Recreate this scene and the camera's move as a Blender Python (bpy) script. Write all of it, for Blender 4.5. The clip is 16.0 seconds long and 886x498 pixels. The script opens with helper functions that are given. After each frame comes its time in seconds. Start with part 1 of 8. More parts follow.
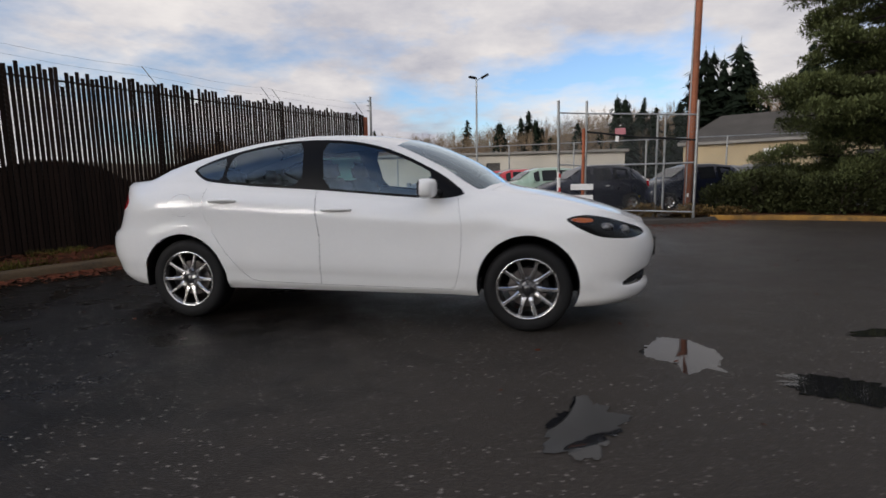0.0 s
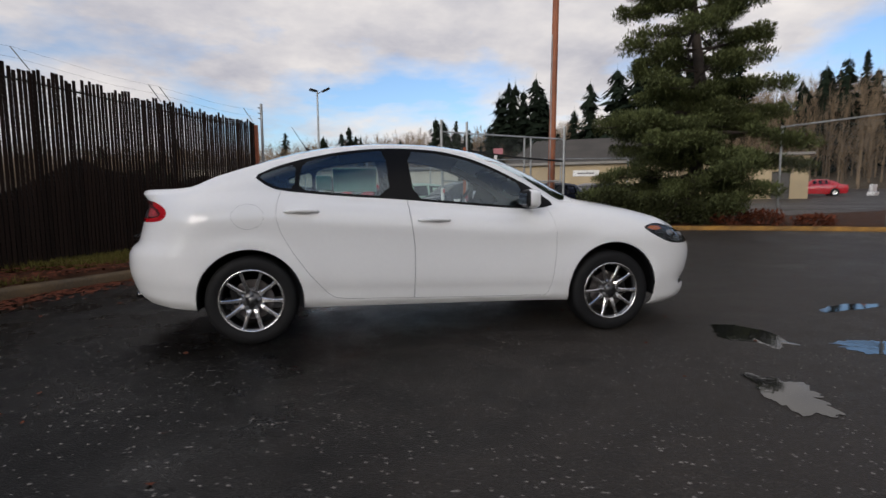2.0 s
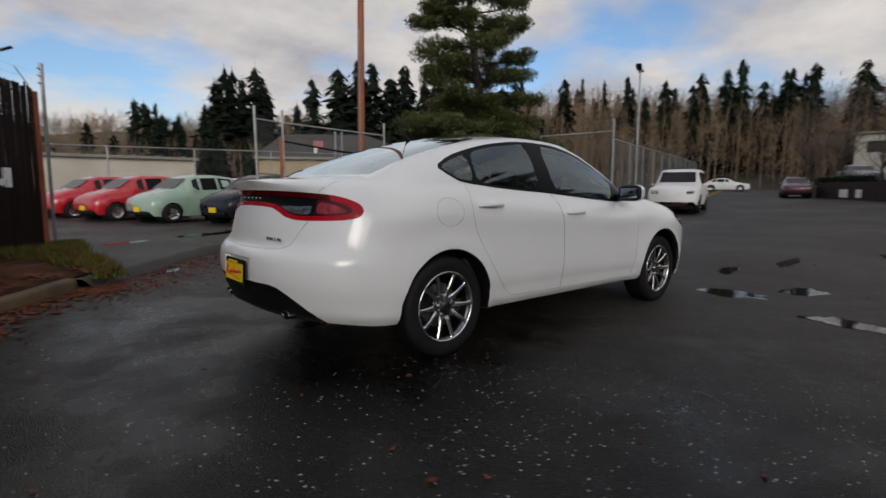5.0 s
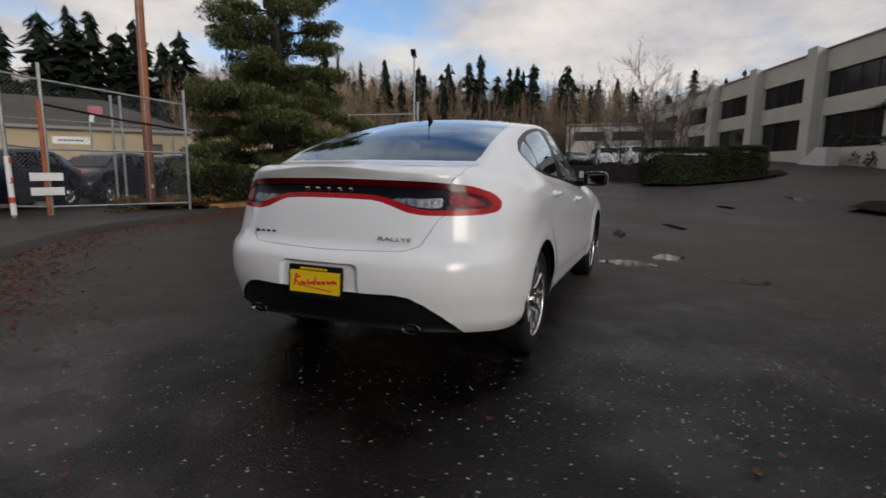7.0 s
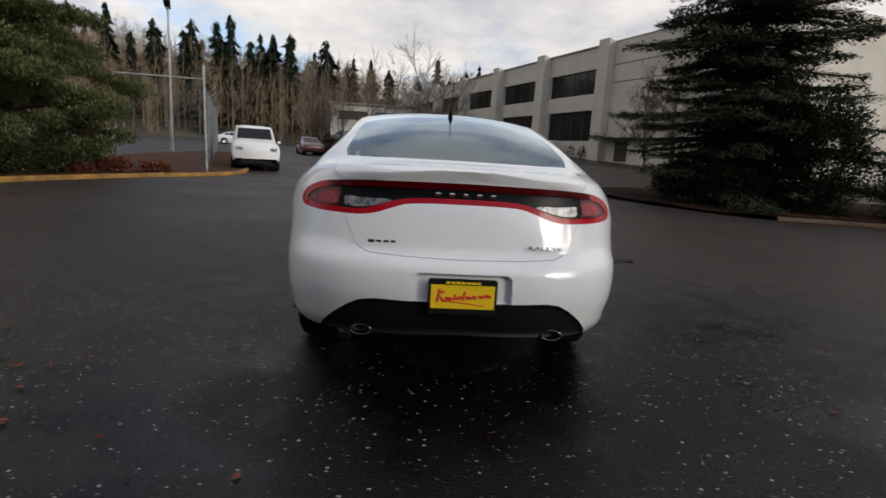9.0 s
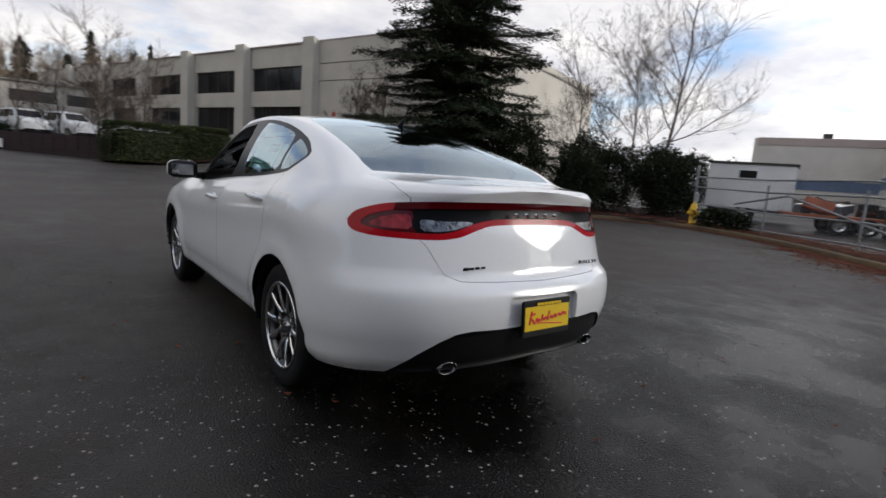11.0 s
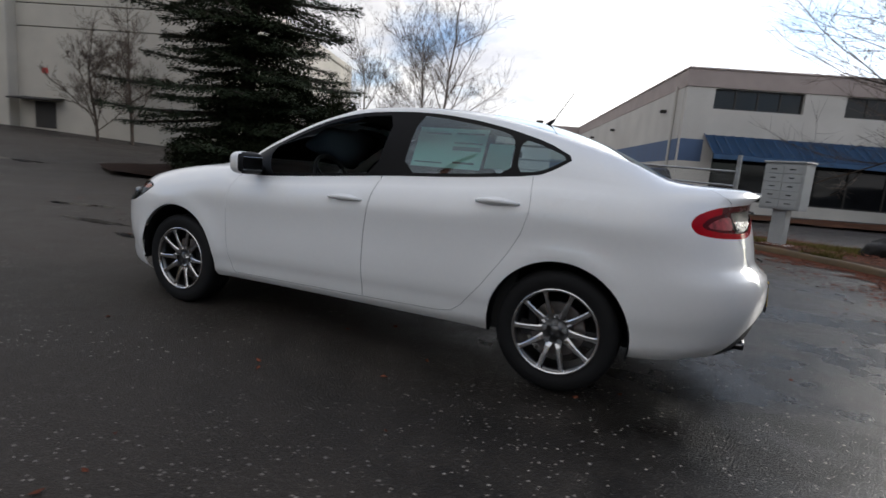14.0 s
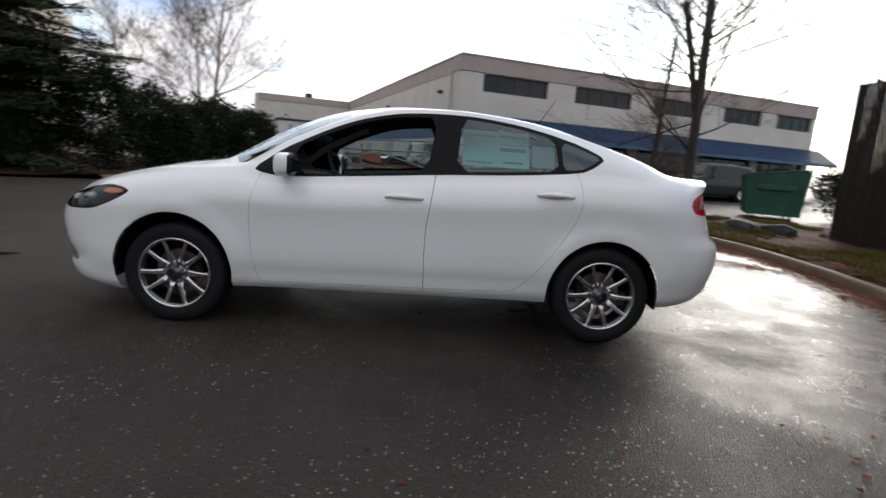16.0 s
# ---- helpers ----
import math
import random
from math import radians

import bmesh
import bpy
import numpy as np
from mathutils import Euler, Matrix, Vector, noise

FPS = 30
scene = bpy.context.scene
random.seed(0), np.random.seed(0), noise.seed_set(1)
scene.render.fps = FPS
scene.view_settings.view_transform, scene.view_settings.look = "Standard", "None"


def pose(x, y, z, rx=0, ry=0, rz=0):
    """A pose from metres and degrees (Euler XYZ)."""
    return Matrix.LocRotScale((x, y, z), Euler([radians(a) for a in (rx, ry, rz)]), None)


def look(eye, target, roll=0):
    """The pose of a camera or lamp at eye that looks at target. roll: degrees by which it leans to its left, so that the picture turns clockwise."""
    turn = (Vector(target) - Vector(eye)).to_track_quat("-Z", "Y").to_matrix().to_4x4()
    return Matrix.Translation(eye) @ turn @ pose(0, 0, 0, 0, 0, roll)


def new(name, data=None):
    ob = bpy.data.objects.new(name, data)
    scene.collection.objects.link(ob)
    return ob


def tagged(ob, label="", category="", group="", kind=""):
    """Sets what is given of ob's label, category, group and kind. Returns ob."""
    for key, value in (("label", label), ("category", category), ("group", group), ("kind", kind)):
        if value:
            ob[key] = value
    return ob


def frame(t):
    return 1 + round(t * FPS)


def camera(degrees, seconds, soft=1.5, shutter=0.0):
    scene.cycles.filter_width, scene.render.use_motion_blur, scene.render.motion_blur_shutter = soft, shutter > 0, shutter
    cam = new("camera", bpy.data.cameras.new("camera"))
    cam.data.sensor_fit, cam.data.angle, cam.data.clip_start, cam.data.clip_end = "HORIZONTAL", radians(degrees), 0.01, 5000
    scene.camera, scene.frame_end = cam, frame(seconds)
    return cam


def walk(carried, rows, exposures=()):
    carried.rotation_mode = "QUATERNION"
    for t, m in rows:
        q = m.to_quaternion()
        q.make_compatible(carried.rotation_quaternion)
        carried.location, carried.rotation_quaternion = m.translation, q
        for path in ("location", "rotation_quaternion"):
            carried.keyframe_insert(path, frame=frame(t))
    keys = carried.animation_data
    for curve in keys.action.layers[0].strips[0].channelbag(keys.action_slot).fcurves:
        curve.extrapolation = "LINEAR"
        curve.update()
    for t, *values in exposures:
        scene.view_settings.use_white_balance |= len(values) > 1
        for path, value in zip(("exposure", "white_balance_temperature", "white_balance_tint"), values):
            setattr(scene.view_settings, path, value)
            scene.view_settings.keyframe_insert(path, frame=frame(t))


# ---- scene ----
cam = camera(81.3, 16.0, 1.5, 0.5)
PATH = [
    (0, (1.425, -4.529, 1.064), (1.062, -2.58, 0.802), -0.9),
    (0.5, (0.896, -4.592, 1.034), (0.691, -2.622, 0.758), -1.9),
    (1, (0.395, -4.643, 1.04), (0.517, -2.661, 0.8), -1.8),
    (1.5, (-0.121, -4.65, 1.041), (0.143, -2.684, 0.787), -1.8),
    (2, (-0.623, -4.606, 1.046), (-0.29, -2.645, 0.837), -0.3),
    (2.5, (-1.152, -4.548, 1.05), (-0.608, -2.634, 0.854), 0.6),
    (3, (-1.681, -4.381, 1.046), (-1.059, -2.492, 0.829), 0.5),
    (3.2, (-1.9, -4.314, 1.034), (-1.169, -2.463, 0.843), -0.7),
    (5.3, (-3.63, -3.022, 1.039), (-2.208, -1.636, 0.802), -0.1),
    (5.5, (-3.756, -2.868, 1.029), (-2.241, -1.584, 0.786), -0.7),
    (6, (-4.012, -2.449, 1.035), (-2.386, -1.322, 0.74), -0.7),
    (6.5, (-4.189, -1.994, 1.065), (-2.485, -0.979, 0.806), 0.4),
    (7, (-4.37, -1.522, 1.079), (-2.547, -0.759, 0.776), 0.7),
    (7.5, (-4.458, -1.042, 1.108), (-2.593, -0.399, 0.773), 1.9),
    (8, (-4.584, -0.604, 1.127), (-2.625, -0.412, 0.775), 2.2),
    (8.2, (-4.635, -0.426, 1.174), (-2.669, -0.335, 0.815), 2.4),
    (10.3, (-4.195, 1.314, 1.123), (-2.359, 0.591, 0.795), 5.3),
    (10.5, (-4.091, 1.456, 1.153), (-2.32, 0.581, 0.827), 5.5),
    (11, (-3.854, 1.79, 1.148), (-2.287, 0.583, 0.852), 4.4),
    (11.5, (-3.544, 2.067, 1.161), (-2.077, 0.749, 0.827), 6.2),
    (12, (-3.223, 2.377, 1.14), (-1.974, 0.857, 0.783), 5.6),
    (12.5, (-2.882, 2.644, 1.13), (-1.653, 1.102, 0.797), 3.3),
    (13, (-2.505, 2.819, 1.102), (-1.395, 1.185, 0.792), 5.8),
    (13.5, (-2.189, 3.139, 1.096), (-1.292, 1.379, 0.785), 4.5),
    (14, (-1.833, 3.421, 1.086), (-1.031, 1.616, 0.775), 4.8),
    (14.5, (-1.464, 3.665, 1.081), (-0.896, 1.764, 0.833), 5.0),
    (15, (-1.061, 3.896, 1.083), (-0.709, 1.951, 0.775), 5.5),
    (15.5, (-0.626, 3.974, 1.085), (-0.425, 2.013, 0.744), 5.8),
    (16, (-0.195, 4.072, 1.107), (-0.27, 2.102, 0.767), 4.2),
]
walk(cam, [(t, look(eye, target, roll)) for t, eye, target, roll in PATH], [(0, 0.36, 6700, 13), (2, 0.36, 6700, 13), (3, 0.27, 6700, 12), (5.5, 0.07, 6850, 12), (6.5, 0.22, 6850, 12), (7.5, 0.34, 6900, 11), (8, 0.41, 6900, 11), (11, 0.72, 6550, 11), (12.5, 0.74, 6500, 10), (14.5, 0.77, 6500, 10), (16, 0.97, 6650, 11)])

# ---- light ----
SUN_DIR = Vector((-0.56, -0.79, 0.335)).normalized()      # towards the sun, veiled by cloud
world = bpy.data.worlds.new("sky")
scene.world = world
world.use_nodes = True
wn, wl = world.node_tree.nodes, world.node_tree.links
wn.clear()


def wnode(kind, **values):
    n = wn.new(kind)
    for key, value in values.items():
        if key in n.inputs:
            n.inputs[key].default_value = value
    return n


sky = wnode("ShaderNodeTexSky")
sky.sky_type, sky.sun_disc = "NISHITA", False
sky.sun_elevation = math.asin(SUN_DIR.z)
sky.sun_rotation = math.atan2(SUN_DIR.x, SUN_DIR.y)
coord = wnode("ShaderNodeTexCoord")
split = wnode("ShaderNodeSeparateXYZ")
wl.new(coord.outputs["Generated"], split.inputs[0])
# clouds lie on a high flat layer: the direction is spread by its height
lift = wnode("ShaderNodeMath"); lift.operation = "MAXIMUM"; lift.inputs[1].default_value = 0.0
wl.new(split.outputs["Z"], lift.inputs[0])
lift2 = wnode("ShaderNodeMath"); lift2.operation = "ADD"; lift2.inputs[1].default_value = 0.22
wl.new(lift.outputs[0], lift2.inputs[0])
spread = wnode("ShaderNodeVectorMath"); spread.operation = "DIVIDE"
comb = wnode("ShaderNodeCombineXYZ")
for k in range(3):
    wl.new(lift2.outputs[0], comb.inputs[k])
wl.new(coord.outputs["Generated"], spread.inputs[0])
wl.new(comb.outputs[0], spread.inputs[1])
big = wnode("ShaderNodeTexNoise", Scale=0.85, Detail=7.0, Roughness=0.56)
shade = wnode("ShaderNodeTexNoise", Scale=1.5, Detail=8.0, Roughness=0.6)
off = wnode("ShaderNodeVectorMath"); off.operation = "ADD"; off.inputs[1].default_value = (3.1, 7.7, 0.0)
wl.new(spread.outputs[0], big.inputs["Vector"])
wl.new(spread.outputs[0], off.inputs[0])
wl.new(off.outputs[0], shade.inputs["Vector"])
cover = wnode("ShaderNodeMapRange")
for key, value in (("From Min", 0.40), ("From Max", 0.525)):
    cover.inputs[key].default_value = value
wl.new(big.outputs[0], cover.inputs["Value"])
ramp = wnode("ShaderNodeValToRGB")
ramp.color_ramp.elements[0].position, ramp.color_ramp.elements[0].color = 0.28, (0.49, 0.515, 0.61, 1)
ramp.color_ramp.elements[1].position, ramp.color_ramp.elements[1].color = 0.64, (1.0, 0.985, 0.97, 1)
wl.new(shade.outputs[0], ramp.inputs[0])
# cloud glows more strongly round the veiled sun
dot = wnode("ShaderNodeVectorMath"); dot.operation = "DOT_PRODUCT"; dot.inputs[1].default_value = SUN_DIR
wl.new(coord.outputs["Generated"], dot.inputs[0])
halo = wnode("ShaderNodeMapRange"); halo.interpolation_type = "SMOOTHSTEP"
for key, value in (("From Min", 0.42), ("From Max", 1.0), ("To Min", 0.90), ("To Max", 1.80)):
    halo.inputs[key].default_value = value
wl.new(dot.outputs["Value"], halo.inputs["Value"])
lit = wnode("ShaderNodeVectorMath"); lit.operation = "SCALE"
wl.new(ramp.outputs[0], lit.inputs[0])
wl.new(halo.outputs[0], lit.inputs["Scale"])
blue = wnode("ShaderNodeVectorMath"); blue.operation = "SCALE"; blue.inputs["Scale"].default_value = 0.15
tone = wnode("ShaderNodeVectorMath"); tone.operation = "MULTIPLY"; tone.inputs[1].default_value = (0.80, 0.98, 1.22)
wl.new(sky.outputs[0], tone.inputs[0])
wl.new(tone.outputs[0], blue.inputs[0])
mixc = wnode("ShaderNodeMix"); mixc.data_type = "RGBA"
wl.new(cover.outputs[0], mixc.inputs[0])
wl.new(blue.outputs[0], mixc.inputs[6])
wl.new(lit.outputs[0], mixc.inputs[7])
back = wnode("ShaderNodeBackground", Strength=0.73)
wl.new(mixc.outputs[2], back.inputs[0])
wout = wnode("ShaderNodeOutputWorld")
wl.new(back.outputs[0], wout.inputs[0])

sun = new("sun", bpy.data.lights.new("sun", "SUN"))
sun.data.energy, sun.data.angle, sun.data.color = 1.05, radians(23), (1.0, 0.95, 0.88)
sun.matrix_world = look(SUN_DIR * 60, (0, 0, 0))

# ---- materials ----


def nodes_of(name):
    m = bpy.data.materials.new(name)
    m.use_nodes = True
    t = m.node_tree
    return m, t.nodes, t.links, t.nodes["Principled BSDF"]


def make(name, col, rough=0.6, metal=0.0, var=0.25, scale=2.0, fine=45.0, bump=0.15, coat=0.0, dark=0.55, obrand=0.0, island=False, spec=0.5, rvar=0.15):
    """A surface with broad stains and fine grain, in metres, and fine relief."""
    m, n, l, p = nodes_of(name)
    tc = n.new("ShaderNodeTexCoord")
    a = n.new("ShaderNodeTexNoise"); a.inputs["Scale"].default_value = scale; a.inputs["Detail"].default_value = 5
    b = n.new("ShaderNodeTexNoise"); b.inputs["Scale"].default_value = fine; b.inputs["Detail"].default_value = 3
    l.new(tc.outputs["Object"], a.inputs["Vector"]); l.new(tc.outputs["Object"], b.inputs["Vector"])
    add = n.new("ShaderNodeMath"); add.operation = "MULTIPLY_ADD"; add.inputs[1].default_value = 0.45
    l.new(b.outputs[0], add.inputs[0]); l.new(a.outputs[0], add.inputs[2])
    if obrand or island:
        src = n.new("ShaderNodeNewGeometry") if island else n.new("ShaderNodeObjectInfo")
        r = n.new("ShaderNodeMath"); r.operation = "MULTIPLY_ADD"; r.inputs[1].default_value = obrand or 0.4
        l.new(src.outputs["Random Per Island" if island else "Random"], r.inputs[0]); l.new(add.outputs[0], r.inputs[2])
        top = r
    else:
        top = add
    mr = n.new("ShaderNodeMapRange")
    mr.inputs["From Min"].default_value, mr.inputs["From Max"].default_value = 0.45, 1.0 + (obrand or (0.4 if island else 0))
    l.new(top.outputs[0], mr.inputs["Value"])
    mx = n.new("ShaderNodeMix"); mx.data_type = "RGBA"
    lo = [c * (1 - var) * (1 - (1 - dark) * var) for c in col]
    hi = [min(1, c * (1 + var * 0.8)) for c in col]
    mx.inputs[6].default_value, mx.inputs[7].default_value = (*lo, 1), (*hi, 1)
    l.new(mr.outputs[0], mx.inputs[0]); l.new(mx.outputs[2], p.inputs["Base Color"])
    rr = n.new("ShaderNodeMapRange")
    rr.inputs["To Min"].default_value, rr.inputs["To Max"].default_value = max(0.02, rough - rvar), min(1, rough + rvar)
    l.new(a.outputs[0], rr.inputs["Value"]); l.new(rr.outputs[0], p.inputs["Roughness"])
    p.inputs["Metallic"].default_value = metal
    p.inputs["Coat Weight"].default_value = coat
    p.inputs["Coat Roughness"].default_value = 0.04
    p.inputs["Specular IOR Level"].default_value = spec
    if bump:
        bp = n.new("ShaderNodeBump"); bp.inputs["Strength"].default_value = bump; bp.inputs["Distance"].default_value = 0.01
        l.new(b.outputs[0], bp.inputs["Height"]); l.new(bp.outputs[0], p.inputs["Normal"])
    return m


def glass(name, tint, gloss=1.0):
    """A thin pane: it lets tinted light through and mirrors by Fresnel."""
    m, n, l, p = nodes_of(name)
    n.remove(p)
    tr = n.new("ShaderNodeBsdfTransparent"); tr.inputs[0].default_value = (*tint, 1)
    gl = n.new("ShaderNodeBsdfGlossy"); gl.inputs["Roughness"].default_value = 0.015; gl.inputs[0].default_value = (0.76, 0.90, 1.0, 1)
    fr = n.new("ShaderNodeFresnel"); fr.inputs[0].default_value = 1.52
    k = n.new("ShaderNodeMath"); k.operation = "MULTIPLY"; k.inputs[1].default_value = gloss
    mx = n.new("ShaderNodeMixShader")
    l.new(fr.outputs[0], k.inputs[0]); l.new(k.outputs[0], mx.inputs[0]); l.new(tr.outputs[0], mx.inputs[1]); l.new(gl.outputs[0], mx.inputs[2])
    l.new(mx.outputs[0], n["Material Output"].inputs[0])
    return m


def asphalt_material():
    """Old wet asphalt: dark binder, pale worn chips, drier and wetter areas."""
    m, n, l, p = nodes_of("wet_asphalt")
    tc = n.new("ShaderNodeTexCoord")

    def noise_at(s, d=4.0, r=0.55):
        t = n.new("ShaderNodeTexNoise"); t.inputs["Scale"].default_value = s; t.inputs["Detail"].default_value = d; t.inputs["Roughness"].default_value = r
        l.new(tc.outputs["Object"], t.inputs["Vector"]); return t

    broad, mid, grain = noise_at(0.35, 5), noise_at(3.0, 6), noise_at(130, 2)
    chips = n.new("ShaderNodeTexVoronoi"); chips.inputs["Scale"].default_value = 50
    l.new(tc.outputs["Object"], chips.inputs["Vector"])
    fine = n.new("ShaderNodeTexVoronoi"); fine.inputs["Scale"].default_value = 120
    l.new(tc.outputs["Object"], fine.inputs["Vector"])
    base = n.new("ShaderNodeValToRGB")
    base.color_ramp.elements[0].position, base.color_ramp.elements[0].color = 0.30, (0.0325, 0.0276, 0.0232, 1)
    base.color_ramp.elements[1].position, base.color_ramp.elements[1].color = 0.75, (0.058, 0.0500, 0.0430, 1)
    mm = n.new("ShaderNodeMath"); mm.operation = "MULTIPLY_ADD"; mm.inputs[1].default_value = 0.5
    l.new(mid.outputs[0], mm.inputs[0]); l.new(broad.outputs[0], mm.inputs[2])
    half = n.new("ShaderNodeMath"); half.operation = "MULTIPLY"; half.inputs[1].default_value = 0.68
    l.new(mm.outputs[0], half.inputs[0]); l.new(half.outputs[0], base.inputs[0])
    # single pale chips: only cells whose random value is high show
    sep = n.new("ShaderNodeSeparateColor"); l.new(chips.outputs["Color"], sep.inputs[0])
    pick = n.new("ShaderNodeMath"); pick.operation = "GREATER_THAN"; pick.inputs[1].default_value = 0.70; l.new(sep.outputs[0], pick.inputs[0])
    size = n.new("ShaderNodeMath"); size.operation = "MULTIPLY"; size.inputs[1].default_value = 0.40; l.new(sep.outputs[1], size.inputs[0])
    near = n.new("ShaderNodeMath"); near.operation = "LESS_THAN"; l.new(size.outputs[0], near.inputs[1]); l.new(chips.outputs["Distance"], near.inputs[0])
    on = n.new("ShaderNodeMath"); on.operation = "MULTIPLY"; l.new(pick.outputs[0], on.inputs[0]); l.new(near.outputs[0], on.inputs[1])
    pale = n.new("ShaderNodeMath"); pale.operation = "MULTIPLY"; l.new(on.outputs[0], pale.inputs[0]); l.new(sep.outputs[2], pale.inputs[1])
    sep2 = n.new("ShaderNodeSeparateColor"); l.new(fine.outputs["Color"], sep2.inputs[0])
    pick2 = n.new("ShaderNodeMapRange"); pick2.inputs["From Min"].default_value = 0.75; pick2.inputs["To Max"].default_value = 0.65; l.new(sep2.outputs[0], pick2.inputs["Value"])
    mixa = n.new("ShaderNodeMix"); mixa.data_type = "RGBA"; mixa.inputs[7].default_value = (0.090, 0.080, 0.070, 1)
    l.new(pick2.outputs[0], mixa.inputs[0]); l.new(base.outputs[0], mixa.inputs[6])
    mixb = n.new("ShaderNodeMix"); mixb.data_type = "RGBA"; mixb.inputs[7].default_value = (0.30, 0.275, 0.245, 1)
    l.new(pale.outputs[0], mixb.inputs[0])
    rough = n.new("ShaderNodeMapRange")
    rough.inputs["From Min"].default_value, rough.inputs["From Max"].default_value = 0.45, 1.0
    rough.inputs["To Min"].default_value, rough.inputs["To Max"].default_value = 0.30, 0.60
    l.new(mm.outputs[0], rough.inputs["Value"])
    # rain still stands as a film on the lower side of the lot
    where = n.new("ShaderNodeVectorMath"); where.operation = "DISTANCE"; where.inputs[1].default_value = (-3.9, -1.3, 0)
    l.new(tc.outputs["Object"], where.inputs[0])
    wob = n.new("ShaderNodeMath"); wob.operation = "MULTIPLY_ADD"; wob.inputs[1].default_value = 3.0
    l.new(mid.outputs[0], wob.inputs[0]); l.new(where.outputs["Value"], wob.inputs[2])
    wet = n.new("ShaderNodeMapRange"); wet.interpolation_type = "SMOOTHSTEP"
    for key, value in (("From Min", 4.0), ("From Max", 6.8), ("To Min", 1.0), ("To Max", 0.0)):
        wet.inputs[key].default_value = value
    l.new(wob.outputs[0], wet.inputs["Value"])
    # the film lies thicker in some places than in others
    pools = noise_at(1.1, 5, 0.6)
    thick = n.new("ShaderNodeMapRange"); thick.interpolation_type = "SMOOTHSTEP"
    for key, value in (("From Min", 0.36), ("From Max", 0.60), ("To Min", 0.15), ("To Max", 0.9)):
        thick.inputs[key].default_value = value
    l.new(pools.outputs[0], thick.inputs["Value"])
    sheet = n.new("ShaderNodeMath"); sheet.operation = "MULTIPLY"; l.new(wet.outputs[0], sheet.inputs[0]); l.new(thick.outputs[0], sheet.inputs[1])
    film = n.new("ShaderNodeMix"); film.data_type = "FLOAT"; film.inputs[3].default_value = 0.22
    l.new(sheet.outputs[0], film.inputs[0]); l.new(rough.outputs[0], film.inputs[2]); l.new(film.outputs[0], p.inputs["Roughness"])
    gloss = n.new("ShaderNodeMapRange"); gloss.inputs["To Min"].default_value, gloss.inputs["To Max"].default_value = 0.09, 0.23
    l.new(wet.outputs[0], gloss.inputs["Value"]); l.new(gloss.outputs[0], p.inputs["Specular IOR Level"])
    # soaked asphalt is darker than dry; shade behind the car is multiplied in too
    soak_shade = n.new("ShaderNodeMix"); soak_shade.data_type = "RGBA"; soak_shade.blend_type = "MULTIPLY"; soak_shade.inputs[7].default_value = (0.075, 0.073, 0.071, 1)
    l.new(wet.outputs[0], soak_shade.inputs[0]); l.new(mixa.outputs[2], soak_shade.inputs[6]); l.new(soak_shade.outputs[2], mixb.inputs[6]); l.new(mixb.outputs[2], p.inputs["Base Color"])
    bp = n.new("ShaderNodeBump"); bp.inputs["Distance"].default_value = 0.007
    relief = n.new("ShaderNodeMapRange"); relief.inputs["To Min"].default_value, relief.inputs["To Max"].default_value = 0.95, 0.26
    l.new(sheet.outputs[0], relief.inputs["Value"]); l.new(relief.outputs[0], bp.inputs["Strength"])
    hs = n.new("ShaderNodeMath"); hs.operation = "MULTIPLY_ADD"; hs.inputs[1].default_value = -0.6
    l.new(fine.outputs["Distance"], hs.inputs[0]); l.new(grain.outputs[0], hs.inputs[2])
    l.new(hs.outputs[0], bp.inputs["Height"]); l.new(bp.outputs[0], p.inputs["Normal"])
    return m


M = {}
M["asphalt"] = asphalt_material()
M["paint"] = make("white_car_paint", (0.86, 0.86, 0.845), 0.36, var=0.02, bump=0.0, coat=1.0, rvar=0.04, spec=0.2)
M["glass"] = glass("tinted_glass", (0.60, 0.70, 0.70), 2.1)
M["clear"] = glass("windscreen_glass", (0.38, 0.44, 0.44), 2.1)
M["lens_clear"] = glass("clear_lens", (0.8, 0.8, 0.8), 0.4)
M["trim"] = make("black_trim", (0.005, 0.005, 0.0055), 0.30, var=0.1, bump=0.0, rvar=0.05, spec=0.12)
M["plastic"] = make("matt_black_plastic", (0.008, 0.008, 0.0085), 0.5, var=0.15, bump=0.1, fine=300, spec=0.22)
M["gap"] = make("panel_gap", (0.05, 0.05, 0.05), 0.8, var=0.1, bump=0)
M["red"] = make("red_lamp_lens", (0.42, 0.004, 0.010), 0.15, var=0.15, scale=12, bump=0.0, coat=0.08, spec=0.2, rvar=0.03)
M["darkred"] = make("dark_red_lens", (0.075, 0.002, 0.004), 0.15, var=0.1, bump=0.0, coat=0.15, spec=0.25, rvar=0.03)
M["pinkish"] = make("rose_lamp_lens", (0.33, 0.035, 0.045), 0.3, var=0.7, scale=30, bump=0.0, coat=0.05, spec=0.2, rvar=0.03)
M["lampsilver"] = make("lamp_reflector", (0.26, 0.26, 0.26), 0.3, metal=1.0, var=0.75, scale=22, bump=0.5, fine=60)
M["mirror"] = make("mirror_glass", (0.35, 0.36, 0.38), 0.05, metal=1.0, var=0.05, bump=0.0, rvar=0.02)
M["orange"] = make("amber_reflector", (0.75, 0.16, 0.02), 0.2, var=0.15, bump=0.0, coat=1.0)
M["chrome"] = make("chrome", (0.75, 0.75, 0.76), 0.12, metal=1.0, var=0.05, bump=0.0, rvar=0.04)
# a dark tone of chrome for the exhaust tips
M["tip"] = make("dark_chrome", (0.14, 0.14, 0.14), 0.25, metal=1.0, var=0.3, bump=0.0, rvar=0.06)
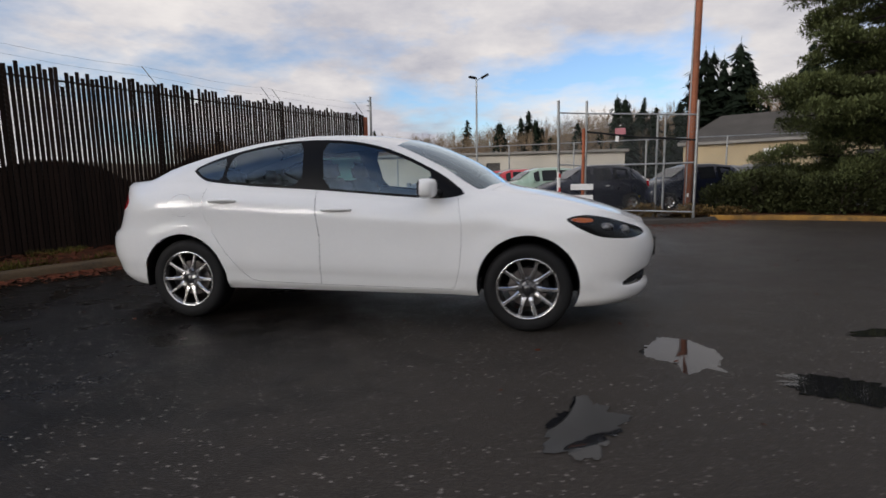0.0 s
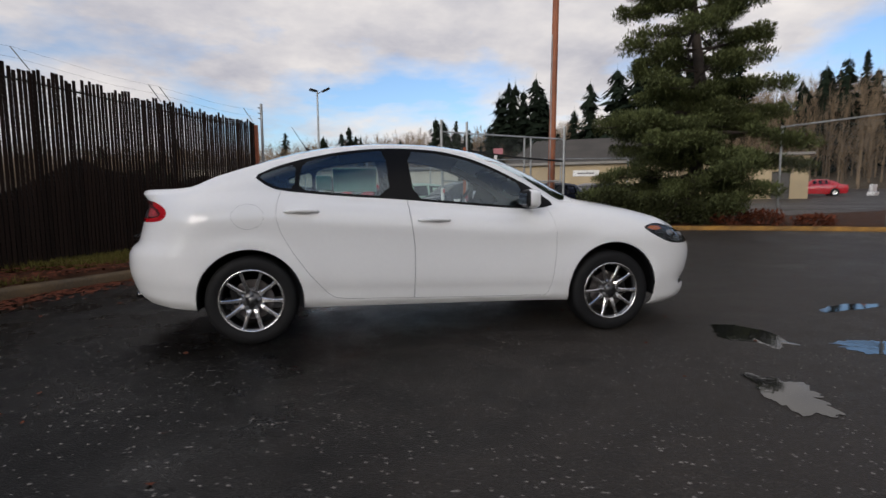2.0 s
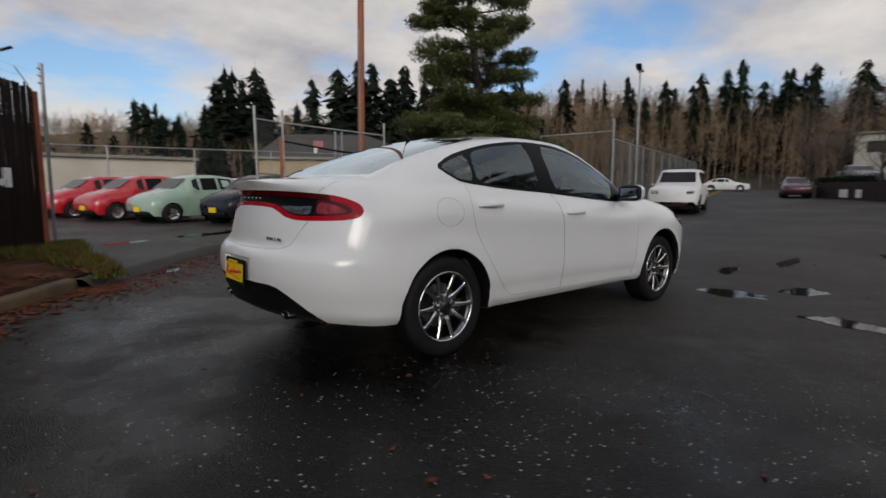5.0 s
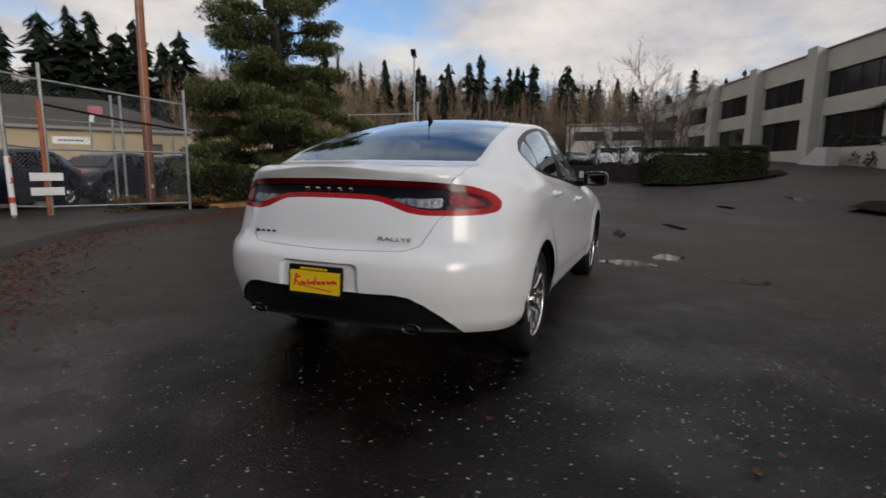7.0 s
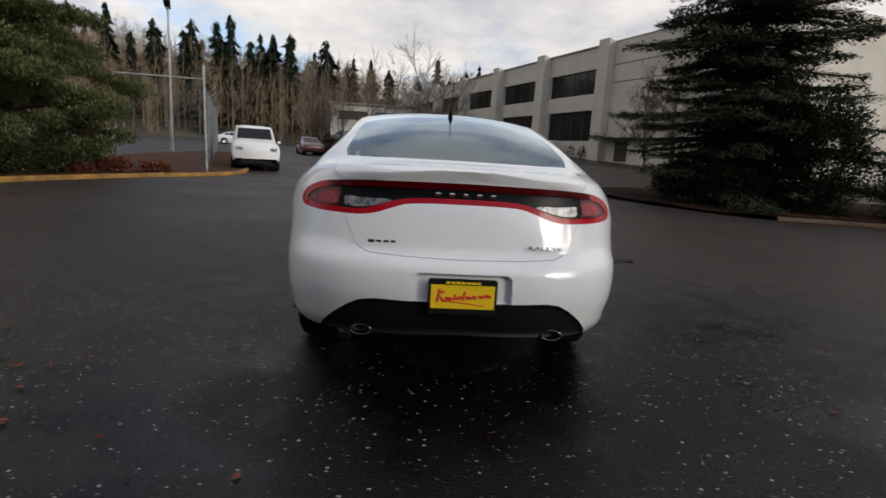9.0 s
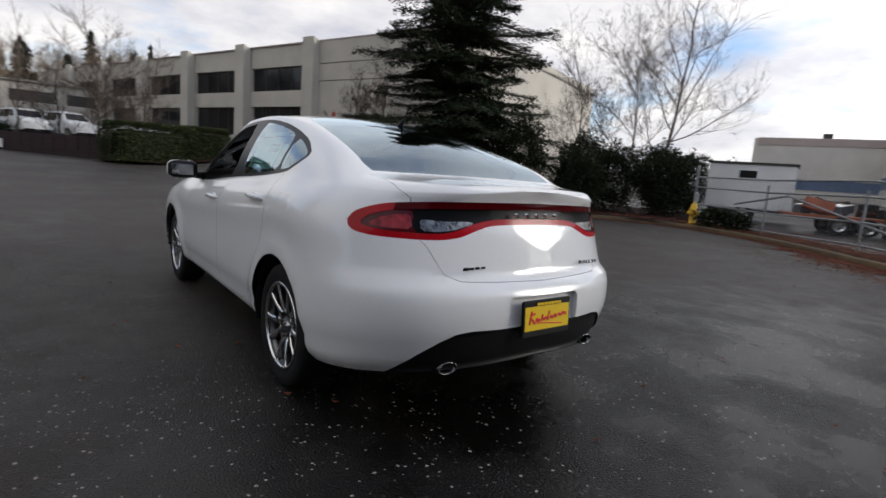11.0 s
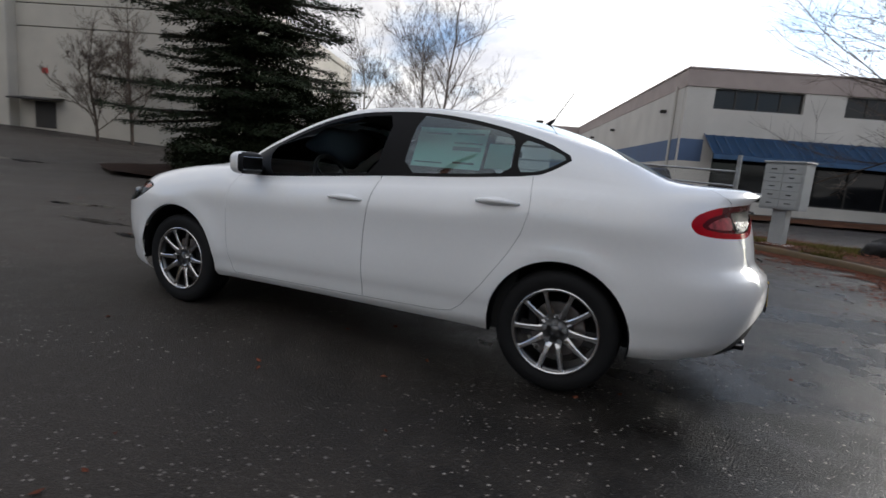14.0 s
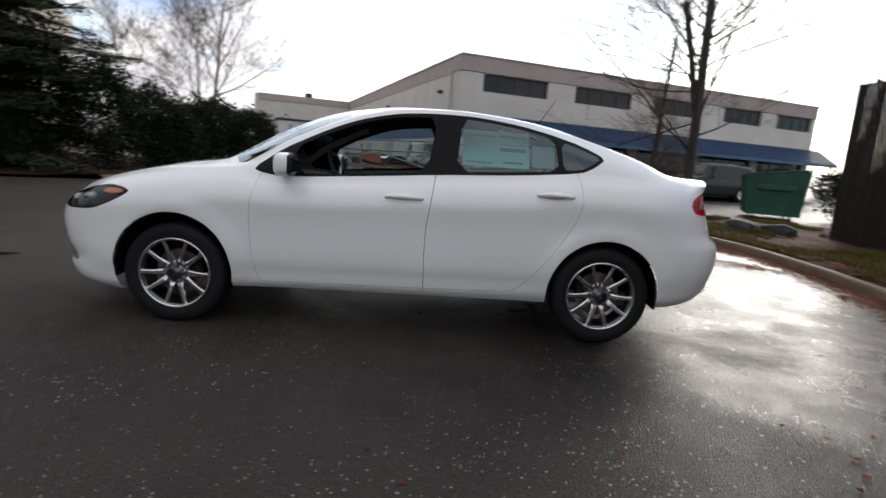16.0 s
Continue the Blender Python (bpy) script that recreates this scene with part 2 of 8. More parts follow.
M["rim"] = make("hyper_black_alloy", (0.72, 0.71, 0.70), 0.24, metal=1.0, var=0.1, bump=0.0, rvar=0.06)
M["rimdark"] = make("dark_alloy", (0.17, 0.17, 0.17), 0.35, metal=1.0, var=0.2, bump=0.0, rvar=0.06)
M["maroonwall"] = make("dark_maroon_block", (0.030, 0.014, 0.013), 0.85, var=0.35, scale=1.2, fine=18, bump=0.4)
M["tyre"] = make("tyre_rubber", (0.009, 0.009, 0.0095), 0.7, var=0.2, spec=0.3, scale=8, bump=0.1)
M["disc"] = make("brake_iron", (0.22, 0.20, 0.19), 0.4, metal=1.0, var=0.3, scale=20)
M["seat"] = make("charcoal_seat_cloth", (0.05, 0.05, 0.05), 0.85, var=0.2, fine=250)
M["plate_yellow"] = make("yellow_plate", (0.92, 0.62, 0.02), 0.4, var=0.05, bump=0.0)
M["plate_red"] = make("red_lettering", (0.72, 0.03, 0.03), 0.5, var=0.05, bump=0.0)
M["paper"] = make("printed_paper", (0.60, 0.93, 0.84), 0.7, var=0.08, bump=0.0)
M["paper_ink"] = make("paper_ink", (0.18, 0.22, 0.22), 0.7, var=0.1, bump=0.0)
M["slat"] = make("dark_fence_slat", (0.020, 0.012, 0.009), 0.8, spec=0.12, var=0.5, scale=1.2, fine=25, obrand=0.5)
M["slat_back"] = make("fence_black", (0.006, 0.006, 0.006), 0.9, var=0.4, scale=1.5)
M["galv"] = make("galvanised_steel", (0.30, 0.31, 0.31), 0.42, metal=0.6, var=0.3, scale=6, fine=80)
M["darkwire"] = make("dark_coated_wire", (0.012, 0.011, 0.011), 0.6, var=0.2, bump=0)
M["wire"] = make("chain_link_wire", (0.20, 0.21, 0.21), 0.5, metal=0.5, var=0.2)
M["rust"] = make("rusty_orange_paint", (0.34, 0.085, 0.03), 0.6, var=0.4, scale=3, fine=30)
M["polewood"] = make("orange_stained_pole", (0.30, 0.10, 0.045), 0.7, var=0.35, scale=1.5, fine=24)
M["kerb"] = make("old_concrete_kerb", (0.10, 0.064, 0.028), 0.7, var=0.45, scale=2.5, fine=40, bump=0.5)
M["kerb_yellow"] = make("worn_yellow_kerb", (0.27, 0.135, 0.022), 0.75, var=0.7, scale=3, fine=40, bump=0.5)
M["grass"] = make("wet_grass", (0.075, 0.085, 0.022), 0.8, var=0.6, scale=1.2, fine=30, bump=0.6)
M["soil"] = make("leaf_litter", (0.080, 0.036, 0.020), 0.9, spec=0.08, var=0.6, scale=3, fine=40, bump=0.9)
M["stucco"] = make("beige_tilt_up_concrete", (0.50, 0.46, 0.39), 0.85, var=0.13, scale=0.5, fine=20)
M["stucco2"] = make("pale_grey_stucco", (0.60, 0.57, 0.52), 0.85, var=0.12, scale=0.5, fine=20)
M["band_blue"] = make("blue_painted_band", (0.085, 0.135, 0.24), 0.7, var=0.15, scale=1)
M["band_tan"] = make("tan_painted_band", (0.40, 0.33, 0.30), 0.75, var=0.12, scale=1)
M["awning"] = make("blue_metal_awning", (0.025, 0.085, 0.19), 0.4, var=0.2, scale=2, bump=0.05)
M["darkglass"] = make("dark_office_glass", (0.015, 0.016, 0.018), 0.08, spec=0.3, var=0.4, scale=0.8, bump=0.0, rvar=0.04)
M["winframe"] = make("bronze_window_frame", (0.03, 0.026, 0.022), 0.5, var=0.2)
M["fir"] = make("fir_needles", (0.034, 0.046, 0.024), 0.85, spec=0.15, var=0.55, scale=0.6, fine=8, bump=0, island=True, obrand=0.5)
M["pine"] = make("pine_needles", (0.092, 0.108, 0.040), 0.8, spec=0.2, var=0.6, scale=0.7, fine=8, bump=0, island=True, obrand=0.6)
M["hillfir"] = make("far_fir", (0.014, 0.021, 0.013), 0.95, spec=0.05, var=0.5, scale=0.05, fine=1, bump=0, island=True)
M["hillbare"] = make("far_bare_trees", (0.19, 0.135, 0.082), 0.95, var=0.5, scale=0.04, fine=0.6, bump=0, island=True)
M["hill"] = make("wooded_slope", (0.085, 0.062, 0.036), 0.95, var=0.5, scale=0.05, fine=0.8, bump=0.4)
M["bark"] = make("dark_bark", (0.045, 0.034, 0.027), 0.9, var=0.45, scale=4, fine=30, bump=0.6)
M["twig"] = make("bare_twigs", (0.095, 0.070, 0.052), 0.9, var=0.4, scale=3, fine=20, bump=0)
M["paletwig"] = make("pale_twigs", (0.075, 0.055, 0.043), 0.9, var=0.4, scale=3, fine=20, bump=0)
M["palebark"] = make("pale_birch_bark", (0.15, 0.12, 0.10), 0.85, var=0.4, scale=4, fine=20, bump=0.3)
M["shrub"] = make("dark_evergreen_leaves", (0.024, 0.031, 0.014), 0.85, spec=0.15, var=0.6, scale=1.5, fine=15, bump=0, island=True)
M["broom"] = make("olive_scrub", (0.042, 0.048, 0.018), 0.85, spec=0.15, var=0.6, scale=1.5, fine=15, bump=0, island=True)
M["hedge"] = make("clipped_hedge_leaves", (0.058, 0.072, 0.028), 0.8, spec=0.2, var=0.5, scale=2, fine=15, bump=0, island=True)
M["blade"] = make("grass_blades", (0.135, 0.12, 0.030), 0.85, spec=0.12, var=0.6, scale=1.0, fine=10, bump=0, island=True)
M["drygrass"] = make("dry_grass", (0.15, 0.098, 0.038), 0.85, spec=0.12, var=0.6, scale=2, fine=15, bump=0, island=True)
M["mulch"] = make("dark_bark_mulch", (0.032, 0.017, 0.012), 0.9, spec=0.08, var=0.6, scale=3, fine=40, bump=0.9)
M["leaf"] = make("fallen_leaves", (0.15, 0.048, 0.026), 0.85, spec=0.12, var=0.7, scale=2, fine=15, bump=0, island=True)
M["stone"] = make("dark_boulder", (0.014, 0.013, 0.012), 0.8, var=0.5, scale=4, fine=30, bump=0.6)
M["dumpster"] = make("green_painted_steel", (0.012, 0.075, 0.045), 0.5, var=0.3, scale=2, fine=20)
M["greybox"] = make("grey_painted_steel", (0.33, 0.34, 0.33), 0.5, var=0.12, scale=3, bump=0.05)
M["white"] = make("white_paint", (0.72, 0.72, 0.70), 0.5, var=0.12, scale=1.5, bump=0.05)
M["hydrant"] = make("yellow_hydrant_paint", (0.75, 0.45, 0.02), 0.45, var=0.2, scale=6)
M["carred"] = make("red_car_paint", (0.45, 0.008, 0.018), 0.3, var=0.05, bump=0, coat=1)
M["carmaroon"] = make("maroon_car_paint", (0.10, 0.012, 0.016), 0.3, var=0.05, bump=0, coat=1)
M["carmint"] = make("mint_car_paint", (0.30, 0.42, 0.33), 0.3, var=0.05, bump=0, coat=1)
M["carnavy"] = make("navy_car_paint", (0.006, 0.008, 0.018), 0.3, var=0.05, bump=0, coat=0.3, spec=0.25)
M["carblack"] = make("black_car_paint", (0.006, 0.006, 0.007), 0.3, var=0.05, bump=0, coat=0.3, spec=0.25)
M["cardark"] = make("dark_green_car_paint", (0.016, 0.020, 0.019), 0.4, var=0.05, bump=0, coat=0.2, spec=0.25)
M["cargrey"] = make("grey_car_paint", (0.10, 0.11, 0.12), 0.3, var=0.05, bump=0, coat=1)
M["barrier"] = make("orange_barrier", (0.75, 0.13, 0.05), 0.6, var=0.2)
M["tanwall"] = make("tan_block_wall", (0.42, 0.33, 0.20), 0.85, var=0.15, scale=0.5, fine=20)
M["metalroof"] = make("weathered_metal_roof", (0.20, 0.185, 0.16), 0.5, var=0.15, scale=1)
M["darkroof"] = make("brown_roof", (0.05, 0.042, 0.038), 0.8, var=0.2, scale=1)
M["signpink"] = make("faded_red_sign", (0.42, 0.14, 0.16), 0.6, var=0.3, scale=8)
M["greyroof"] = make("weathered_grey_shingle", (0.075, 0.068, 0.060), 0.85, spec=0.2, var=0.25, scale=0.8, fine=12)
M["signred"] = make("red_sign", (0.5, 0.04, 0.03), 0.5, var=0.1)


def water_material():
    """A thin film of rain: dark below, mirror-smooth on top."""
    m, n, l, p = nodes_of("puddle_water")
    p.inputs["Base Color"].default_value = (0.012, 0.012, 0.013, 1)
    p.inputs["Roughness"].default_value = 0.03
    p.inputs["IOR"].default_value = 1.33
    tc = n.new("ShaderNodeTexCoord")
    t = n.new("ShaderNodeTexNoise"); t.inputs["Scale"].default_value = 9
    l.new(tc.outputs["Object"], t.inputs["Vector"])
    bp = n.new("ShaderNodeBump"); bp.inputs["Strength"].default_value = 0.03; bp.inputs["Distance"].default_value = 0.01
    l.new(t.outputs[0], bp.inputs["Height"]); l.new(bp.outputs[0], p.inputs["Normal"])
    return m


M["water"] = water_material()

# ---- building blocks ----


def part(name, bm, material, parent=None, label="", smooth=False):
    """One mesh object of its own, under a thing or a part."""
    me = bpy.data.meshes.new(name)
    if smooth:
        for f in bm.faces:
            f.smooth = True
    bm.to_mesh(me)
    bm.free()
    for k in material if isinstance(material, (list, tuple)) else [material]:
        me.materials.append(M[k])
    ob = new(name, me)
    if parent is not None:
        ob.parent = parent
    if label:
        ob["label"] = label
    return ob


def shared(name, me, parent, m):
    ob = new(name, me)
    ob.parent = parent
    ob.matrix_local = m
    return ob


def thing(name, m, label, category, group="", kind=""):
    ob = new(name)
    ob.empty_display_size = 0.1
    ob.matrix_world = m
    return tagged(ob, label, category, group, kind)


def box(bm, size, m=Matrix(), bevel=0.0, seg=1):
    r = bmesh.ops.create_cube(bm, size=1.0, matrix=m @ Matrix.Diagonal((*size, 1)))
    if bevel:
        edges = {e for v in r["verts"] for e in v.link_edges}
        bmesh.ops.bevel(bm, geom=list(edges), offset=bevel, segments=seg, affect="EDGES")
    return bm


def span(bm, x0, x1, y0, y1, z0, z1, bevel=0.0, seg=1):
    return box(bm, (x1 - x0, y1 - y0, z1 - z0), pose((x0 + x1) / 2, (y0 + y1) / 2, (z0 + z1) / 2), bevel, seg)


def tube(bm, pts, radii, sides=6, caps=True):
    """A tapered tube along points."""
    pts = [Vector(p) for p in pts]
    if not isinstance(radii, (list, tuple)):
        radii = [radii] * len(pts)
    rings = []
    for i, p in enumerate(pts):
        d = (pts[min(i + 1, len(pts) - 1)] - pts[max(i - 1, 0)]).normalized()
        a = d.orthogonal().normalized() if abs(d.z) > 0.9 else d.cross(Vector((0, 0, 1))).normalized()
        b = d.cross(a)
        rings.append([bm.verts.new(p + (a * math.cos(t) + b * math.sin(t)) * radii[i]) for t in (math.tau * k / sides for k in range(sides))])
    for r, q in zip(rings, rings[1:]):
        for k in range(sides):
            bm.faces.new((r[k], r[(k + 1) % sides], q[(k + 1) % sides], q[k]))
    if caps:
        bm.faces.new(rings[0][::-1])
        bm.faces.new(rings[-1])
    return bm


def lathe(bm, profile, n=48, closed=False):
    """Turns (radius, y) pairs round the y axis."""
    rings = []
    for r, y in profile:
        rings.append([bm.verts.new((r * math.cos(t), y, r * math.sin(t))) for t in (math.tau * k / n for k in range(n))])
    pairs = list(zip(rings, rings[1:])) + ([(rings[-1], rings[0])] if closed else [])
    for r, q in pairs:
        for k in range(n):
            bm.faces.new((r[k], r[(k + 1) % n], q[(k + 1) % n], q[k]))
    return rings


def pchip(xs, ys):
    """A smooth curve through the given values that never overshoots."""
    xs, ys = np.array(xs, float), np.array(ys, float)
    h, d = np.diff(xs), np.diff(ys) / np.diff(xs)
    m = np.zeros(len(xs))
    m[0], m[-1] = d[0], d[-1]
    for i in range(1, len(xs) - 1):
        if d[i - 1] * d[i] > 0:
            w1, w2 = 2 * h[i] + h[i - 1], h[i] + 2 * h[i - 1]
            m[i] = (w1 + w2) / (w1 / d[i - 1] + w2 / d[i])

    def f(x):
        x = min(max(x, xs[0]), xs[-1])
        i = min(max(int(np.searchsorted(xs, x)) - 1, 0), len(h) - 1)
        t = (x - xs[i]) / h[i]
        return float((1 + 2 * t) * (1 - t) ** 2 * ys[i] + t * (1 - t) ** 2 * h[i] * m[i] + t * t * (3 - 2 * t) * ys[i + 1] + t * t * (t - 1) * h[i] * m[i + 1])
    return f


def inside(poly, a, b):
    hit = False
    for (x0, y0), (x1, y1) in zip(poly, poly[1:] + poly[:1]):
        if (y0 > b) != (y1 > b) and a < (x1 - x0) * (b - y0) / (y1 - y0) + x0:
            hit = not hit
    return hit


def rounded(poly, times=2):
    """Cuts corners off a polygon, to round it."""
    for _ in range(times):
        out = []
        for p, q in zip(poly, poly[1:] + poly[:1]):
            out += [(p[0] * 0.8 + q[0] * 0.2, p[1] * 0.8 + q[1] * 0.2), (p[0] * 0.2 + q[0] * 0.8, p[1] * 0.2 + q[1] * 0.8)]
        poly = out
    return poly


def shrunk(poly, d):
    """The polygon with its sides moved in by d."""
    area = sum(p[0] * q[1] - q[0] * p[1] for p, q in zip(poly, poly[1:] + poly[:1]))
    s = 1 if area > 0 else -1
    out = []
    n = len(poly)
    for i, p in enumerate(poly):
        a, b = Vector(poly[i - 1]), Vector(poly[(i + 1) % n])
        p = Vector(p)
        u, v = (p - a), (b - p)
        if u.length < 1e-6 or v.length < 1e-6:
            out.append(tuple(p)); continue
        u.normalize(); v.normalize()
        nu, nv = Vector((-u.y, u.x)) * s, Vector((-v.y, v.x)) * s
        k = nu + nv
        k = k / max(0.3, k.length_squared / 2)
        out.append(tuple(p + k * d))
    return out


def cut(bm, poly, axes, where):
    """Cuts edges into the faces along a polygon seen along the third axis."""
    a, b = axes
    ndir = [Vector(), Vector()]
    for (a0, b0), (a1, b1) in zip(poly, poly[1:] + poly[:1]):
        lo_a, hi_a, lo_b, hi_b = min(a0, a1) - 1e-4, max(a0, a1) + 1e-4, min(b0, b1) - 1e-4, max(b0, b1) + 1e-4
        faces = []
        for f in bm.faces:
            vs = f.verts
            pa = [v.co[a] for v in vs]
            if max(pa) < lo_a or min(pa) > hi_a:
                continue
            pb = [v.co[b] for v in vs]
            if max(pb) < lo_b or min(pb) > hi_b or not where(f.calc_center_median()):
                continue
            faces.append(f)
        if not faces:
            continue
        no, co = Vector((0, 0, 0)), Vector((0, 0, 0))
        no[a], no[b] = -(b1 - b0), a1 - a0
        co[a], co[b] = a0, b0
        if no.length < 1e-7:
            continue
        geom = list({e for f in faces for e in f.edges} | {v for f in faces for v in f.verts}) + faces
        bmesh.ops.bisect_plane(bm, geom=geom, dist=1e-5, plane_co=co, plane_no=no.normalized())

# ---- the white sedan: front towards +x ----
AXLE, WHEEL_Z = 1.352, 0.317
HUB_FRONT, HUB_REAR = 0.288, 0.311      # the lot dips slightly under the car
belt_z = pchip([-2.25, -2.10, -1.9, -1.6, -1.3, -1.16, -0.75, -0.27, 0.05, 0.48, 0.74, 0.88, 1.0, 1.2, 1.5, 1.75, 2.0, 2.2, 2.35],
               [1.090, 1.062, 1.050, 1.060, 1.070, 1.062, 1.024, 0.994, 0.966, 0.930, 0.918, 0.930, 0.937, 0.925, 0.885, 0.835, 0.770, 0.715, 0.700])
sill_z = pchip([-2.35, -2.15, -1.9, -1.7, -1.0, 1.0, 1.7, 1.95, 2.15, 2.35], [0.335, 0.315, 0.285, 0.255, 0.245, 0.225, 0.160, 0.160, 0.180, 0.20])
roof_z = pchip([-2.25, -1.95, -1.80, -1.72, -1.64, -1.41, -1.18, -1.02, -0.78, -0.36, 0.0, 0.36, 0.55, 0.75, 0.95, 1.1, 1.17, 1.25, 1.45, 1.7, 1.95, 2.15, 2.35],
               [1.100, 1.108, 1.120, 1.150, 1.190, 1.290, 1.365, 1.405, 1.442, 1.468, 1.460, 1.418, 1.370, 1.290, 1.190, 1.092, 1.040, 1.015, 0.982, 0.928, 0.862, 0.785, 0.705])
rail_z = pchip([-2.25, -1.95, -1.8, -1.6, -1.4, -1.17, -0.96, -0.75, -0.35, 0.0, 0.27, 0.51, 0.73, 0.9, 1.0, 1.2, 1.5, 1.75, 2.0, 2.2, 2.35],
               [1.092, 1.094, 1.105, 1.182, 1.245, 1.305, 1.352, 1.388, 1.420, 1.404, 1.338, 1.238, 1.124, 1.034, 0.992, 0.972, 0.935, 0.880, 0.808, 0.735, 0.702])
rail_y = pchip([-2.25, -2.0, -1.8, -1.6, -1.4, -1.17, -0.75, -0.35, 0.0, 0.27, 0.51, 0.73, 0.9, 1.0, 1.2, 1.5, 1.75, 2.0, 2.2, 2.35],
               [0.50, 0.62, 0.645, 0.650, 0.637, 0.624, 0.618, 0.616, 0.620, 0.634, 0.657, 0.692, 0.727, 0.740, 0.705, 0.675, 0.655, 0.60, 0.50, 0.3])
half_w = pchip([0, 0.04, 0.09, 0.13, 0.25, 0.40, 0.55, 0.66, 0.74, 0.80, 0.86, 0.90, 0.95, 1.0],
               [0.835, 0.868, 0.882, 0.882, 0.903, 0.907, 0.905, 0.906, 0.911, 0.908, 0.893, 0.878, 0.848, 0.805])
rear_x = pchip([0.20, 0.27, 0.40, 0.55, 0.65, 0.685, 0.70, 0.80, 0.90, 1.00, 1.04, 1.066, 1.10],
               [-2.20, -2.25, -2.31, -2.335, -2.325, -2.30, -2.268, -2.245, -2.222, -2.192, -2.194, -2.232, -2.242])
front_x = pchip([0.12, 0.20, 0.27, 0.33, 0.42, 0.55, 0.66, 0.72, 0.80], [2.10, 2.27, 2.30, 2.26, 2.31, 2.335, 2.305, 2.245, 2.16])
rear_n = pchip([0.2, 0.6, 0.9, 1.1], [2.5, 2.65, 2.36, 2.7])
rear_c = pchip([0.2, 0.6, 0.9, 1.1], [-1.60, -1.58, -1.52, -1.50])
FRONT_C, FRONT_N = 1.48, 2.5
ENDS, SIDE, LEVELS, TOP = 22, 62, 20, 22


def wall_point(col, v):
    """A point of the lower body: col runs from the tail's middle round the side to the nose's middle, v up from sill to belt."""
    lo, hi = -1.55, 1.48
    if col < ENDS:
        s = (col / ENDS)
        nominal = -2.25 + 0.68 * (1 - (1 - s) ** 0.8)
    elif col <= ENDS + SIDE:
        nominal = lo + (hi - lo) * (col - ENDS) / SIDE
    else:
        s = (2 * ENDS + SIDE - col) / ENDS
        nominal = 2.34 - 0.86 * (1 - (1 - s) ** 0.8)
    z = sill_z(nominal) + (belt_z(nominal) - sill_z(nominal)) * v
    w = half_w(v)
    if col < ENDS:
        a, n = (col / ENDS) * math.pi / 2, rear_n(z)
        xr, xc = rear_x(z), rear_c(z)
        x = xc + (xr - xc) * abs(math.cos(a)) ** (2 / n)
        y = w * abs(math.sin(a)) ** (2 / n)
    elif col > ENDS + SIDE:
        a, n = ((2 * ENDS + SIDE - col) / ENDS) * math.pi / 2, FRONT_N
        xf = front_x(z)
        x = FRONT_C + (xf - FRONT_C) * abs(math.cos(a)) ** (2 / n)
        y = w * abs(math.sin(a)) ** (2 / n)
    else:
        t = (col - ENDS) / SIDE
        x, y = rear_c(z) * (1 - t) + FRONT_C * t, w
        if col == ENDS:
            x = rear_c(z)
    # the arches stand slightly proud of the side
    for ax in (-AXLE, AXLE):
        r = math.hypot(x - ax, z - WHEEL_Z)
        y += 0.016 * math.exp(-(((r - 0.385) / 0.06) ** 2)) * (1 if z > 0.3 else 0.6) if y > 0.6 else 0
    return Vector((x, y if 0 < col < 2 * ENDS + SIDE else 0.0, z))


def body_half():
    bm = bmesh.new()
    cols = 2 * ENDS + SIDE
    grid = []
    for c in range(cols + 1):
        column = [bm.verts.new(wall_point(c, v / LEVELS)) for v in range(LEVELS + 1)]
        belt = column[-1].co.copy()
        x, yb, zb = belt
        yr = min(rail_y(x), 0.86 * yb)
        ramp = min(1.0, max(0.0, (x + 2.242) / 0.09))
        zr, zc = zb + 0.001 + max(rail_z(x) - zb, 0.001) * ramp, zb + 0.001 + max(roof_z(x) - zb, 0.003) * ramp
        for k in range(1, TOP + 1):
            if yb < 1e-4:
                column.append(None)
                continue
            if k <= 9:
                t = k / 9
                y = yb + (yr - yb) * t
                z = zb + (zr - zb) * t
                bulge = math.sin(t * math.pi) * 0.018 * min(1, (zr - zb) / 0.25)
                y += bulge
                z += bulge * 0.3 + math.sin(t * math.pi) * 0.006
            else:
                t = (k - 9) / (TOP - 9)
                y = yr * (1 - t)
                z = zc - (zc - zr) * (y / yr) ** 2.3
            column.append(bm.verts.new((x, y, z)))
        grid.append(column)
    for a, b in zip(grid, grid[1:]):
        for k in range(len(a) - 1):
            q = [v for v in (a[k], a[k + 1], b[k + 1], b[k]) if v is not None]
            if len(q) >= 3:
                bm.faces.new(q)
    # bonnet and boot end on one point at the middle
    bmesh.ops.remove_doubles(bm, verts=bm.verts, dist=1e-5)
    return bm


DLO = [(-1.33, 1.185), (-1.25, 1.125), (-1.16, 1.082), (-0.75, 1.042), (-0.27, 1.012), (0.05, 0.984), (0.48, 0.948), (0.72, 0.934), (0.84, 0.948), (0.905, 0.972),
       (0.73, 1.108), (0.51, 1.222), (0.40, 1.272), (0.27, 1.322), (0.13, 1.358), (-0.01, 1.383), (-0.18, 1.395), (-0.34, 1.398), (-0.53, 1.391), (-0.76, 1.362), (-0.96, 1.321), (-1.17, 1.262)]
FRONT_PANE = [(-0.185, 1.022), (0.05, 1.002), (0.48, 0.966), (0.60, 0.957), (0.655, 1.118), (0.49, 1.206), (0.26, 1.300), (0.12, 1.337), (-0.02, 1.360), (-0.235, 1.374)]
REAR_PANE = [(-0.365, 1.036), (-0.395, 1.376), (-0.53, 1.368), (-0.76, 1.338), (-0.955, 1.298), (-1.0, 1.25), (-1.015, 1.086), (-0.75, 1.062)]
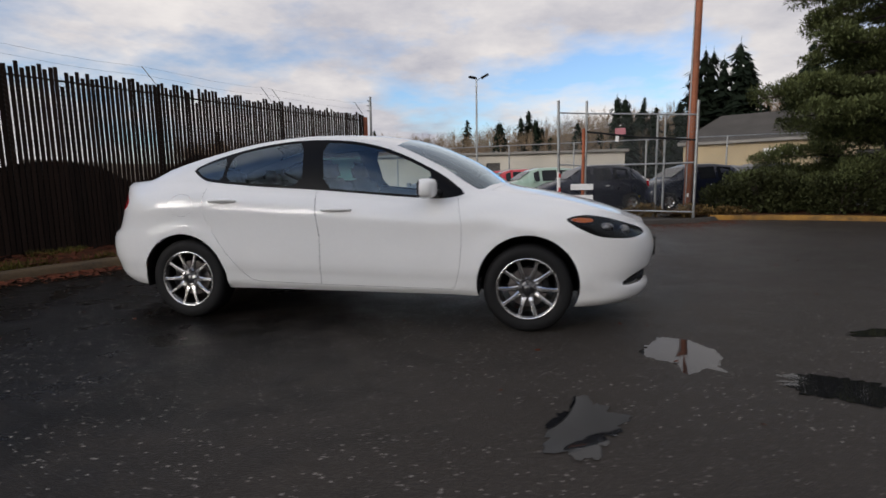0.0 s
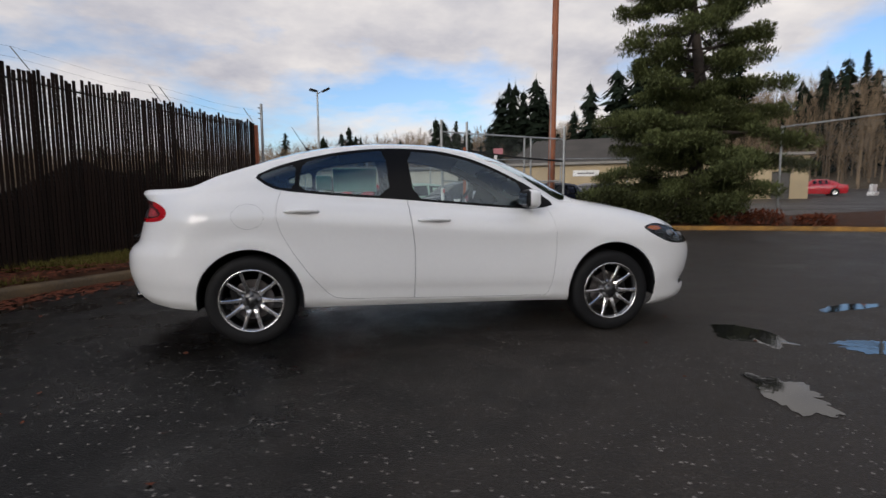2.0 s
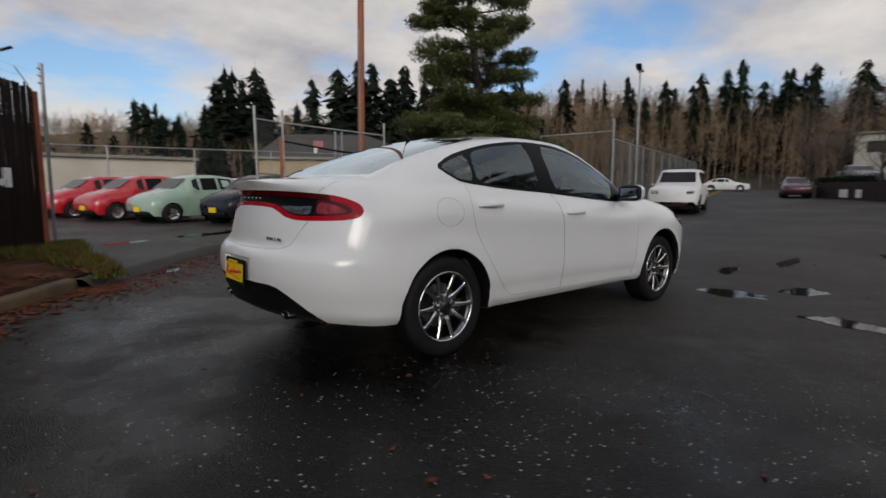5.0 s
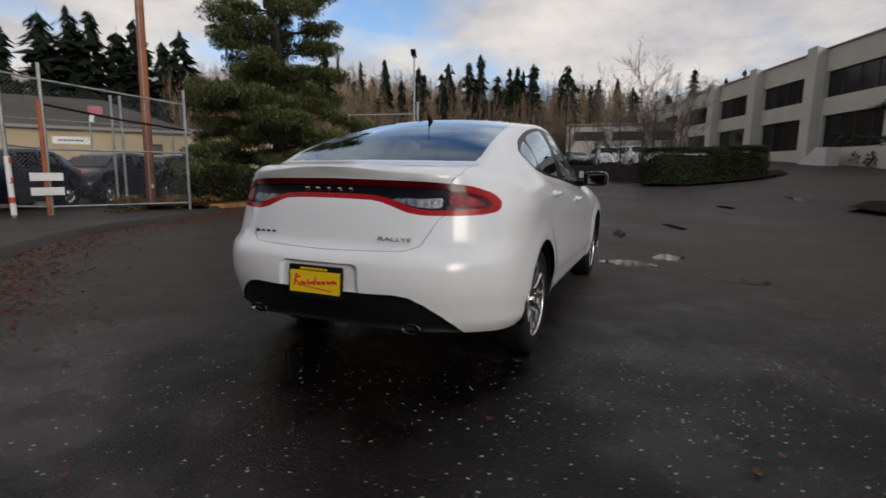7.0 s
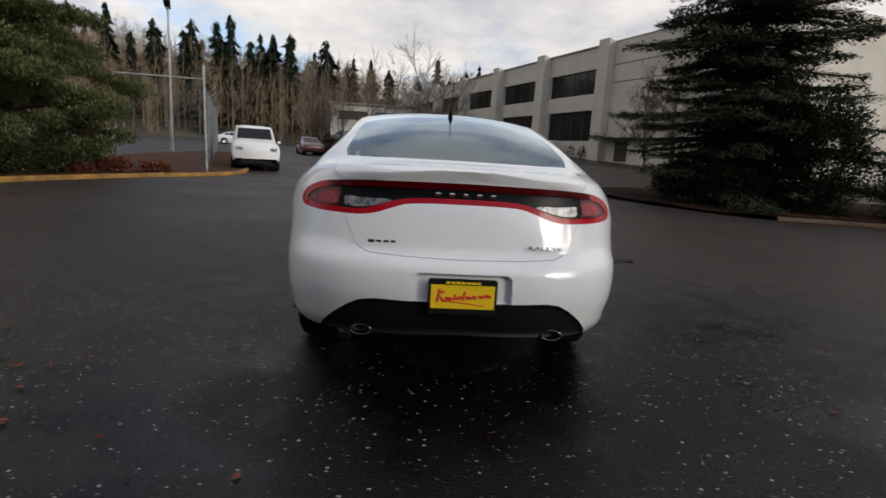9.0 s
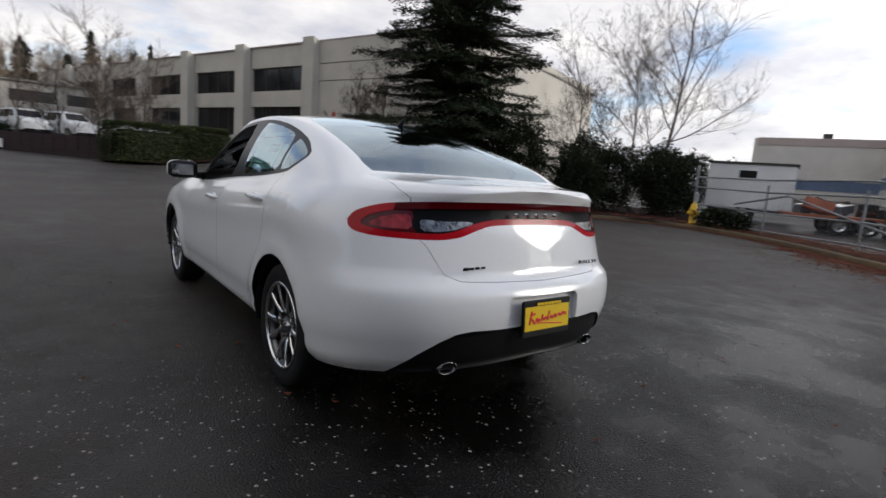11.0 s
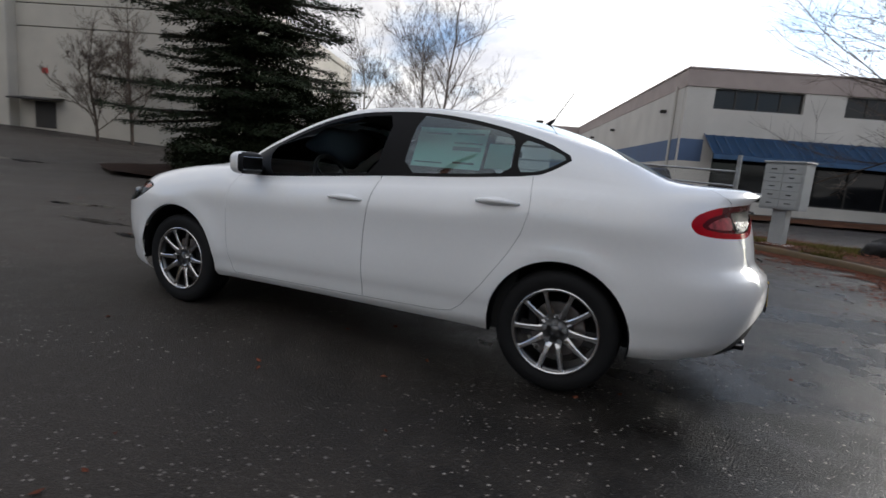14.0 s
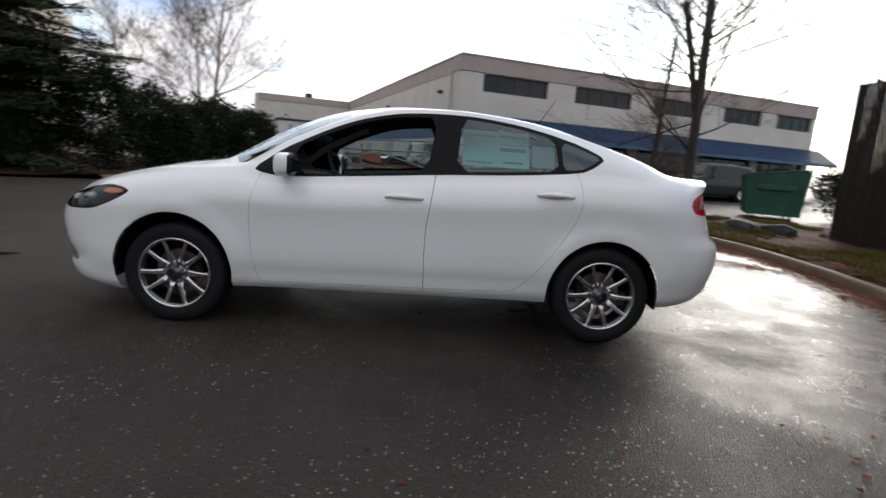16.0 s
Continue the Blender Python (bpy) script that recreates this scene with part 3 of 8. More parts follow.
QUARTER_PANE = [(-1.045, 1.094), (-1.035, 1.275), (-1.17, 1.236), (-1.295, 1.185), (-1.235, 1.14), (-1.155, 1.103)]
FRONT_DOOR = [(0.842, 0.957), (0.865, 0.86), (0.885, 0.76), (0.885, 0.62), (0.868, 0.44), (0.835, 0.31), (0.81, 0.275), (-0.205, 0.292), (-0.198, 0.50), (-0.198, 0.67), (-0.222, 0.86), (-0.245, 1.030),
              (0.05, 1.002), (0.48, 0.966), (0.72, 0.952)]
REAR_DOOR = [(-0.245, 1.030), (-0.222, 0.86), (-0.198, 0.67), (-0.198, 0.50), (-0.205, 0.292), (-0.70, 0.305), (-0.78, 0.318), (-0.84, 0.365), (-0.96, 0.51), (-1.07, 0.67), (-1.135, 0.79), (-1.165, 0.90), (-1.160, 0.98),
             (-1.135, 1.090), (-1.00, 1.085), (-0.75, 1.062)]
HEADLIGHT = [(1.605, 0.785), (1.66, 0.806), (1.76, 0.815), (1.90, 0.790), (2.05, 0.744), (2.165, 0.704), (2.185, 0.668), (2.10, 0.645), (2.00, 0.645), (1.84, 0.662), (1.70, 0.722)]
HEAD_AMBER = [(1.645, 0.782), (1.70, 0.797), (1.80, 0.788), (1.81, 0.766), (1.72, 0.760)]
FOG = [(2.02, 0.302), (2.02, 0.335), (2.20, 0.415), (2.27, 0.40), (2.27, 0.35), (2.19, 0.305)]
TAIL = [(-0.25, 1.036), (0.26, 1.030), (0.50, 1.022), (0.66, 1.008), (0.725, 0.988), (0.775, 0.962), (0.802, 0.926), (0.803, 0.898), (0.79, 0.878), (0.735, 0.866), (0.61, 0.862), (0.49, 0.863), (0.41, 0.877), (0.34, 0.905), (0.27, 0.928), (0.15, 0.935), (-0.25, 0.936)]
TAIL_IN = [(-0.25, 1.004), (0.30, 0.999), (0.55, 0.990), (0.675, 0.974), (0.735, 0.952), (0.768, 0.922), (0.76, 0.903), (0.68, 0.889), (0.50, 0.888), (0.43, 0.902), (0.35, 0.933), (0.27, 0.953), (0.15, 0.960), (-0.25, 0.961)]
REVERSE = [(0.335, 0.936), (0.37, 0.944), (0.47, 0.940), (0.54, 0.944), (0.568, 0.944), (0.568, 0.898), (0.50, 0.897), (0.44, 0.905), (0.385, 0.922)]
OUTER_LAMP = [(0.600, 0.966), (0.665, 0.958), (0.715, 0.938), (0.742, 0.918), (0.735, 0.908), (0.68, 0.903), (0.600, 0.903)]
LID = [(-0.02, 0.688), (0.28, 0.692), (0.44, 0.700), (0.495, 0.722), (0.525, 0.775), (0.555, 0.835), (0.578, 0.862), (0.600, 1.03), (0.632, 1.060), (0.64, 1.2), (-0.02, 1.2)]
POCKET = [(-0.02, 0.632), (0.205, 0.632), (0.226, 0.615), (0.232, 0.485), (-0.02, 0.485)]
VALANCE = [(-0.02, 0.494), (0.40, 0.498), (0.47, 0.486), (0.53, 0.452), (0.60, 0.395), (0.655, 0.335), (0.68, 0.28), (0.685, 0.1), (-0.02, 0.1)]
REAR_GLASS = [(-1.765, -0.02), (-1.765, 0.20), (-1.755, 0.45), (-1.735, 0.60), (-1.66, 0.612), (-1.30, 0.580), (-0.90, 0.545), (-0.79, 0.52), (-0.765, 0.35), (-0.755, -0.02)]
WINDSCREEN = [(1.165, -0.02), (1.155, 0.25), (1.11, 0.50), (1.03, 0.665), (0.98, 0.69), (0.72, 0.632), (0.48, 0.590), (0.34, 0.560), (0.37, 0.30), (0.385, -0.02)]
BONNET = [(1.20, -0.02), (1.19, 0.28), (1.14, 0.53), (1.09, 0.67), (1.5, 0.645), (1.75, 0.63), (2.0, 0.58), (2.16, 0.42), (2.22, 0.2), (2.23, -0.02)]
FUEL = [(-1.35 + 0.108 * math.cos(t), 0.903 + 0.088 * math.sin(t)) for t in (math.tau * k / 28 for k in range(28))]


def arch(ax):
    return [(ax + 0.362 * math.cos(t), WHEEL_Z + 0.362 * math.sin(t)) for t in (math.pi * (-0.30 + 1.60 * k / 40) for k in range(41))]


def carved_body():
    """The half shell with every outline cut in, and each face's tag."""
    bm = body_half()
    tag = bm.faces.layers.int.new("tag")
    anywhere = lambda c: True
    upper = lambda c: c.z > belt_z(c.x) - 0.03
    tail = lambda c: c.x < -1.72 and c.z < 1.075 and c.y < 0.88
    deck = lambda c: c.x < -1.6
    side = lambda c: c.y > 0.5
    nose = lambda c: c.x > 1.5 and c.y > 0.12
    gap = 0.0019
    XZ, YZ, XY = (0, 2), (1, 2), (0, 1)
    # number, outline, axes, where, whether a gap runs round it
    # each entry: tag, outline, axes, region, width of the gap round it
    plan = [
        (1, rounded(DLO, 1), XZ, upper, 0), (2, rounded(FRONT_PANE, 1), XZ, upper, 0), (3, rounded(REAR_PANE, 1), XZ, upper, 0), (4, rounded(QUARTER_PANE, 1), XZ, upper, 0),
        (5, FRONT_DOOR, XZ, side, gap), (6, REAR_DOOR, XZ, side, gap), (7, FUEL, XZ, side, gap * 0.6),
        (8, rounded(HEADLIGHT, 1), XZ, nose, 0), (9, rounded(HEAD_AMBER, 1), XZ, nose, 0), (10, rounded(FOG, 1), XZ, nose, 0),
        (11, REAR_GLASS, XY, lambda c: -1.9 < c.x < -0.6 and c.z > 1.1, 0), (12, WINDSCREEN, XY, lambda c: 0.2 < c.x < 1.3 and c.z > 0.95, 0),
        (13, BONNET, XY, lambda c: c.x > 1.0 and c.z > 0.6 and c.z > belt_z(c.x) - 0.02, gap),
        (14, LID, YZ, lambda c: c.x < -1.765 and c.y < 0.7, gap),
        (15, rounded(TAIL, 2), YZ, tail, 0), (16, rounded(TAIL_IN, 2), YZ, tail, 0), (17, rounded(REVERSE, 1), YZ, tail, 0), (18, rounded(OUTER_LAMP, 1), YZ, tail, 0),
        (19, POCKET, YZ, tail, 0), (20, VALANCE, YZ, lambda c: c.x < -1.75, 0),
    ]
    for ax in (-AXLE, AXLE):
        ring = arch(ax)
        cut(bm, ring, XZ, side)
        bmesh.ops.delete(bm, geom=[f for f in bm.faces if side(c := f.calc_center_median()) and inside(ring, c.x, c.z)], context="FACES")
    for number, poly, axes, where, g in plan:
        cut(bm, poly, axes, where)
        if g:
            inner = shrunk(poly, g)
            cut(bm, inner, axes, where)
        a, b = axes
        for f in bm.faces:
            c = f.calc_center_median()
            if where(c) and inside(poly, c[a], c[b]):
                if g and not inside(inner, c[a], c[b]):
                    if f[tag] not in (1, 2, 3, 4, 11, 15):
                        f[tag] = 31 if number == 7 else 30
                elif number == 14 and f[tag] == 11:
                    continue
                elif number in (5, 6) and f[tag] in (1, 2, 3, 4, 30):
                    continue
                else:
                    f[tag] = number
    return bm, tag


def taken(bm, tag, numbers, side=1, both=False, wall=0.0, push=(0, 0, 0)):
    """A new mesh of the faces with these tags: the left half (+1), the right (-1) or both halves joined."""
    out = bmesh.new()
    for s in ((1, -1) if both else (side,)):
        verts = {}
        for f in bm.faces:
            if f[tag] in numbers:
                ring = []
                for v in f.verts:
                    if v not in verts:
                        verts[v] = out.verts.new((v.co.x + push[0], s * (v.co.y + push[1]), v.co.z + push[2]))
                    ring.append(verts[v])
                try:
                    out.faces.new(ring if s == 1 else ring[::-1])
                except ValueError:
                    pass
    if both:
        bmesh.ops.remove_doubles(out, verts=[v for v in out.verts if abs(v.co.y) < 2e-4], dist=4e-4)
    if wall:
        # side walls close the recess out to the bumper's skin
        r = bmesh.ops.extrude_edge_only(out, edges=[e for e in out.edges if e.is_boundary])
        for v in [g for g in r["geom"] if isinstance(g, bmesh.types.BMVert)]:
            v.co.x -= wall
    return out


def wheel_at(car, x, y):
    s = 1 if y > 0 else -1
    hub = part("wheel", lathe_mesh([(0.30, -0.10), (0.312, -0.09), (0.317, -0.06), (0.317, 0.06), (0.312, 0.085), (0.290, 0.100), (0.255, 0.102), (0.228, 0.094), (0.217, 0.088),
                                    (0.214, 0.07), (0.214, -0.08), (0.25, -0.10)], 64, True), "tyre", car, "black road tyre on a dark alloy wheel", True)
    hub.matrix_local = pose(x, y - s * 0.088, HUB_FRONT if x > 0 else HUB_REAR, 0, 0, 0 if s > 0 else 180)
    bm = bmesh.new()
    lathe(bm, [(0.225, 0.092), (0.224, 0.099), (0.214, 0.099), (0.208, 0.090), (0.209, 0.080), (0.218, 0.080)], 64, True)
    part("rim", bm, "rim", hub, "polished alloy rim lip", True)
    bm = bmesh.new()
    lathe(bm, [(0.209, 0.086), (0.204, 0.05), (0.198, -0.06), (0.205, -0.06), (0.211, 0.05), (0.215, 0.079)], 64, True)
    part("barrel", bm, "rimdark", hub, "dark inside of the alloy rim", True)
    for k in range(10):
        ang = 90 + 72 * (k // 2) + (-16.5 if k % 2 else 16.5)
        bm = bmesh.new()
        rows = []
        for r, w, y0, y1 in ((0.066, 0.021, 0.042, 0.068), (0.090, 0.0175, 0.050, 0.076), (0.13, 0.0135, 0.058, 0.083), (0.18, 0.0120, 0.06, 0.088), (0.200, 0.014, 0.058, 0.09), (0.210, 0.020, 0.055, 0.092)):
            rows.append([bm.verts.new(p) for p in ((r, y0, -w), (r, y1 - 0.005, -w), (r, y1, -w * 0.55), (r, y1, w * 0.55), (r, y1 - 0.005, w), (r, y0, w))])
        for a, b in zip(rows, rows[1:]):
            for i in range(6):
                bm.faces.new((a[i], a[(i + 1) % 6], b[(i + 1) % 6], b[i]))
        # spokes of a pair splay apart towards the rim
        ob = part("spoke", bm, "rim", hub)
        ob.matrix_local = pose(0, 0, 0, 0, ang, 0)
    bm = bmesh.new()
    lathe(bm, [(0.001, 0.078), (0.024, 0.077), (0.031, 0.070), (0.035, 0.062), (0.070, 0.060), (0.080, 0.066), (0.088, 0.058), (0.088, 0.035)], 32)
    part("hub_cap", bm, "rimdark", hub, "dark hub centre", True)
    for k in range(5):
        bm = bmesh.new()
        bmesh.ops.create_cone(bm, cap_ends=True, segments=6, radius1=0.015, radius2=0.011, depth=0.034, matrix=pose(0, 0.082, 0, 90))
        ob = part("lug_nut", bm, "chrome", hub)
        t = math.tau * k / 5 + 0.31
        ob.matrix_local = pose(0.055 * math.cos(t), 0, 0.055 * math.sin(t))
    bm = bmesh.new()
    lathe(bm, [(0.06, 0.02), (0.142, 0.02), (0.142, 0.0), (0.06, 0.0)], 40)
    part("brake_disc", bm, "disc", hub, "grey iron brake disc")
    bm = bmesh.new()
    box(bm, (0.055, 0.05, 0.13), pose(-0.125 if x > 0 else 0.125, 0.02, 0.03, 0, 8, 0), 0.01)
    part("brake_caliper", bm, "plastic", hub)
    return hub


def lathe_mesh(profile, n, closed):
    bm = bmesh.new()
    lathe(bm, profile, n, closed)
    return bm


def lettering(name, text, size, material, m, parent, depth=0.0015, slant=0.0, width=1.0):
    c = bpy.data.curves.new(name, "FONT")
    c.body, c.size, c.extrude, c.align_x, c.align_y, c.shear = text, size, depth, "CENTER", "CENTER", slant
    ob = bpy.data.objects.new(name, c)
    dep = bpy.context.evaluated_depsgraph_get()
    me = bpy.data.meshes.new_from_object(ob)
    bpy.data.objects.remove(ob)
    me.transform(Matrix.Diagonal((width, 1, 1, 1)))
    me.name = name
    me.materials.clear()
    me.materials.append(M[material])
    out = new(name, me)
    out.parent = parent
    out.matrix_local = m
    return out


def seat(car, x, y, wide=0.50, rear=False):
    bm = bmesh.new()
    box(bm, (0.52, wide, 0.16), pose(x, y, 0.50, 0, -8), 0.05, 3)
    part("seat_cushion", bm, "seat", car, "", True)
    bm = bmesh.new()
    box(bm, (0.15, wide, 0.62), pose(x - 0.31, y, 0.80, 0, -18), 0.055, 3)
    part("seat_backrest", bm, "seat", car, "", True)
    for off in ((0,) if not rear else (-0.32, 0.32)):
        bm = bmesh.new()
        box(bm, (0.10, 0.27, 0.19), pose(x - 0.43, y + off, 1.16 if not rear else 1.10, 0, -12), 0.045, 3)
        part("headrest", bm, "seat", car, "", True)


def build_car():
    car = thing("sedan", pose(0, 0, 0), "glossy white four-door sedan with dark alloy wheels on wet asphalt", "car")
    bm, tag = carved_body()
    part("body_shell", taken(bm, tag, (0,), both=True), "paint", car, "glossy white painted steel body", True)
    for s, pane in ((1, "left"), (-1, "right")):
        trim = part("window_surround", taken(bm, tag, (1,), s), "trim", car, "gloss black window surround and pillars", True)
        for num, nm in ((5, "front_door"), (6, "rear_door")):
            door = part(nm, taken(bm, tag, (num,), s), "paint", car, "white door with a body-coloured handle", True)
            hx, hz = (-0.055, 0.865) if num == 5 else (-0.99, 0.938)
            hb = bmesh.new()
            # a pull handle: a bowed grip with two feet over a shallow cup
            pts = [(-0.118, 0.895, -0.004), (-0.09, 0.917, 0.0), (-0.03, 0.926, 0.003), (0.04, 0.925, 0.003), (0.09, 0.917, 0.0), (0.115, 0.895, -0.004)]
            tube(hb, [(hx + a, s * b, hz + c) for a, b, c in pts], [0.008, 0.0125, 0.0135, 0.0135, 0.0125, 0.008], 8)
            part("door_handle", hb, "paint", door, "body-coloured pull handle", True)
            cb = bmesh.new()
            bmesh.ops.create_uvsphere(cb, u_segments=16, v_segments=8, radius=1, matrix=pose(hx, s * 0.893, hz - 0.004) @ Matrix.Diagonal((0.085, 0.012, 0.026, 1)))
            part("handle_recess", cb, "paint", door, "", True)
        if s == -1:
            part("front_side_window", taken(bm, tag, (2,), s), "glass", car, "tinted side window", True)
        part("rear_side_window", taken(bm, tag, (3,), s), "glass", car, "tinted side window", True)
        part("quarter_window", taken(bm, tag, (4,), s), "glass", car, "tinted quarter window", True)
        # panel gaps sit back in the seams
        part("seam", taken(bm, tag, (30,), s, push=(0, -0.004, -0.001)), "gap", car, "", True)
        flap = taken(bm, tag, (7,) if s == -1 else (7, 31), s)
        if s == -1:
            part("flap_seam", taken(bm, tag, (31,), s, push=(0, -0.002, 0)), "gap", car)
        part("fuel_flap" if s == -1 else "rear_wing_panel", flap, "paint", car, "white oval fuel flap" if s == -1 else "", True)
        lamp = part("headlight", taken(bm, tag, (8,), s, push=(-0.012, -0.012, 0)), "trim", car, "dark headlight with amber reflector", True)
        part("reflector", taken(bm, tag, (9,), s, push=(-0.006, -0.006, 0)), "orange", lamp, "amber side reflector", True)
        pb = bmesh.new()
        bmesh.ops.create_uvsphere(pb, u_segments=20, v_segments=12, radius=0.045, matrix=pose(2.02, s * 0.690, 0.690))
        part("projector", pb, "lampsilver", lamp, "silver projector lens", True)
        pb = bmesh.new()
        bmesh.ops.create_uvsphere(pb, u_segments=20, v_segments=12, radius=1, matrix=pose(1.89, s * 0.775, 0.722) @ Matrix.Diagonal((0.055, 0.040, 0.034, 1)))
        part("lamp_reflector", pb, "lampsilver", lamp, "silver main beam reflector", True)
        part("headlight_cover", taken(bm, tag, (8, 9), s), "lens_clear", lamp, "clear lamp cover", True)
        fog = part("fog_intake", taken(bm, tag, (10,), s, push=(-0.03, -0.02, 0)), "plastic", car, "black lower intake with slats", True)
        for k in range(2):
            fb = bmesh.new()
            tube(fb, [(2.05, s * 0.672, 0.325 + 0.025 * k), (2.14, s * 0.60, 0.34 + 0.03 * k), (2.2, s * 0.535, 0.35 + 0.035 * k)], 0.005, 5)
            part("intake_slat", fb, "trim", fog)
        # mirror
        mb = bmesh.new()
        bmesh.ops.create_uvsphere(mb, u_segments=24, v_segments=14, radius=1)
        for v in mb.verts:
            c = v.co
            c.x, c.y, c.z = [math.copysign(abs(t) ** 0.62, t) for t in c]
            c.x = c.x * (0.070 if c.x > 0 else 0.052) + 0.645
            c.y = s * (c.y * 0.110 + 0.958)
            c.z = c.z * 0.064 + 1.008 + (0.012 if c.z > 0 else 0.0)
            c.x += 0.05 * (0.958 - abs(c.y))
        rim = bmesh.new()
        for f in [f for f in mb.faces if f.calc_center_median().x < 0.622 + 0.05 * (0.958 - abs(f.calc_center_median().y))]:
            rim.faces.new([rim.verts.new(v.co) for v in f.verts])
            mb.faces.remove(f)
        bmesh.ops.remove_doubles(rim, verts=rim.verts, dist=1e-5)
        mirror = part("wing_mirror", mb, "paint", car, "white wing mirror with black foot", True)
        part("mirror_bezel", rim, "plastic", mirror, "black back of the mirror", True)
        gb = bmesh.new()
        box(gb, (0.004, 0.150, 0.080), pose(0.5915, s * 0.965, 1.012, 0, 0, s * -3), 0.0018)
        part("mirror_glass", gb, "mirror", mirror)
        fb = bmesh.new()
        tube(fb, [(0.70, s * 0.78, 0.972), (0.69, s * 0.85, 0.972), (0.66, s * 0.93, 0.985)], [0.035, 0.028, 0.026], 8)
        part("mirror_foot", fb, "plastic", mirror, "", True)
        # sill strip, arch liners
        for ax in (-AXLE, AXLE):
            lb = bmesh.new()
            ring = []
            for k in range(25):
                t = math.pi * (-0.06 + 1.12 * k / 24)
                ring.append([lb.verts.new((ax + r * math.cos(t), s * yy, WHEEL_Z + r * math.sin(t))) for r, yy in ((0.362, 0.885), (0.352, 0.868), (0.368, 0.80), (0.368, 0.60))])
            for a, b in zip(ring, ring[1:]):
                for k in range(3):
                    lb.faces.new((a[k], a[k + 1], b[k + 1], b[k]))
            hubb = lb.verts.new((ax, s * 0.60, WHEEL_Z + 0.1))
            for a, b in zip(ring, ring[1:]):
                lb.faces.new((a[3], hubb, b[3]))
            part("arch_liner", lb, "plastic", car, "black wheel arch liner", True)
            wheel_at(car, ax, s * 0.865)
        # the ring's upper bar is a darker red than the lower one
        for f in bm.faces:
            if f[tag] == 15 and f.calc_center_median().z > 0.985 and f.calc_center_median().y < 0.66:
                f[tag] = 32
            if f[tag] == 16 and f.calc_center_median().y > 0.594:
                f[tag] = 33
        part("tail_lamp", taken(bm, tag, (15,), s), "red", car, "red racetrack tail light", True)
        part("tail_lamp_bar", taken(bm, tag, (32,), s), "darkred", car, "dark red upper light bar", True)
        lampb = part("tail_lamp_panel", taken(bm, tag, (16,), s, push=(0.008, -0.003, 0)), "trim", car, "gloss black panel inside the tail light", True)
        part("outer_lens", taken(bm, tag, (33,), s, push=(0.004, -0.002, 0)), "darkred", lampb, "dark red outer lamp lens", True)
        part("reversing_lamp", taken(bm, tag, (17,), s, push=(0.004, 0, 0)), "lampsilver", lampb, "clear reversing lamp", True)
        part("outer_lamp", taken(bm, tag, (18,), s, push=(0.004, -0.002, 0)), "pinkish", lampb, "rose outer lamp lens", True)
        eb = bmesh.new()
        rr = [(0.050, 0.026, 0.20), (0.052, 0.028, 0.012), (0.051, 0.027, 0.0), (0.045, 0.022, 0.002), (0.042, 0.020, 0.05)]
        rings = [[eb.verts.new((-2.229 + dx, s * 0.462 + a * math.cos(t), 0.322 + b * math.sin(t))) for t in (math.tau * k / 24 for k in range(24))] for a, b, dx in rr]
        for a, b in zip(rings, rings[1:]):
            for k in range(24):
                eb.faces.new((a[k], a[(k + 1) % 24], b[(k + 1) % 24], b[k]))
        pipe = part("exhaust_tip", eb, "tip", car, "dark chrome oval exhaust tip", True)
        ib = bmesh.new()
        bmesh.ops.create_circle(ib, cap_ends=True, segments=20, radius=1, matrix=pose(-2.194, s * 0.462, 0.322, 0, 90) @ Matrix.Diagonal((0.021, 0.043, 1, 1)))
        part("pipe_bore", ib, "gap", pipe)
    part("rear_window", taken(bm, tag, (11,), both=True), "clear", car, "raked rear window", True)
    part("windscreen", taken(bm, tag, (12,), both=True), "clear", car, "raked windscreen", True)
    part("bonnet", taken(bm, tag, (13,), both=True), "paint", car, "white bonnet", True)
    part("boot_lid", taken(bm, tag, (14,), both=True), "paint", car, "white boot lid with a lip spoiler", True)
    part("plate_recess", taken(bm, tag, (19,), both=True, wall=0.028, push=(0.028, 0, 0)), "paint", car)
    part("rear_valance", taken(bm, tag, (20,), both=True, wall=0.012, push=(0.012, 0, 0)), "plastic", car, "black plastic rear valance", True)
    bm.free()
    # yellow dealer plate in a black frame
    fb = bmesh.new()
    box(fb, (0.014, 0.316, 0.165), pose(-2.338, 0, 0.530, 0, 4), 0.005, 2)
    plate = part("licence_plate", fb, "plastic", car, "yellow dealer plate in a black frame")
    pb = bmesh.new()
    box(pb, (0.004, 0.290, 0.108), pose(-2.346, 0, 0.532, 0, 4))
    part("plate_face", pb, "plate_yellow", plate)
    for k, (dz, w) in enumerate(((0.068, 0.16), (-0.066, 0.13))):
        for j in range(7):
            bb = bmesh.new()
            box(bb, (0.003, w / 9, 0.011), pose(-2.3465 - dz * 0.07, (j - 3) * w / 7, 0.530 + dz, 0, 4))
            part("plate_bar", bb, "plate_yellow", plate)
    for j in (-1, 1):
        bb = bmesh.new()
        bmesh.ops.create_cone(bb, cap_ends=True, segments=12, radius1=0.008, radius2=0.008, depth=0.003, matrix=pose(-2.342, j * 0.115, 0.464, 0, 94))
        part("plate_screw", bb, "plate_yellow", plate)
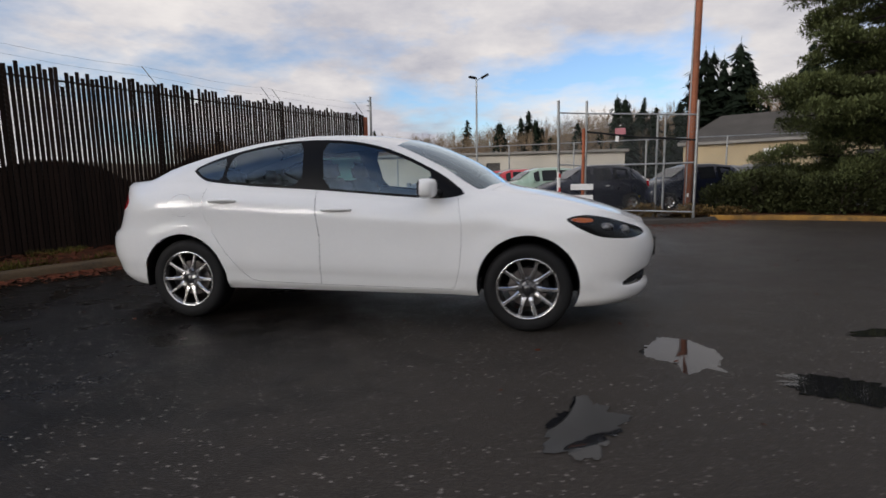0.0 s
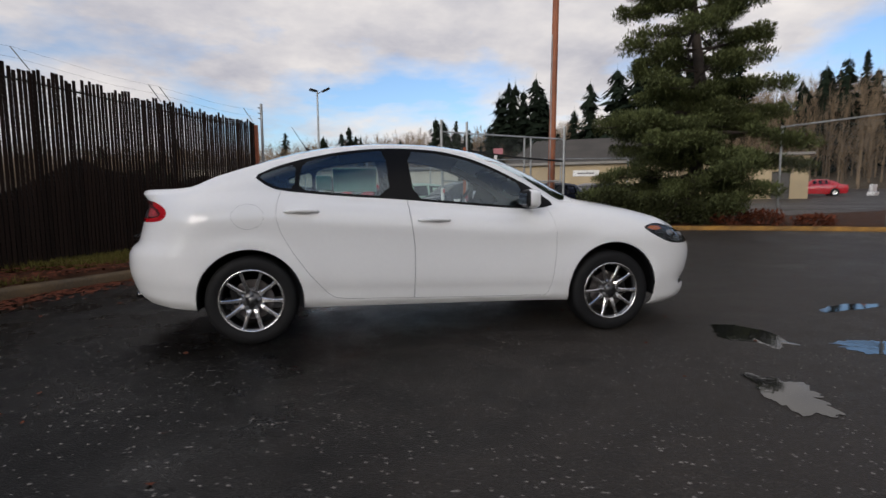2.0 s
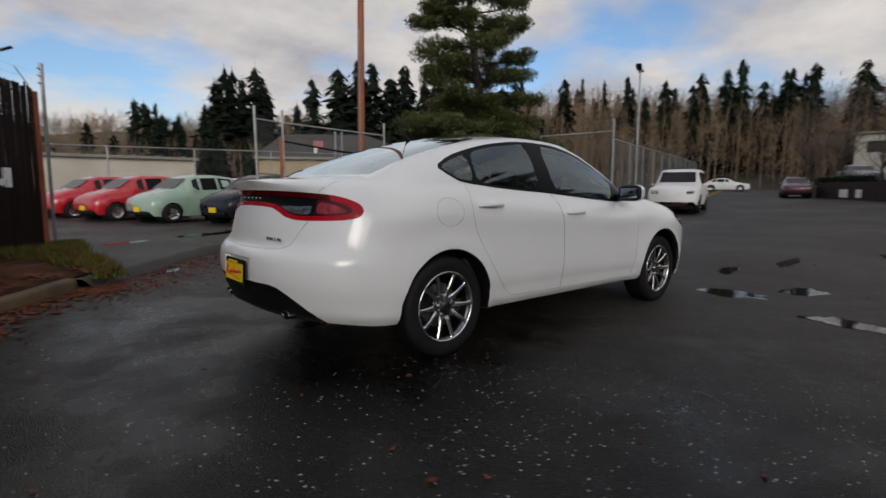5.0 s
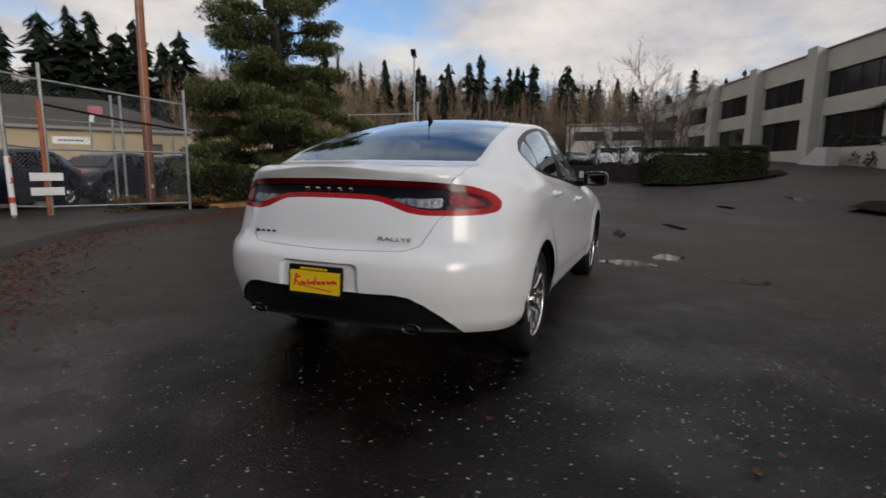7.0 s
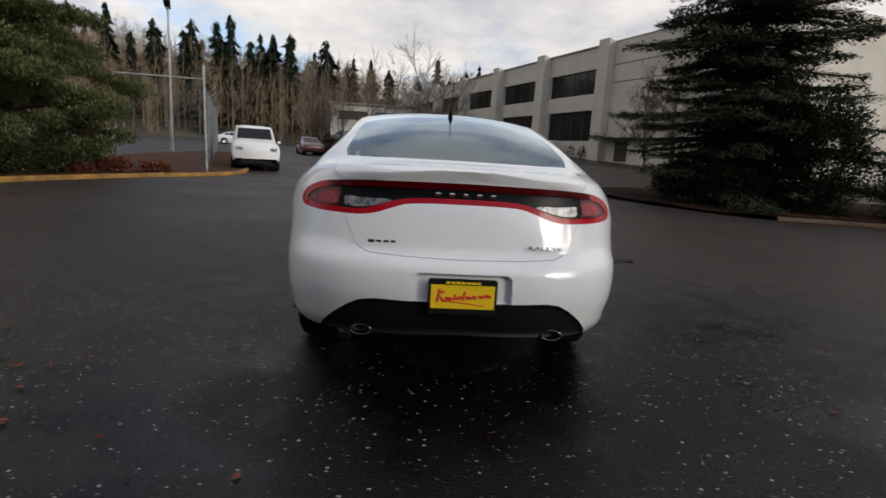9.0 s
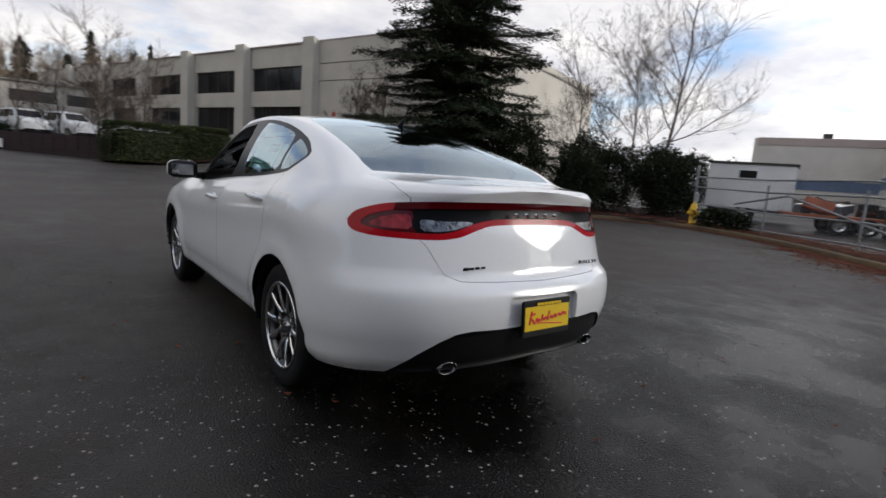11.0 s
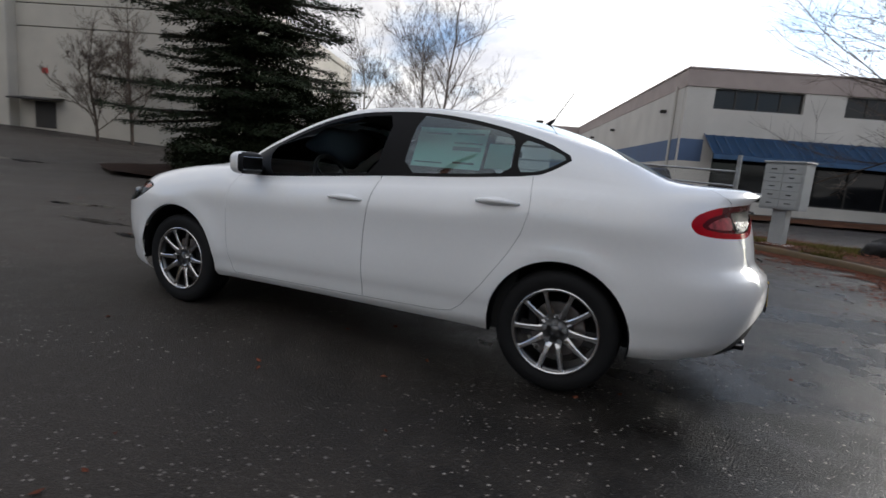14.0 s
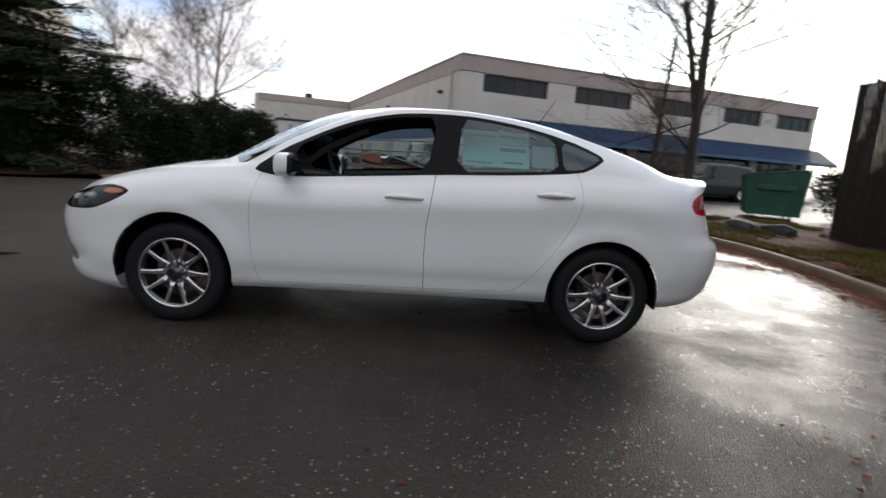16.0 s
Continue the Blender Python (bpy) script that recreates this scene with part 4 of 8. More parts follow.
    # a scrawled red mark across the plate
    for j, (yy, zz, ww, hh, an) in enumerate(((0.112, 0.537, 0.011, 0.062, 12), (0.098, 0.552, 0.03, 0.010, -14), (0.093, 0.52, 0.034, 0.009, 48), (0.065, 0.524, 0.030, 0.016, 10), (0.038, 0.532, 0.010, 0.03, 14), (0.018, 0.528, 0.030, 0.012, -16),
                                             (-0.004, 0.538, 0.010, 0.046, 14), (-0.026, 0.530, 0.026, 0.016, 8), (-0.052, 0.533, 0.020, 0.018, 10), (-0.082, 0.536, 0.026, 0.014, 12), (-0.112, 0.540, 0.034, 0.015, 10), (0.0, 0.505, 0.20, 0.005, 6))):
        bb = bmesh.new()
        box(bb, (0.003, ww, hh), pose(-2.3495 + 0.07 * (zz - 0.53), yy, zz, an, 4, 0), 0.0012)
        part("plate_stroke", bb, "plate_red", plate)
    # badges: small plain bars and a trim word
    for k in range(5):
        bb = bmesh.new()
        yy = (k - 2) * 0.064
        box(bb, (0.006, 0.024, 0.016), pose(-2.212 + 0.02 * yy * yy, yy, 0.979, 0, -6), 0.003)
        part("badge_bar", bb, "chrome", car)
    for k, (w, h) in enumerate(((0.030, 0.026), (0.024, 0.020), (0.024, 0.020), (0.022, 0.020))):
        bb = bmesh.new()
        yy = 0.425 - 0.033 * k
        box(bb, (0.006, w, h * 0.55), pose(-2.2465 - 0.06 * (yy - 0.38), yy, 0.755, 0, -6, -5), 0.002)
        part("model_badge", bb, "trim", car)
    lettering("trim_badge", "RALLYE", 0.025, "trim", Matrix.Translation((-2.245, -0.385, 0.752)) @ pose(0, 0, 0, 83, 0, -90) @ pose(0, 0, 0, 0, 6, 0), car, 0.002, 0.0, 2.05)
    # antenna
    ab = bmesh.new()
    tube(ab, [(-0.985, 0, 1.412), (-1.012, 0, 1.438), (-1.03, 0, 1.452)], [0.018, 0.012, 0.006], 8)
    ant = part("antenna", ab, "plastic", car, "short black roof antenna")
    ab = bmesh.new()
    tube(ab, [(-1.025, 0, 1.448), (-1.135, 0, 1.62)], [0.0035, 0.002], 6)
    part("antenna_rod", ab, "plastic", ant)
    # cabin
    cb = bmesh.new()
    span(cb, -1.55, 1.0, -0.78, 0.78, 0.24, 0.32)
    part("cabin_floor", cb, "seat", car)
    for y in (-0.37, 0.37):
        seat(car, 0.12, y)
    seat(car, -0.78, 0, 1.22, True)
    cb = bmesh.new()
    rows = [[cb.verts.new((x, y, z - 0.02 * (y / 0.7) ** 2)) for y in (-0.70, -0.35, 0, 0.35, 0.70)] for x, z in ((0.60, 0.62), (0.58, 0.86), (0.64, 0.925), (0.80, 0.945), (1.10, 0.93))]
    for a, b in zip(rows, rows[1:]):
        for k in range(4):
            cb.faces.new((a[k], a[k + 1], b[k + 1], b[k]))
    part("dashboard", cb, "seat", car, "black moulded dashboard", True)
    cb = bmesh.new()
    ring = [(0.185 * math.cos(math.tau * k / 32), 0.185 * math.sin(math.tau * k / 32)) for k in range(33)]
    tube(cb, [pose(0.42, 0.37, 0.93, 0, -65) @ Vector((a, b, 0)) for a, b in ring], 0.016, 8, False)
    wheel = part("steering_wheel", cb, "plastic", car, "black steering wheel with silver spokes", True)
    for a in (90, 210, 330):
        sb = bmesh.new()
        t = radians(a)
        tube(sb, [pose(0.42, 0.37, 0.93, 0, -65) @ Vector((0.02 * math.sin(t), 0.02 * math.cos(t), -0.03)), pose(0.42, 0.37, 0.93, 0, -65) @ Vector((0.18 * math.cos(t + 1.57), 0.18 * math.sin(t + 1.57), 0))], 0.014, 6)
        part("wheel_spoke", sb, "lampsilver", wheel)
    cb = bmesh.new()
    span(cb, -1.72, -1.18, -0.60, 0.60, 0.99, 1.03, 0.01)
    part("parcel_shelf", cb, "seat", car)
    for y in (-1, 1):
        cb = bmesh.new()
        span(cb, -1.1, 0.85, y * 0.755 - 0.02, y * 0.755 + 0.02, 0.30, 0.90)
        part("door_lining", cb, "seat", car)
    cb = bmesh.new()
    rows = [[cb.verts.new((x, y, roof_z(x) - 0.045 - (roof_z(x) - rail_z(x)) * (y / 0.6) ** 2)) for y in (-0.56, -0.3, 0, 0.3, 0.56)] for x in (-0.76, -0.4, 0.0, 0.34)]
    for a, b in zip(rows, rows[1:]):
        for k in range(4):
            cb.faces.new((a[k], a[k + 1], b[k + 1], b[k]))
    part("headliner", cb, "seat", car, "", True)
    cb = bmesh.new()
    span(cb, -1.9, 2.0, -0.60, 0.60, 0.225, 0.27)
    part("underbody", cb, "plastic", car)
    cb = bmesh.new()
    span(cb, 2.28, 2.345, -0.20, 0.20, 0.45, 0.60, 0.01)
    part("front_plate_holder", cb, "plastic", car, "black front plate holder")
    # sticker sheets inside the rear left window
    for k, (x0, x1, z0, z1) in enumerate(((-0.83, -0.405, 1.085, 1.31), (-0.995, -0.85, 1.10, 1.235))):
        sb = bmesh.new()
        yy = lambda z: 0.792 - (z - 1.04) * 0.50
        f = [sb.verts.new((x, yy(z), z)) for x, z in ((x0, z0), (x1, z0), (x1, z1), (x0, z1))]
        sb.faces.new(f)
        bmesh.ops.solidify(sb, geom=sb.faces[:], thickness=0.001)
        sheet = part("window_sticker", sb, "paper", car, "pale green price sheet in the rear window")
        if k == 0:
            for (u0, u1, w0, w1) in ((0.05, 0.45, 0.86, 0.90), (0.05, 0.45, 0.45, 0.55), (0.10, 0.40, 0.12, 0.17), (0.55, 0.95, 0.10, 0.13), (0.05, 0.45, 0.62, 0.66), (0.52, 0.9, 0.84, 0.87)):
                bb = bmesh.new()
                q = [(x0 + (x1 - x0) * u, z0 + (z1 - z0) * w) for u, w in ((u0, w0), (u1, w0), (u1, w1), (u0, w1))]
                bb.faces.new([bb.verts.new((x, yy(z) + 0.003, z)) for x, z in q])
                part("print_bar", bb, "paper_ink", sheet)
    return car


sedan = build_car()

# ---- ground ----
KERB = [(8.0, -9.3), (7.7, -11.0), (6.4, -13.0), (4.5, -13.8), (2.2, -13.0), (0.5, -11.8), (-1.0, -10.4), (-1.9, -9.6), (-3.3, -8.2), (-4.5, -6.7), (-5.05, -5.2), (-5.25, -3.8), (-5.2, -2.6), (-4.98, -1.2), (-4.55, 0.3), (-3.75, 1.9), (-2.85, 3.2)]
BERM = [(-2.85, 3.2), (-1.3, 5.2), (-0.1, 6.3), (1.0, 7.0), (3.0, 7.6), (4.6, 8.2), (5.6, 9.0)]
KERB_FAR = [(5.6, 9.2), (7.0, 9.2), (9.0, 8.7), (11.0, 7.9), (12.6, 6.9), (14.0, 6.3), (16.0, 6.4), (20.0, 7.6), (32.0, 11.6), (60.0, 21.0)]
U = Vector((0.947, 0.321, 0))       # the way that the street and the buildings run
V = Vector((0.321, -0.947, 0))


def rise(x, y):
    """The lot lies level but for a shallow dip; the land climbs gently beyond it, most towards the office."""
    ahead, right, back = max(0.0, x - 8), max(0.0, -y - 13), max(0.0, y - 16)
    side = min(1.0, max(0.0, (-1.0 - y) / 9.0))
    street = 0.32 + 0.68 * side * side * (3 - 2 * side)
    fade = [min(1.0, max(0.0, (b - abs(c)) / (b - a))) for c, a, b in ((x, 2.2, 5.5), (y, 1.3, 3.4))]
    dip = -(0.0175 + 0.0085 * max(-2.2, min(2.2, x))) * fade[0] ** 2 * (3 - 2 * fade[0]) * fade[1] ** 2 * (3 - 2 * fade[1])
    return dip + street * 0.055 * ahead * min(1, ahead / 15) + 0.030 * right * min(1, right / 20) * (1 if x < 15 else 0.3) + 0.012 * back


def far_rise(x, y):
    r = math.hypot(x, y)
    return rise(x, y) if r < 150 else rise(x * 150 / r, y * 150 / r)


def ground_sheet():
    bm = bmesh.new()
    steps = sorted({round(s * (1.14 ** k - 1) * 4.0, 2) for k in range(0, 52) for s in (-1, 1)})
    steps = [s for s in steps if abs(s) < 2600]
    grid = [[bm.verts.new((x, y, far_rise(x, y))) for y in steps] for x in steps]
    for a, b in zip(grid, grid[1:]):
        for k in range(len(steps) - 1):
            bm.faces.new((a[k], b[k], b[k + 1], a[k + 1]))
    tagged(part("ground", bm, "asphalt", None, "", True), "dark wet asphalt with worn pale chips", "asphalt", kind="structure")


def smooth_line(pts, step=0.35):
    """Points along a rounded polyline, about a step apart."""
    pts = [Vector((*p, 0)) for p in pts]
    out = []
    for i in range(len(pts) - 1):
        p0, p1, p2, p3 = pts[max(i - 1, 0)], pts[i], pts[i + 1], pts[min(i + 2, len(pts) - 1)]
        n = max(2, int((p2 - p1).length / step))
        for k in range(n):
            t = k / n
            out.append(0.5 * ((2 * p1) + (p2 - p0) * t + (2 * p0 - 5 * p1 + 4 * p2 - p3) * t * t + (3 * p1 - p0 - 3 * p2 + p3) * t ** 3))
    out.append(pts[-1])
    return out


def kerb_run(line, profile, material, name, label):
    """A kerb swept along a line; profile gives (offset to the left, height)."""
    bm = bmesh.new()
    rows = []
    for i, p in enumerate(line):
        d = (line[min(i + 1, len(line) - 1)] - line[max(i - 1, 0)]).normalized()
        left = Vector((-d.y, d.x, 0))
        wob = 0.02 * noise.noise(p * 1.3) + 0.008 * noise.noise(p * 6)
        rows.append([bm.verts.new(p + left * (o + wob) + Vector((0, 0, h + far_rise(p.x, p.y) + (0.012 * noise.noise(p * 2.1 + Vector((5, 0, 0))) if h > 0.03 else 0)))) for o, h in profile])
    for a, b in zip(rows, rows[1:]):
        for k in range(len(profile) - 1):
            bm.faces.new((a[k], a[k + 1], b[k + 1], b[k]))
    return tagged(part(name, bm, material, None, "", True), label, "kerb", kind="structure")


def patch(outline, height, material, name, label, cell=0.35, rough=0.05, category="verge"):
    """A raised bed of ground inside an outline, uneven on top."""
    xs, ys = [p[0] for p in outline], [p[1] for p in outline]
    bm = bmesh.new()
    vs = [bm.verts.new((*p, 0)) for p in outline]
    f = bm.faces.new(vs)
    bmesh.ops.triangulate(bm, faces=[f])
    for k in range(int((max(xs) - min(xs)) / cell) + 1):
        x = min(xs) + k * cell
        bmesh.ops.bisect_plane(bm, geom=bm.verts[:] + bm.edges[:] + bm.faces[:], plane_co=(x, 0, 0), plane_no=(1, 0, 0))
    for k in range(int((max(ys) - min(ys)) / cell) + 1):
        y = min(ys) + k * cell
        bmesh.ops.bisect_plane(bm, geom=bm.verts[:] + bm.edges[:] + bm.faces[:], plane_co=(0, y, 0), plane_no=(0, 1, 0))
    for v in bm.verts:
        p = v.co
        v.co.z = far_rise(p.x, p.y) + height + rough * noise.noise(Vector((p.x * 0.8, p.y * 0.8, 3))) + rough * 0.5 * noise.noise(Vector((p.x * 3, p.y * 3, 7)))
    bmesh.ops.recalc_face_normals(bm, faces=bm.faces)
    return tagged(part(name, bm, material, None, "", True), label, category, kind="structure")


ground_sheet()
kerb_line, berm_line, far_line = smooth_line(KERB), smooth_line(BERM), smooth_line(KERB_FAR, 0.5)
EDGE = [(0.0, 0.0), (0.008, 0.08), (0.03, 0.11), (0.11, 0.115), (0.14, 0.06)]
kerb_run([p for p in kerb_line], EDGE, "kerb", "kerb", "worn concrete kerb along the leaf-strewn verge")
kerb_run(berm_line, [(0.18, 0.0), (0.11, 0.075), (0.04, 0.105), (-0.04, 0.10), (-0.11, 0.05), (-0.17, 0.0)], "asphalt", "asphalt_berm", "low rounded asphalt berm along the lot's edge")
kerb_run(far_line, [(0.0, 0.0), (0.005, 0.09), (0.03, 0.12), (0.15, 0.12), (0.18, 0.05)], "kerb_yellow", "kerb_far", "kerb with worn yellow paint")


def sloping_bed(near, far, rows, height, material, name, label):
    """A bed of ground between a kerb and a far line."""
    bm = bmesh.new()
    near = [Vector((*p, 0)) if len(p) == 2 else p for p in near]
    L = [0.0]
    for a, b in zip(far, far[1:]):
        L.append(L[-1] + math.hypot(b[0] - a[0], b[1] - a[1]))
    grid = []
    for i, p in enumerate(near):
        s = L[-1] * i / (len(near) - 1)
        q = Vector((float(np.interp(s, L, [f[0] for f in far])), float(np.interp(s, L, [f[1] for f in far])), 0))
        line = []
        for k in range(rows + 1):
            t = (k / rows) ** 1.5
            c = p.lerp(q, t)
            c.z = far_rise(c.x, c.y) + height + (0 if k == 0 else 0.05 * noise.noise(Vector((c.x * 0.8, c.y * 0.8, 3))) + 0.03 * noise.noise(Vector((c.x * 3, c.y * 3, 7))))
            line.append(bm.verts.new(c))
        grid.append(line)
    for a, b in zip(grid, grid[1:]):
        for k in range(rows):
            bm.faces.new((a[k], a[k + 1], b[k + 1], b[k]))
    bmesh.ops.recalc_face_normals(bm, faces=bm.faces)
    return tagged(part(name, bm, material, None, "", True), label, "verge", kind="structure")


west = []
for i, p in enumerate(kerb_line):
    if p.x > 0.6:
        continue
    a, b = kerb_line[max(i - 1, 0)], kerb_line[min(i + 1, len(kerb_line) - 1)]
    d = (b - a).normalized()
    west.append(p + Vector((-d.y, d.x, 0)) * 0.13)
west += [Vector((-2.75, 3.6, 0)), Vector((-2.6, 5.0, 0)), Vector((-2.4, 6.6, 0)), Vector((-2.25, 8.3, 0))]
sloping_bed(west, [(-0.6, -12.6), (-2.4, -11.6), (-3.6, -10.9), (-5.5, -10.3), (-7.5, -9.5), (-9.8, -9.6), (-13.0, -6.0), (-14.0, -2.0), (-13.0, 4.0), (-10.0, 8.0), (-6.0, 10.5)], 22, 0.10, "soil", "verge_west", "verge of leaf litter and thin wet grass")
patch([(4.5, -13.95), (6.45, -13.1), (7.85, -11.0), (8.1, -9.2), (9.3, -8.1), (10.8, -7.3), (13.2, -6.3), (15.5, -7.4), (16.5, -12.0), (14.0, -19.5), (6.5, -20.0), (4.9, -16.2)], 0.10, "mulch", "planting_bed", "bark mulch bed under the fir tree")
patch([(4.6, -13.95), (2.2, -13.15), (0.5, -11.95), (-1.1, -12.3), (0.3, -13.4), (2.0, -14.6), (4.9, -16.1)], 0.09, "soil", "verge_gate", "strip of leaf litter before the gate")
patch([(5.65, 9.4), (7.0, 9.36), (9.0, 8.86), (11.05, 8.05), (12.7, 7.05), (14.0, 6.5), (16.0, 6.6), (20.0, 7.8), (32.0, 11.8), (31.5, 13.5), (15.0, 8.9), (14.5, 9.5), (12.4, 9.9), (11.6, 13.5), (8.0, 14.0), (5.6, 12.3), (4.6, 10.2)], 0.10, "soil", "verge_east", "scrubby verge with pine litter along the street")
patch([(-3.0, -18.2), (-8.4, -19.4), (-14.6, -20.9), (-21.0, -22.6), (-21.0, -26.0), (-14.0, -24.6), (-8.0, -22.6), (-3.5, -20.9)], 0.10, "soil", "verge_warehouse", "strip of wet leaf litter before the warehouse")
patch([(26.0, -0.7), (25.8, -2.8), (26.6, -6.2), (29.0, -7.8), (32.0, -8.0), (32.5, -5.0), (31.0, -1.9), (29.2, -0.4)], 0.12, "mulch", "bank", "dark planted bank beside the drive", 0.8, 0.1)
TERRACE = [(30.0, -1.3), (33.0, 1.35), (36.0, 3.85), (39.6, 6.9)]


def terrace():
    """A raised parking deck behind a dark retaining wall."""
    bm = bmesh.new()
    ring = [bm.verts.new((x, y, 1.42)) for x, y in TERRACE + [(60.0, 13.0), (62.0, -2.0), (46.0, -6.5), (34.0, -7.2), (31.0, -4.5)]]
    top = bm.faces.new(ring)
    r = bmesh.ops.extrude_face_region(bm, geom=[top])
    for v in [g for g in r["geom"] if isinstance(g, bmesh.types.BMVert)]:
        v.co.z = -0.2
    bmesh.ops.recalc_face_normals(bm, faces=bm.faces)
    tagged(part("terrace", bm, "asphalt", None), "raised asphalt parking deck above a dark wall", "parking deck", kind="structure")
    wall = thing("retaining_wall", pose(0, 0, 0), "dark maroon block retaining wall below the parked cars", "wall")
    rnd = random.Random(81)
    for (x0, y0), (x1, y1) in zip(TERRACE, TERRACE[1:]):
        a, b = Vector((x0, y0, 0)), Vector((x1, y1, 0))
        L = (b - a).length
        yaw = math.degrees(math.atan2(y1 - y0, x1 - x0))
        for row in range(6):
            n = 5
            for k in range(n):
                p = a.lerp(b, (k + 0.5) / n) + Vector((-(y1 - y0), x1 - x0, 0)) / L * (0.16 - 0.012 * row + rnd.uniform(-0.01, 0.01))
                bm = bmesh.new(); box(bm, (L / n - 0.02, 0.3, 0.255), pose(p.x, p.y, 0.13 + 0.26 * row, 0, 0, yaw), 0.015); part("block", bm, "maroonwall", wall)
    for t, w in ((0.62, 0.85), (0.30, 0.55)):
        a, b = Vector((*TERRACE[2], 0)), Vector((*TERRACE[3], 0))
        p = a.lerp(b, t - 0.32) + Vector((-(b - a).y, (b - a).x, 0)).normalized() * 0.36
        bm = bmesh.new(); box(bm, (w, 0.03, 0.5), pose(p.x, p.y, 0.86, 0, 0, math.degrees(math.atan2((b - a).y, (b - a).x))), 0.005); part("wall_sign", bm, "white", wall, "blank white sign on the wall")


terrace()


def puddle(x, y, rx, ry, seed, turn=0.0):
    """A shallow pool with a ragged shore."""
    c, s = math.cos(turn), math.sin(turn)
    bm = bmesh.new()
    ring = []
    n = 220
    for k in range(n):
        t = math.tau * k / n
        ct, st = math.cos(t), math.sin(t)
        w = 0.82 + 0.36 * noise.noise(Vector((ct * 1.6 + seed * 7, st * 1.6, seed))) + 0.20 * noise.noise(Vector((ct * 4 + seed, st * 5, seed * 3))) + 0.10 * noise.noise(Vector((ct * 11 + seed, st * 11, seed * 5)))
        px, py = rx * w * ct, ry * w * st
        qx, qy = x + px * c - py * s, y + px * s + py * c
        ring.append(bm.verts.new((qx, qy, far_rise(qx, qy) + 0.004)))
    mid = bm.verts.new((x, y, far_rise(x, y) + 0.004))
    for a, b in zip(ring, ring[1:] + ring[:1]):
        bm.faces.new((a, b, mid))
    tagged(part("puddle", bm, "water", None), "shallow rain puddle on the asphalt", "puddle", "puddles", "structure")


for k, row in enumerate(((2.32, -1.20, 0.24, 0.40, 0.05), (2.95, -1.66, 0.31, 0.22, -0.2), (1.63, -2.30, 0.20, 0.33, -0.35), (3.9, -0.6, 0.45, 0.12, 0.1), (5.2, -0.9, 0.7, 0.12, 0.1), (7.0, -1.8, 0.8, 0.16, 0.3), (13.5, -3.4, 0.9, 0.25, 0.2),
                         (0.2, 9.2, 1.2, 0.35, 0.5), (-1.6, 8.2, 0.6, 0.22, 0.6), (-1.9, 4.0, 0.55, 0.20, 0.9), (17.0, -6.0, 1.1, 0.3, 0.2))):
    puddle(row[0], row[1], row[2], row[3], k + 1, row[4])

# ---- fences ----


def chain_link(name, a, b, z0, z1, posts, parent, pitch=0.085, wire=0.0022, material="wire"):
    """Diagonal wires between two ends, all one woven net."""
    a, b = Vector((*a, 0)), Vector((*b, 0))
    L, H = (b - a).length, z1 - z0
    d = (b - a) / L
    n = Vector((-d.y, d.x, 0))
    verts, faces = [], []

    def strand(s0, h0, s1, h1, off):
        p, q = a + d * s0 + Vector((0, 0, z0 + h0)) + n * off, a + d * s1 + Vector((0, 0, z0 + h1)) + n * off
        t = (q - p).normalized()
        side = t.cross(n).normalized() * wire
        k = len(verts)
        for e in (p, q):
            for v in (e + side, e - side * 0.5 + n * wire, e - side * 0.5 - n * wire):
                verts.append(v)
        for i in range(3):
            faces.append((k + i, k + (i + 1) % 3, k + 3 + (i + 1) % 3, k + 3 + i))

    s = -H
    while s < L:
        s0, s1 = max(s, 0), min(s + H, L)
        if s1 > s0:
            strand(s0, s0 - s, s1, s1 - s, 0.002)
            strand(L - s0, s0 - s, L - s1, s1 - s, -0.002)
        s += pitch
    me = bpy.data.meshes.new(name)
    me.from_pydata(verts, [], faces)
    me.materials.append(M[material])
    ob = new(name, me)
    ob.parent = parent
    ob["kind"] = "stuff"
    return ob


def pole(bm, x, y, z0, z1, r, lean=(0, 0), sides=10):
    return tube(bm, [(x, y, z0), (x + lean[0], y + lean[1], z1)], r, sides)


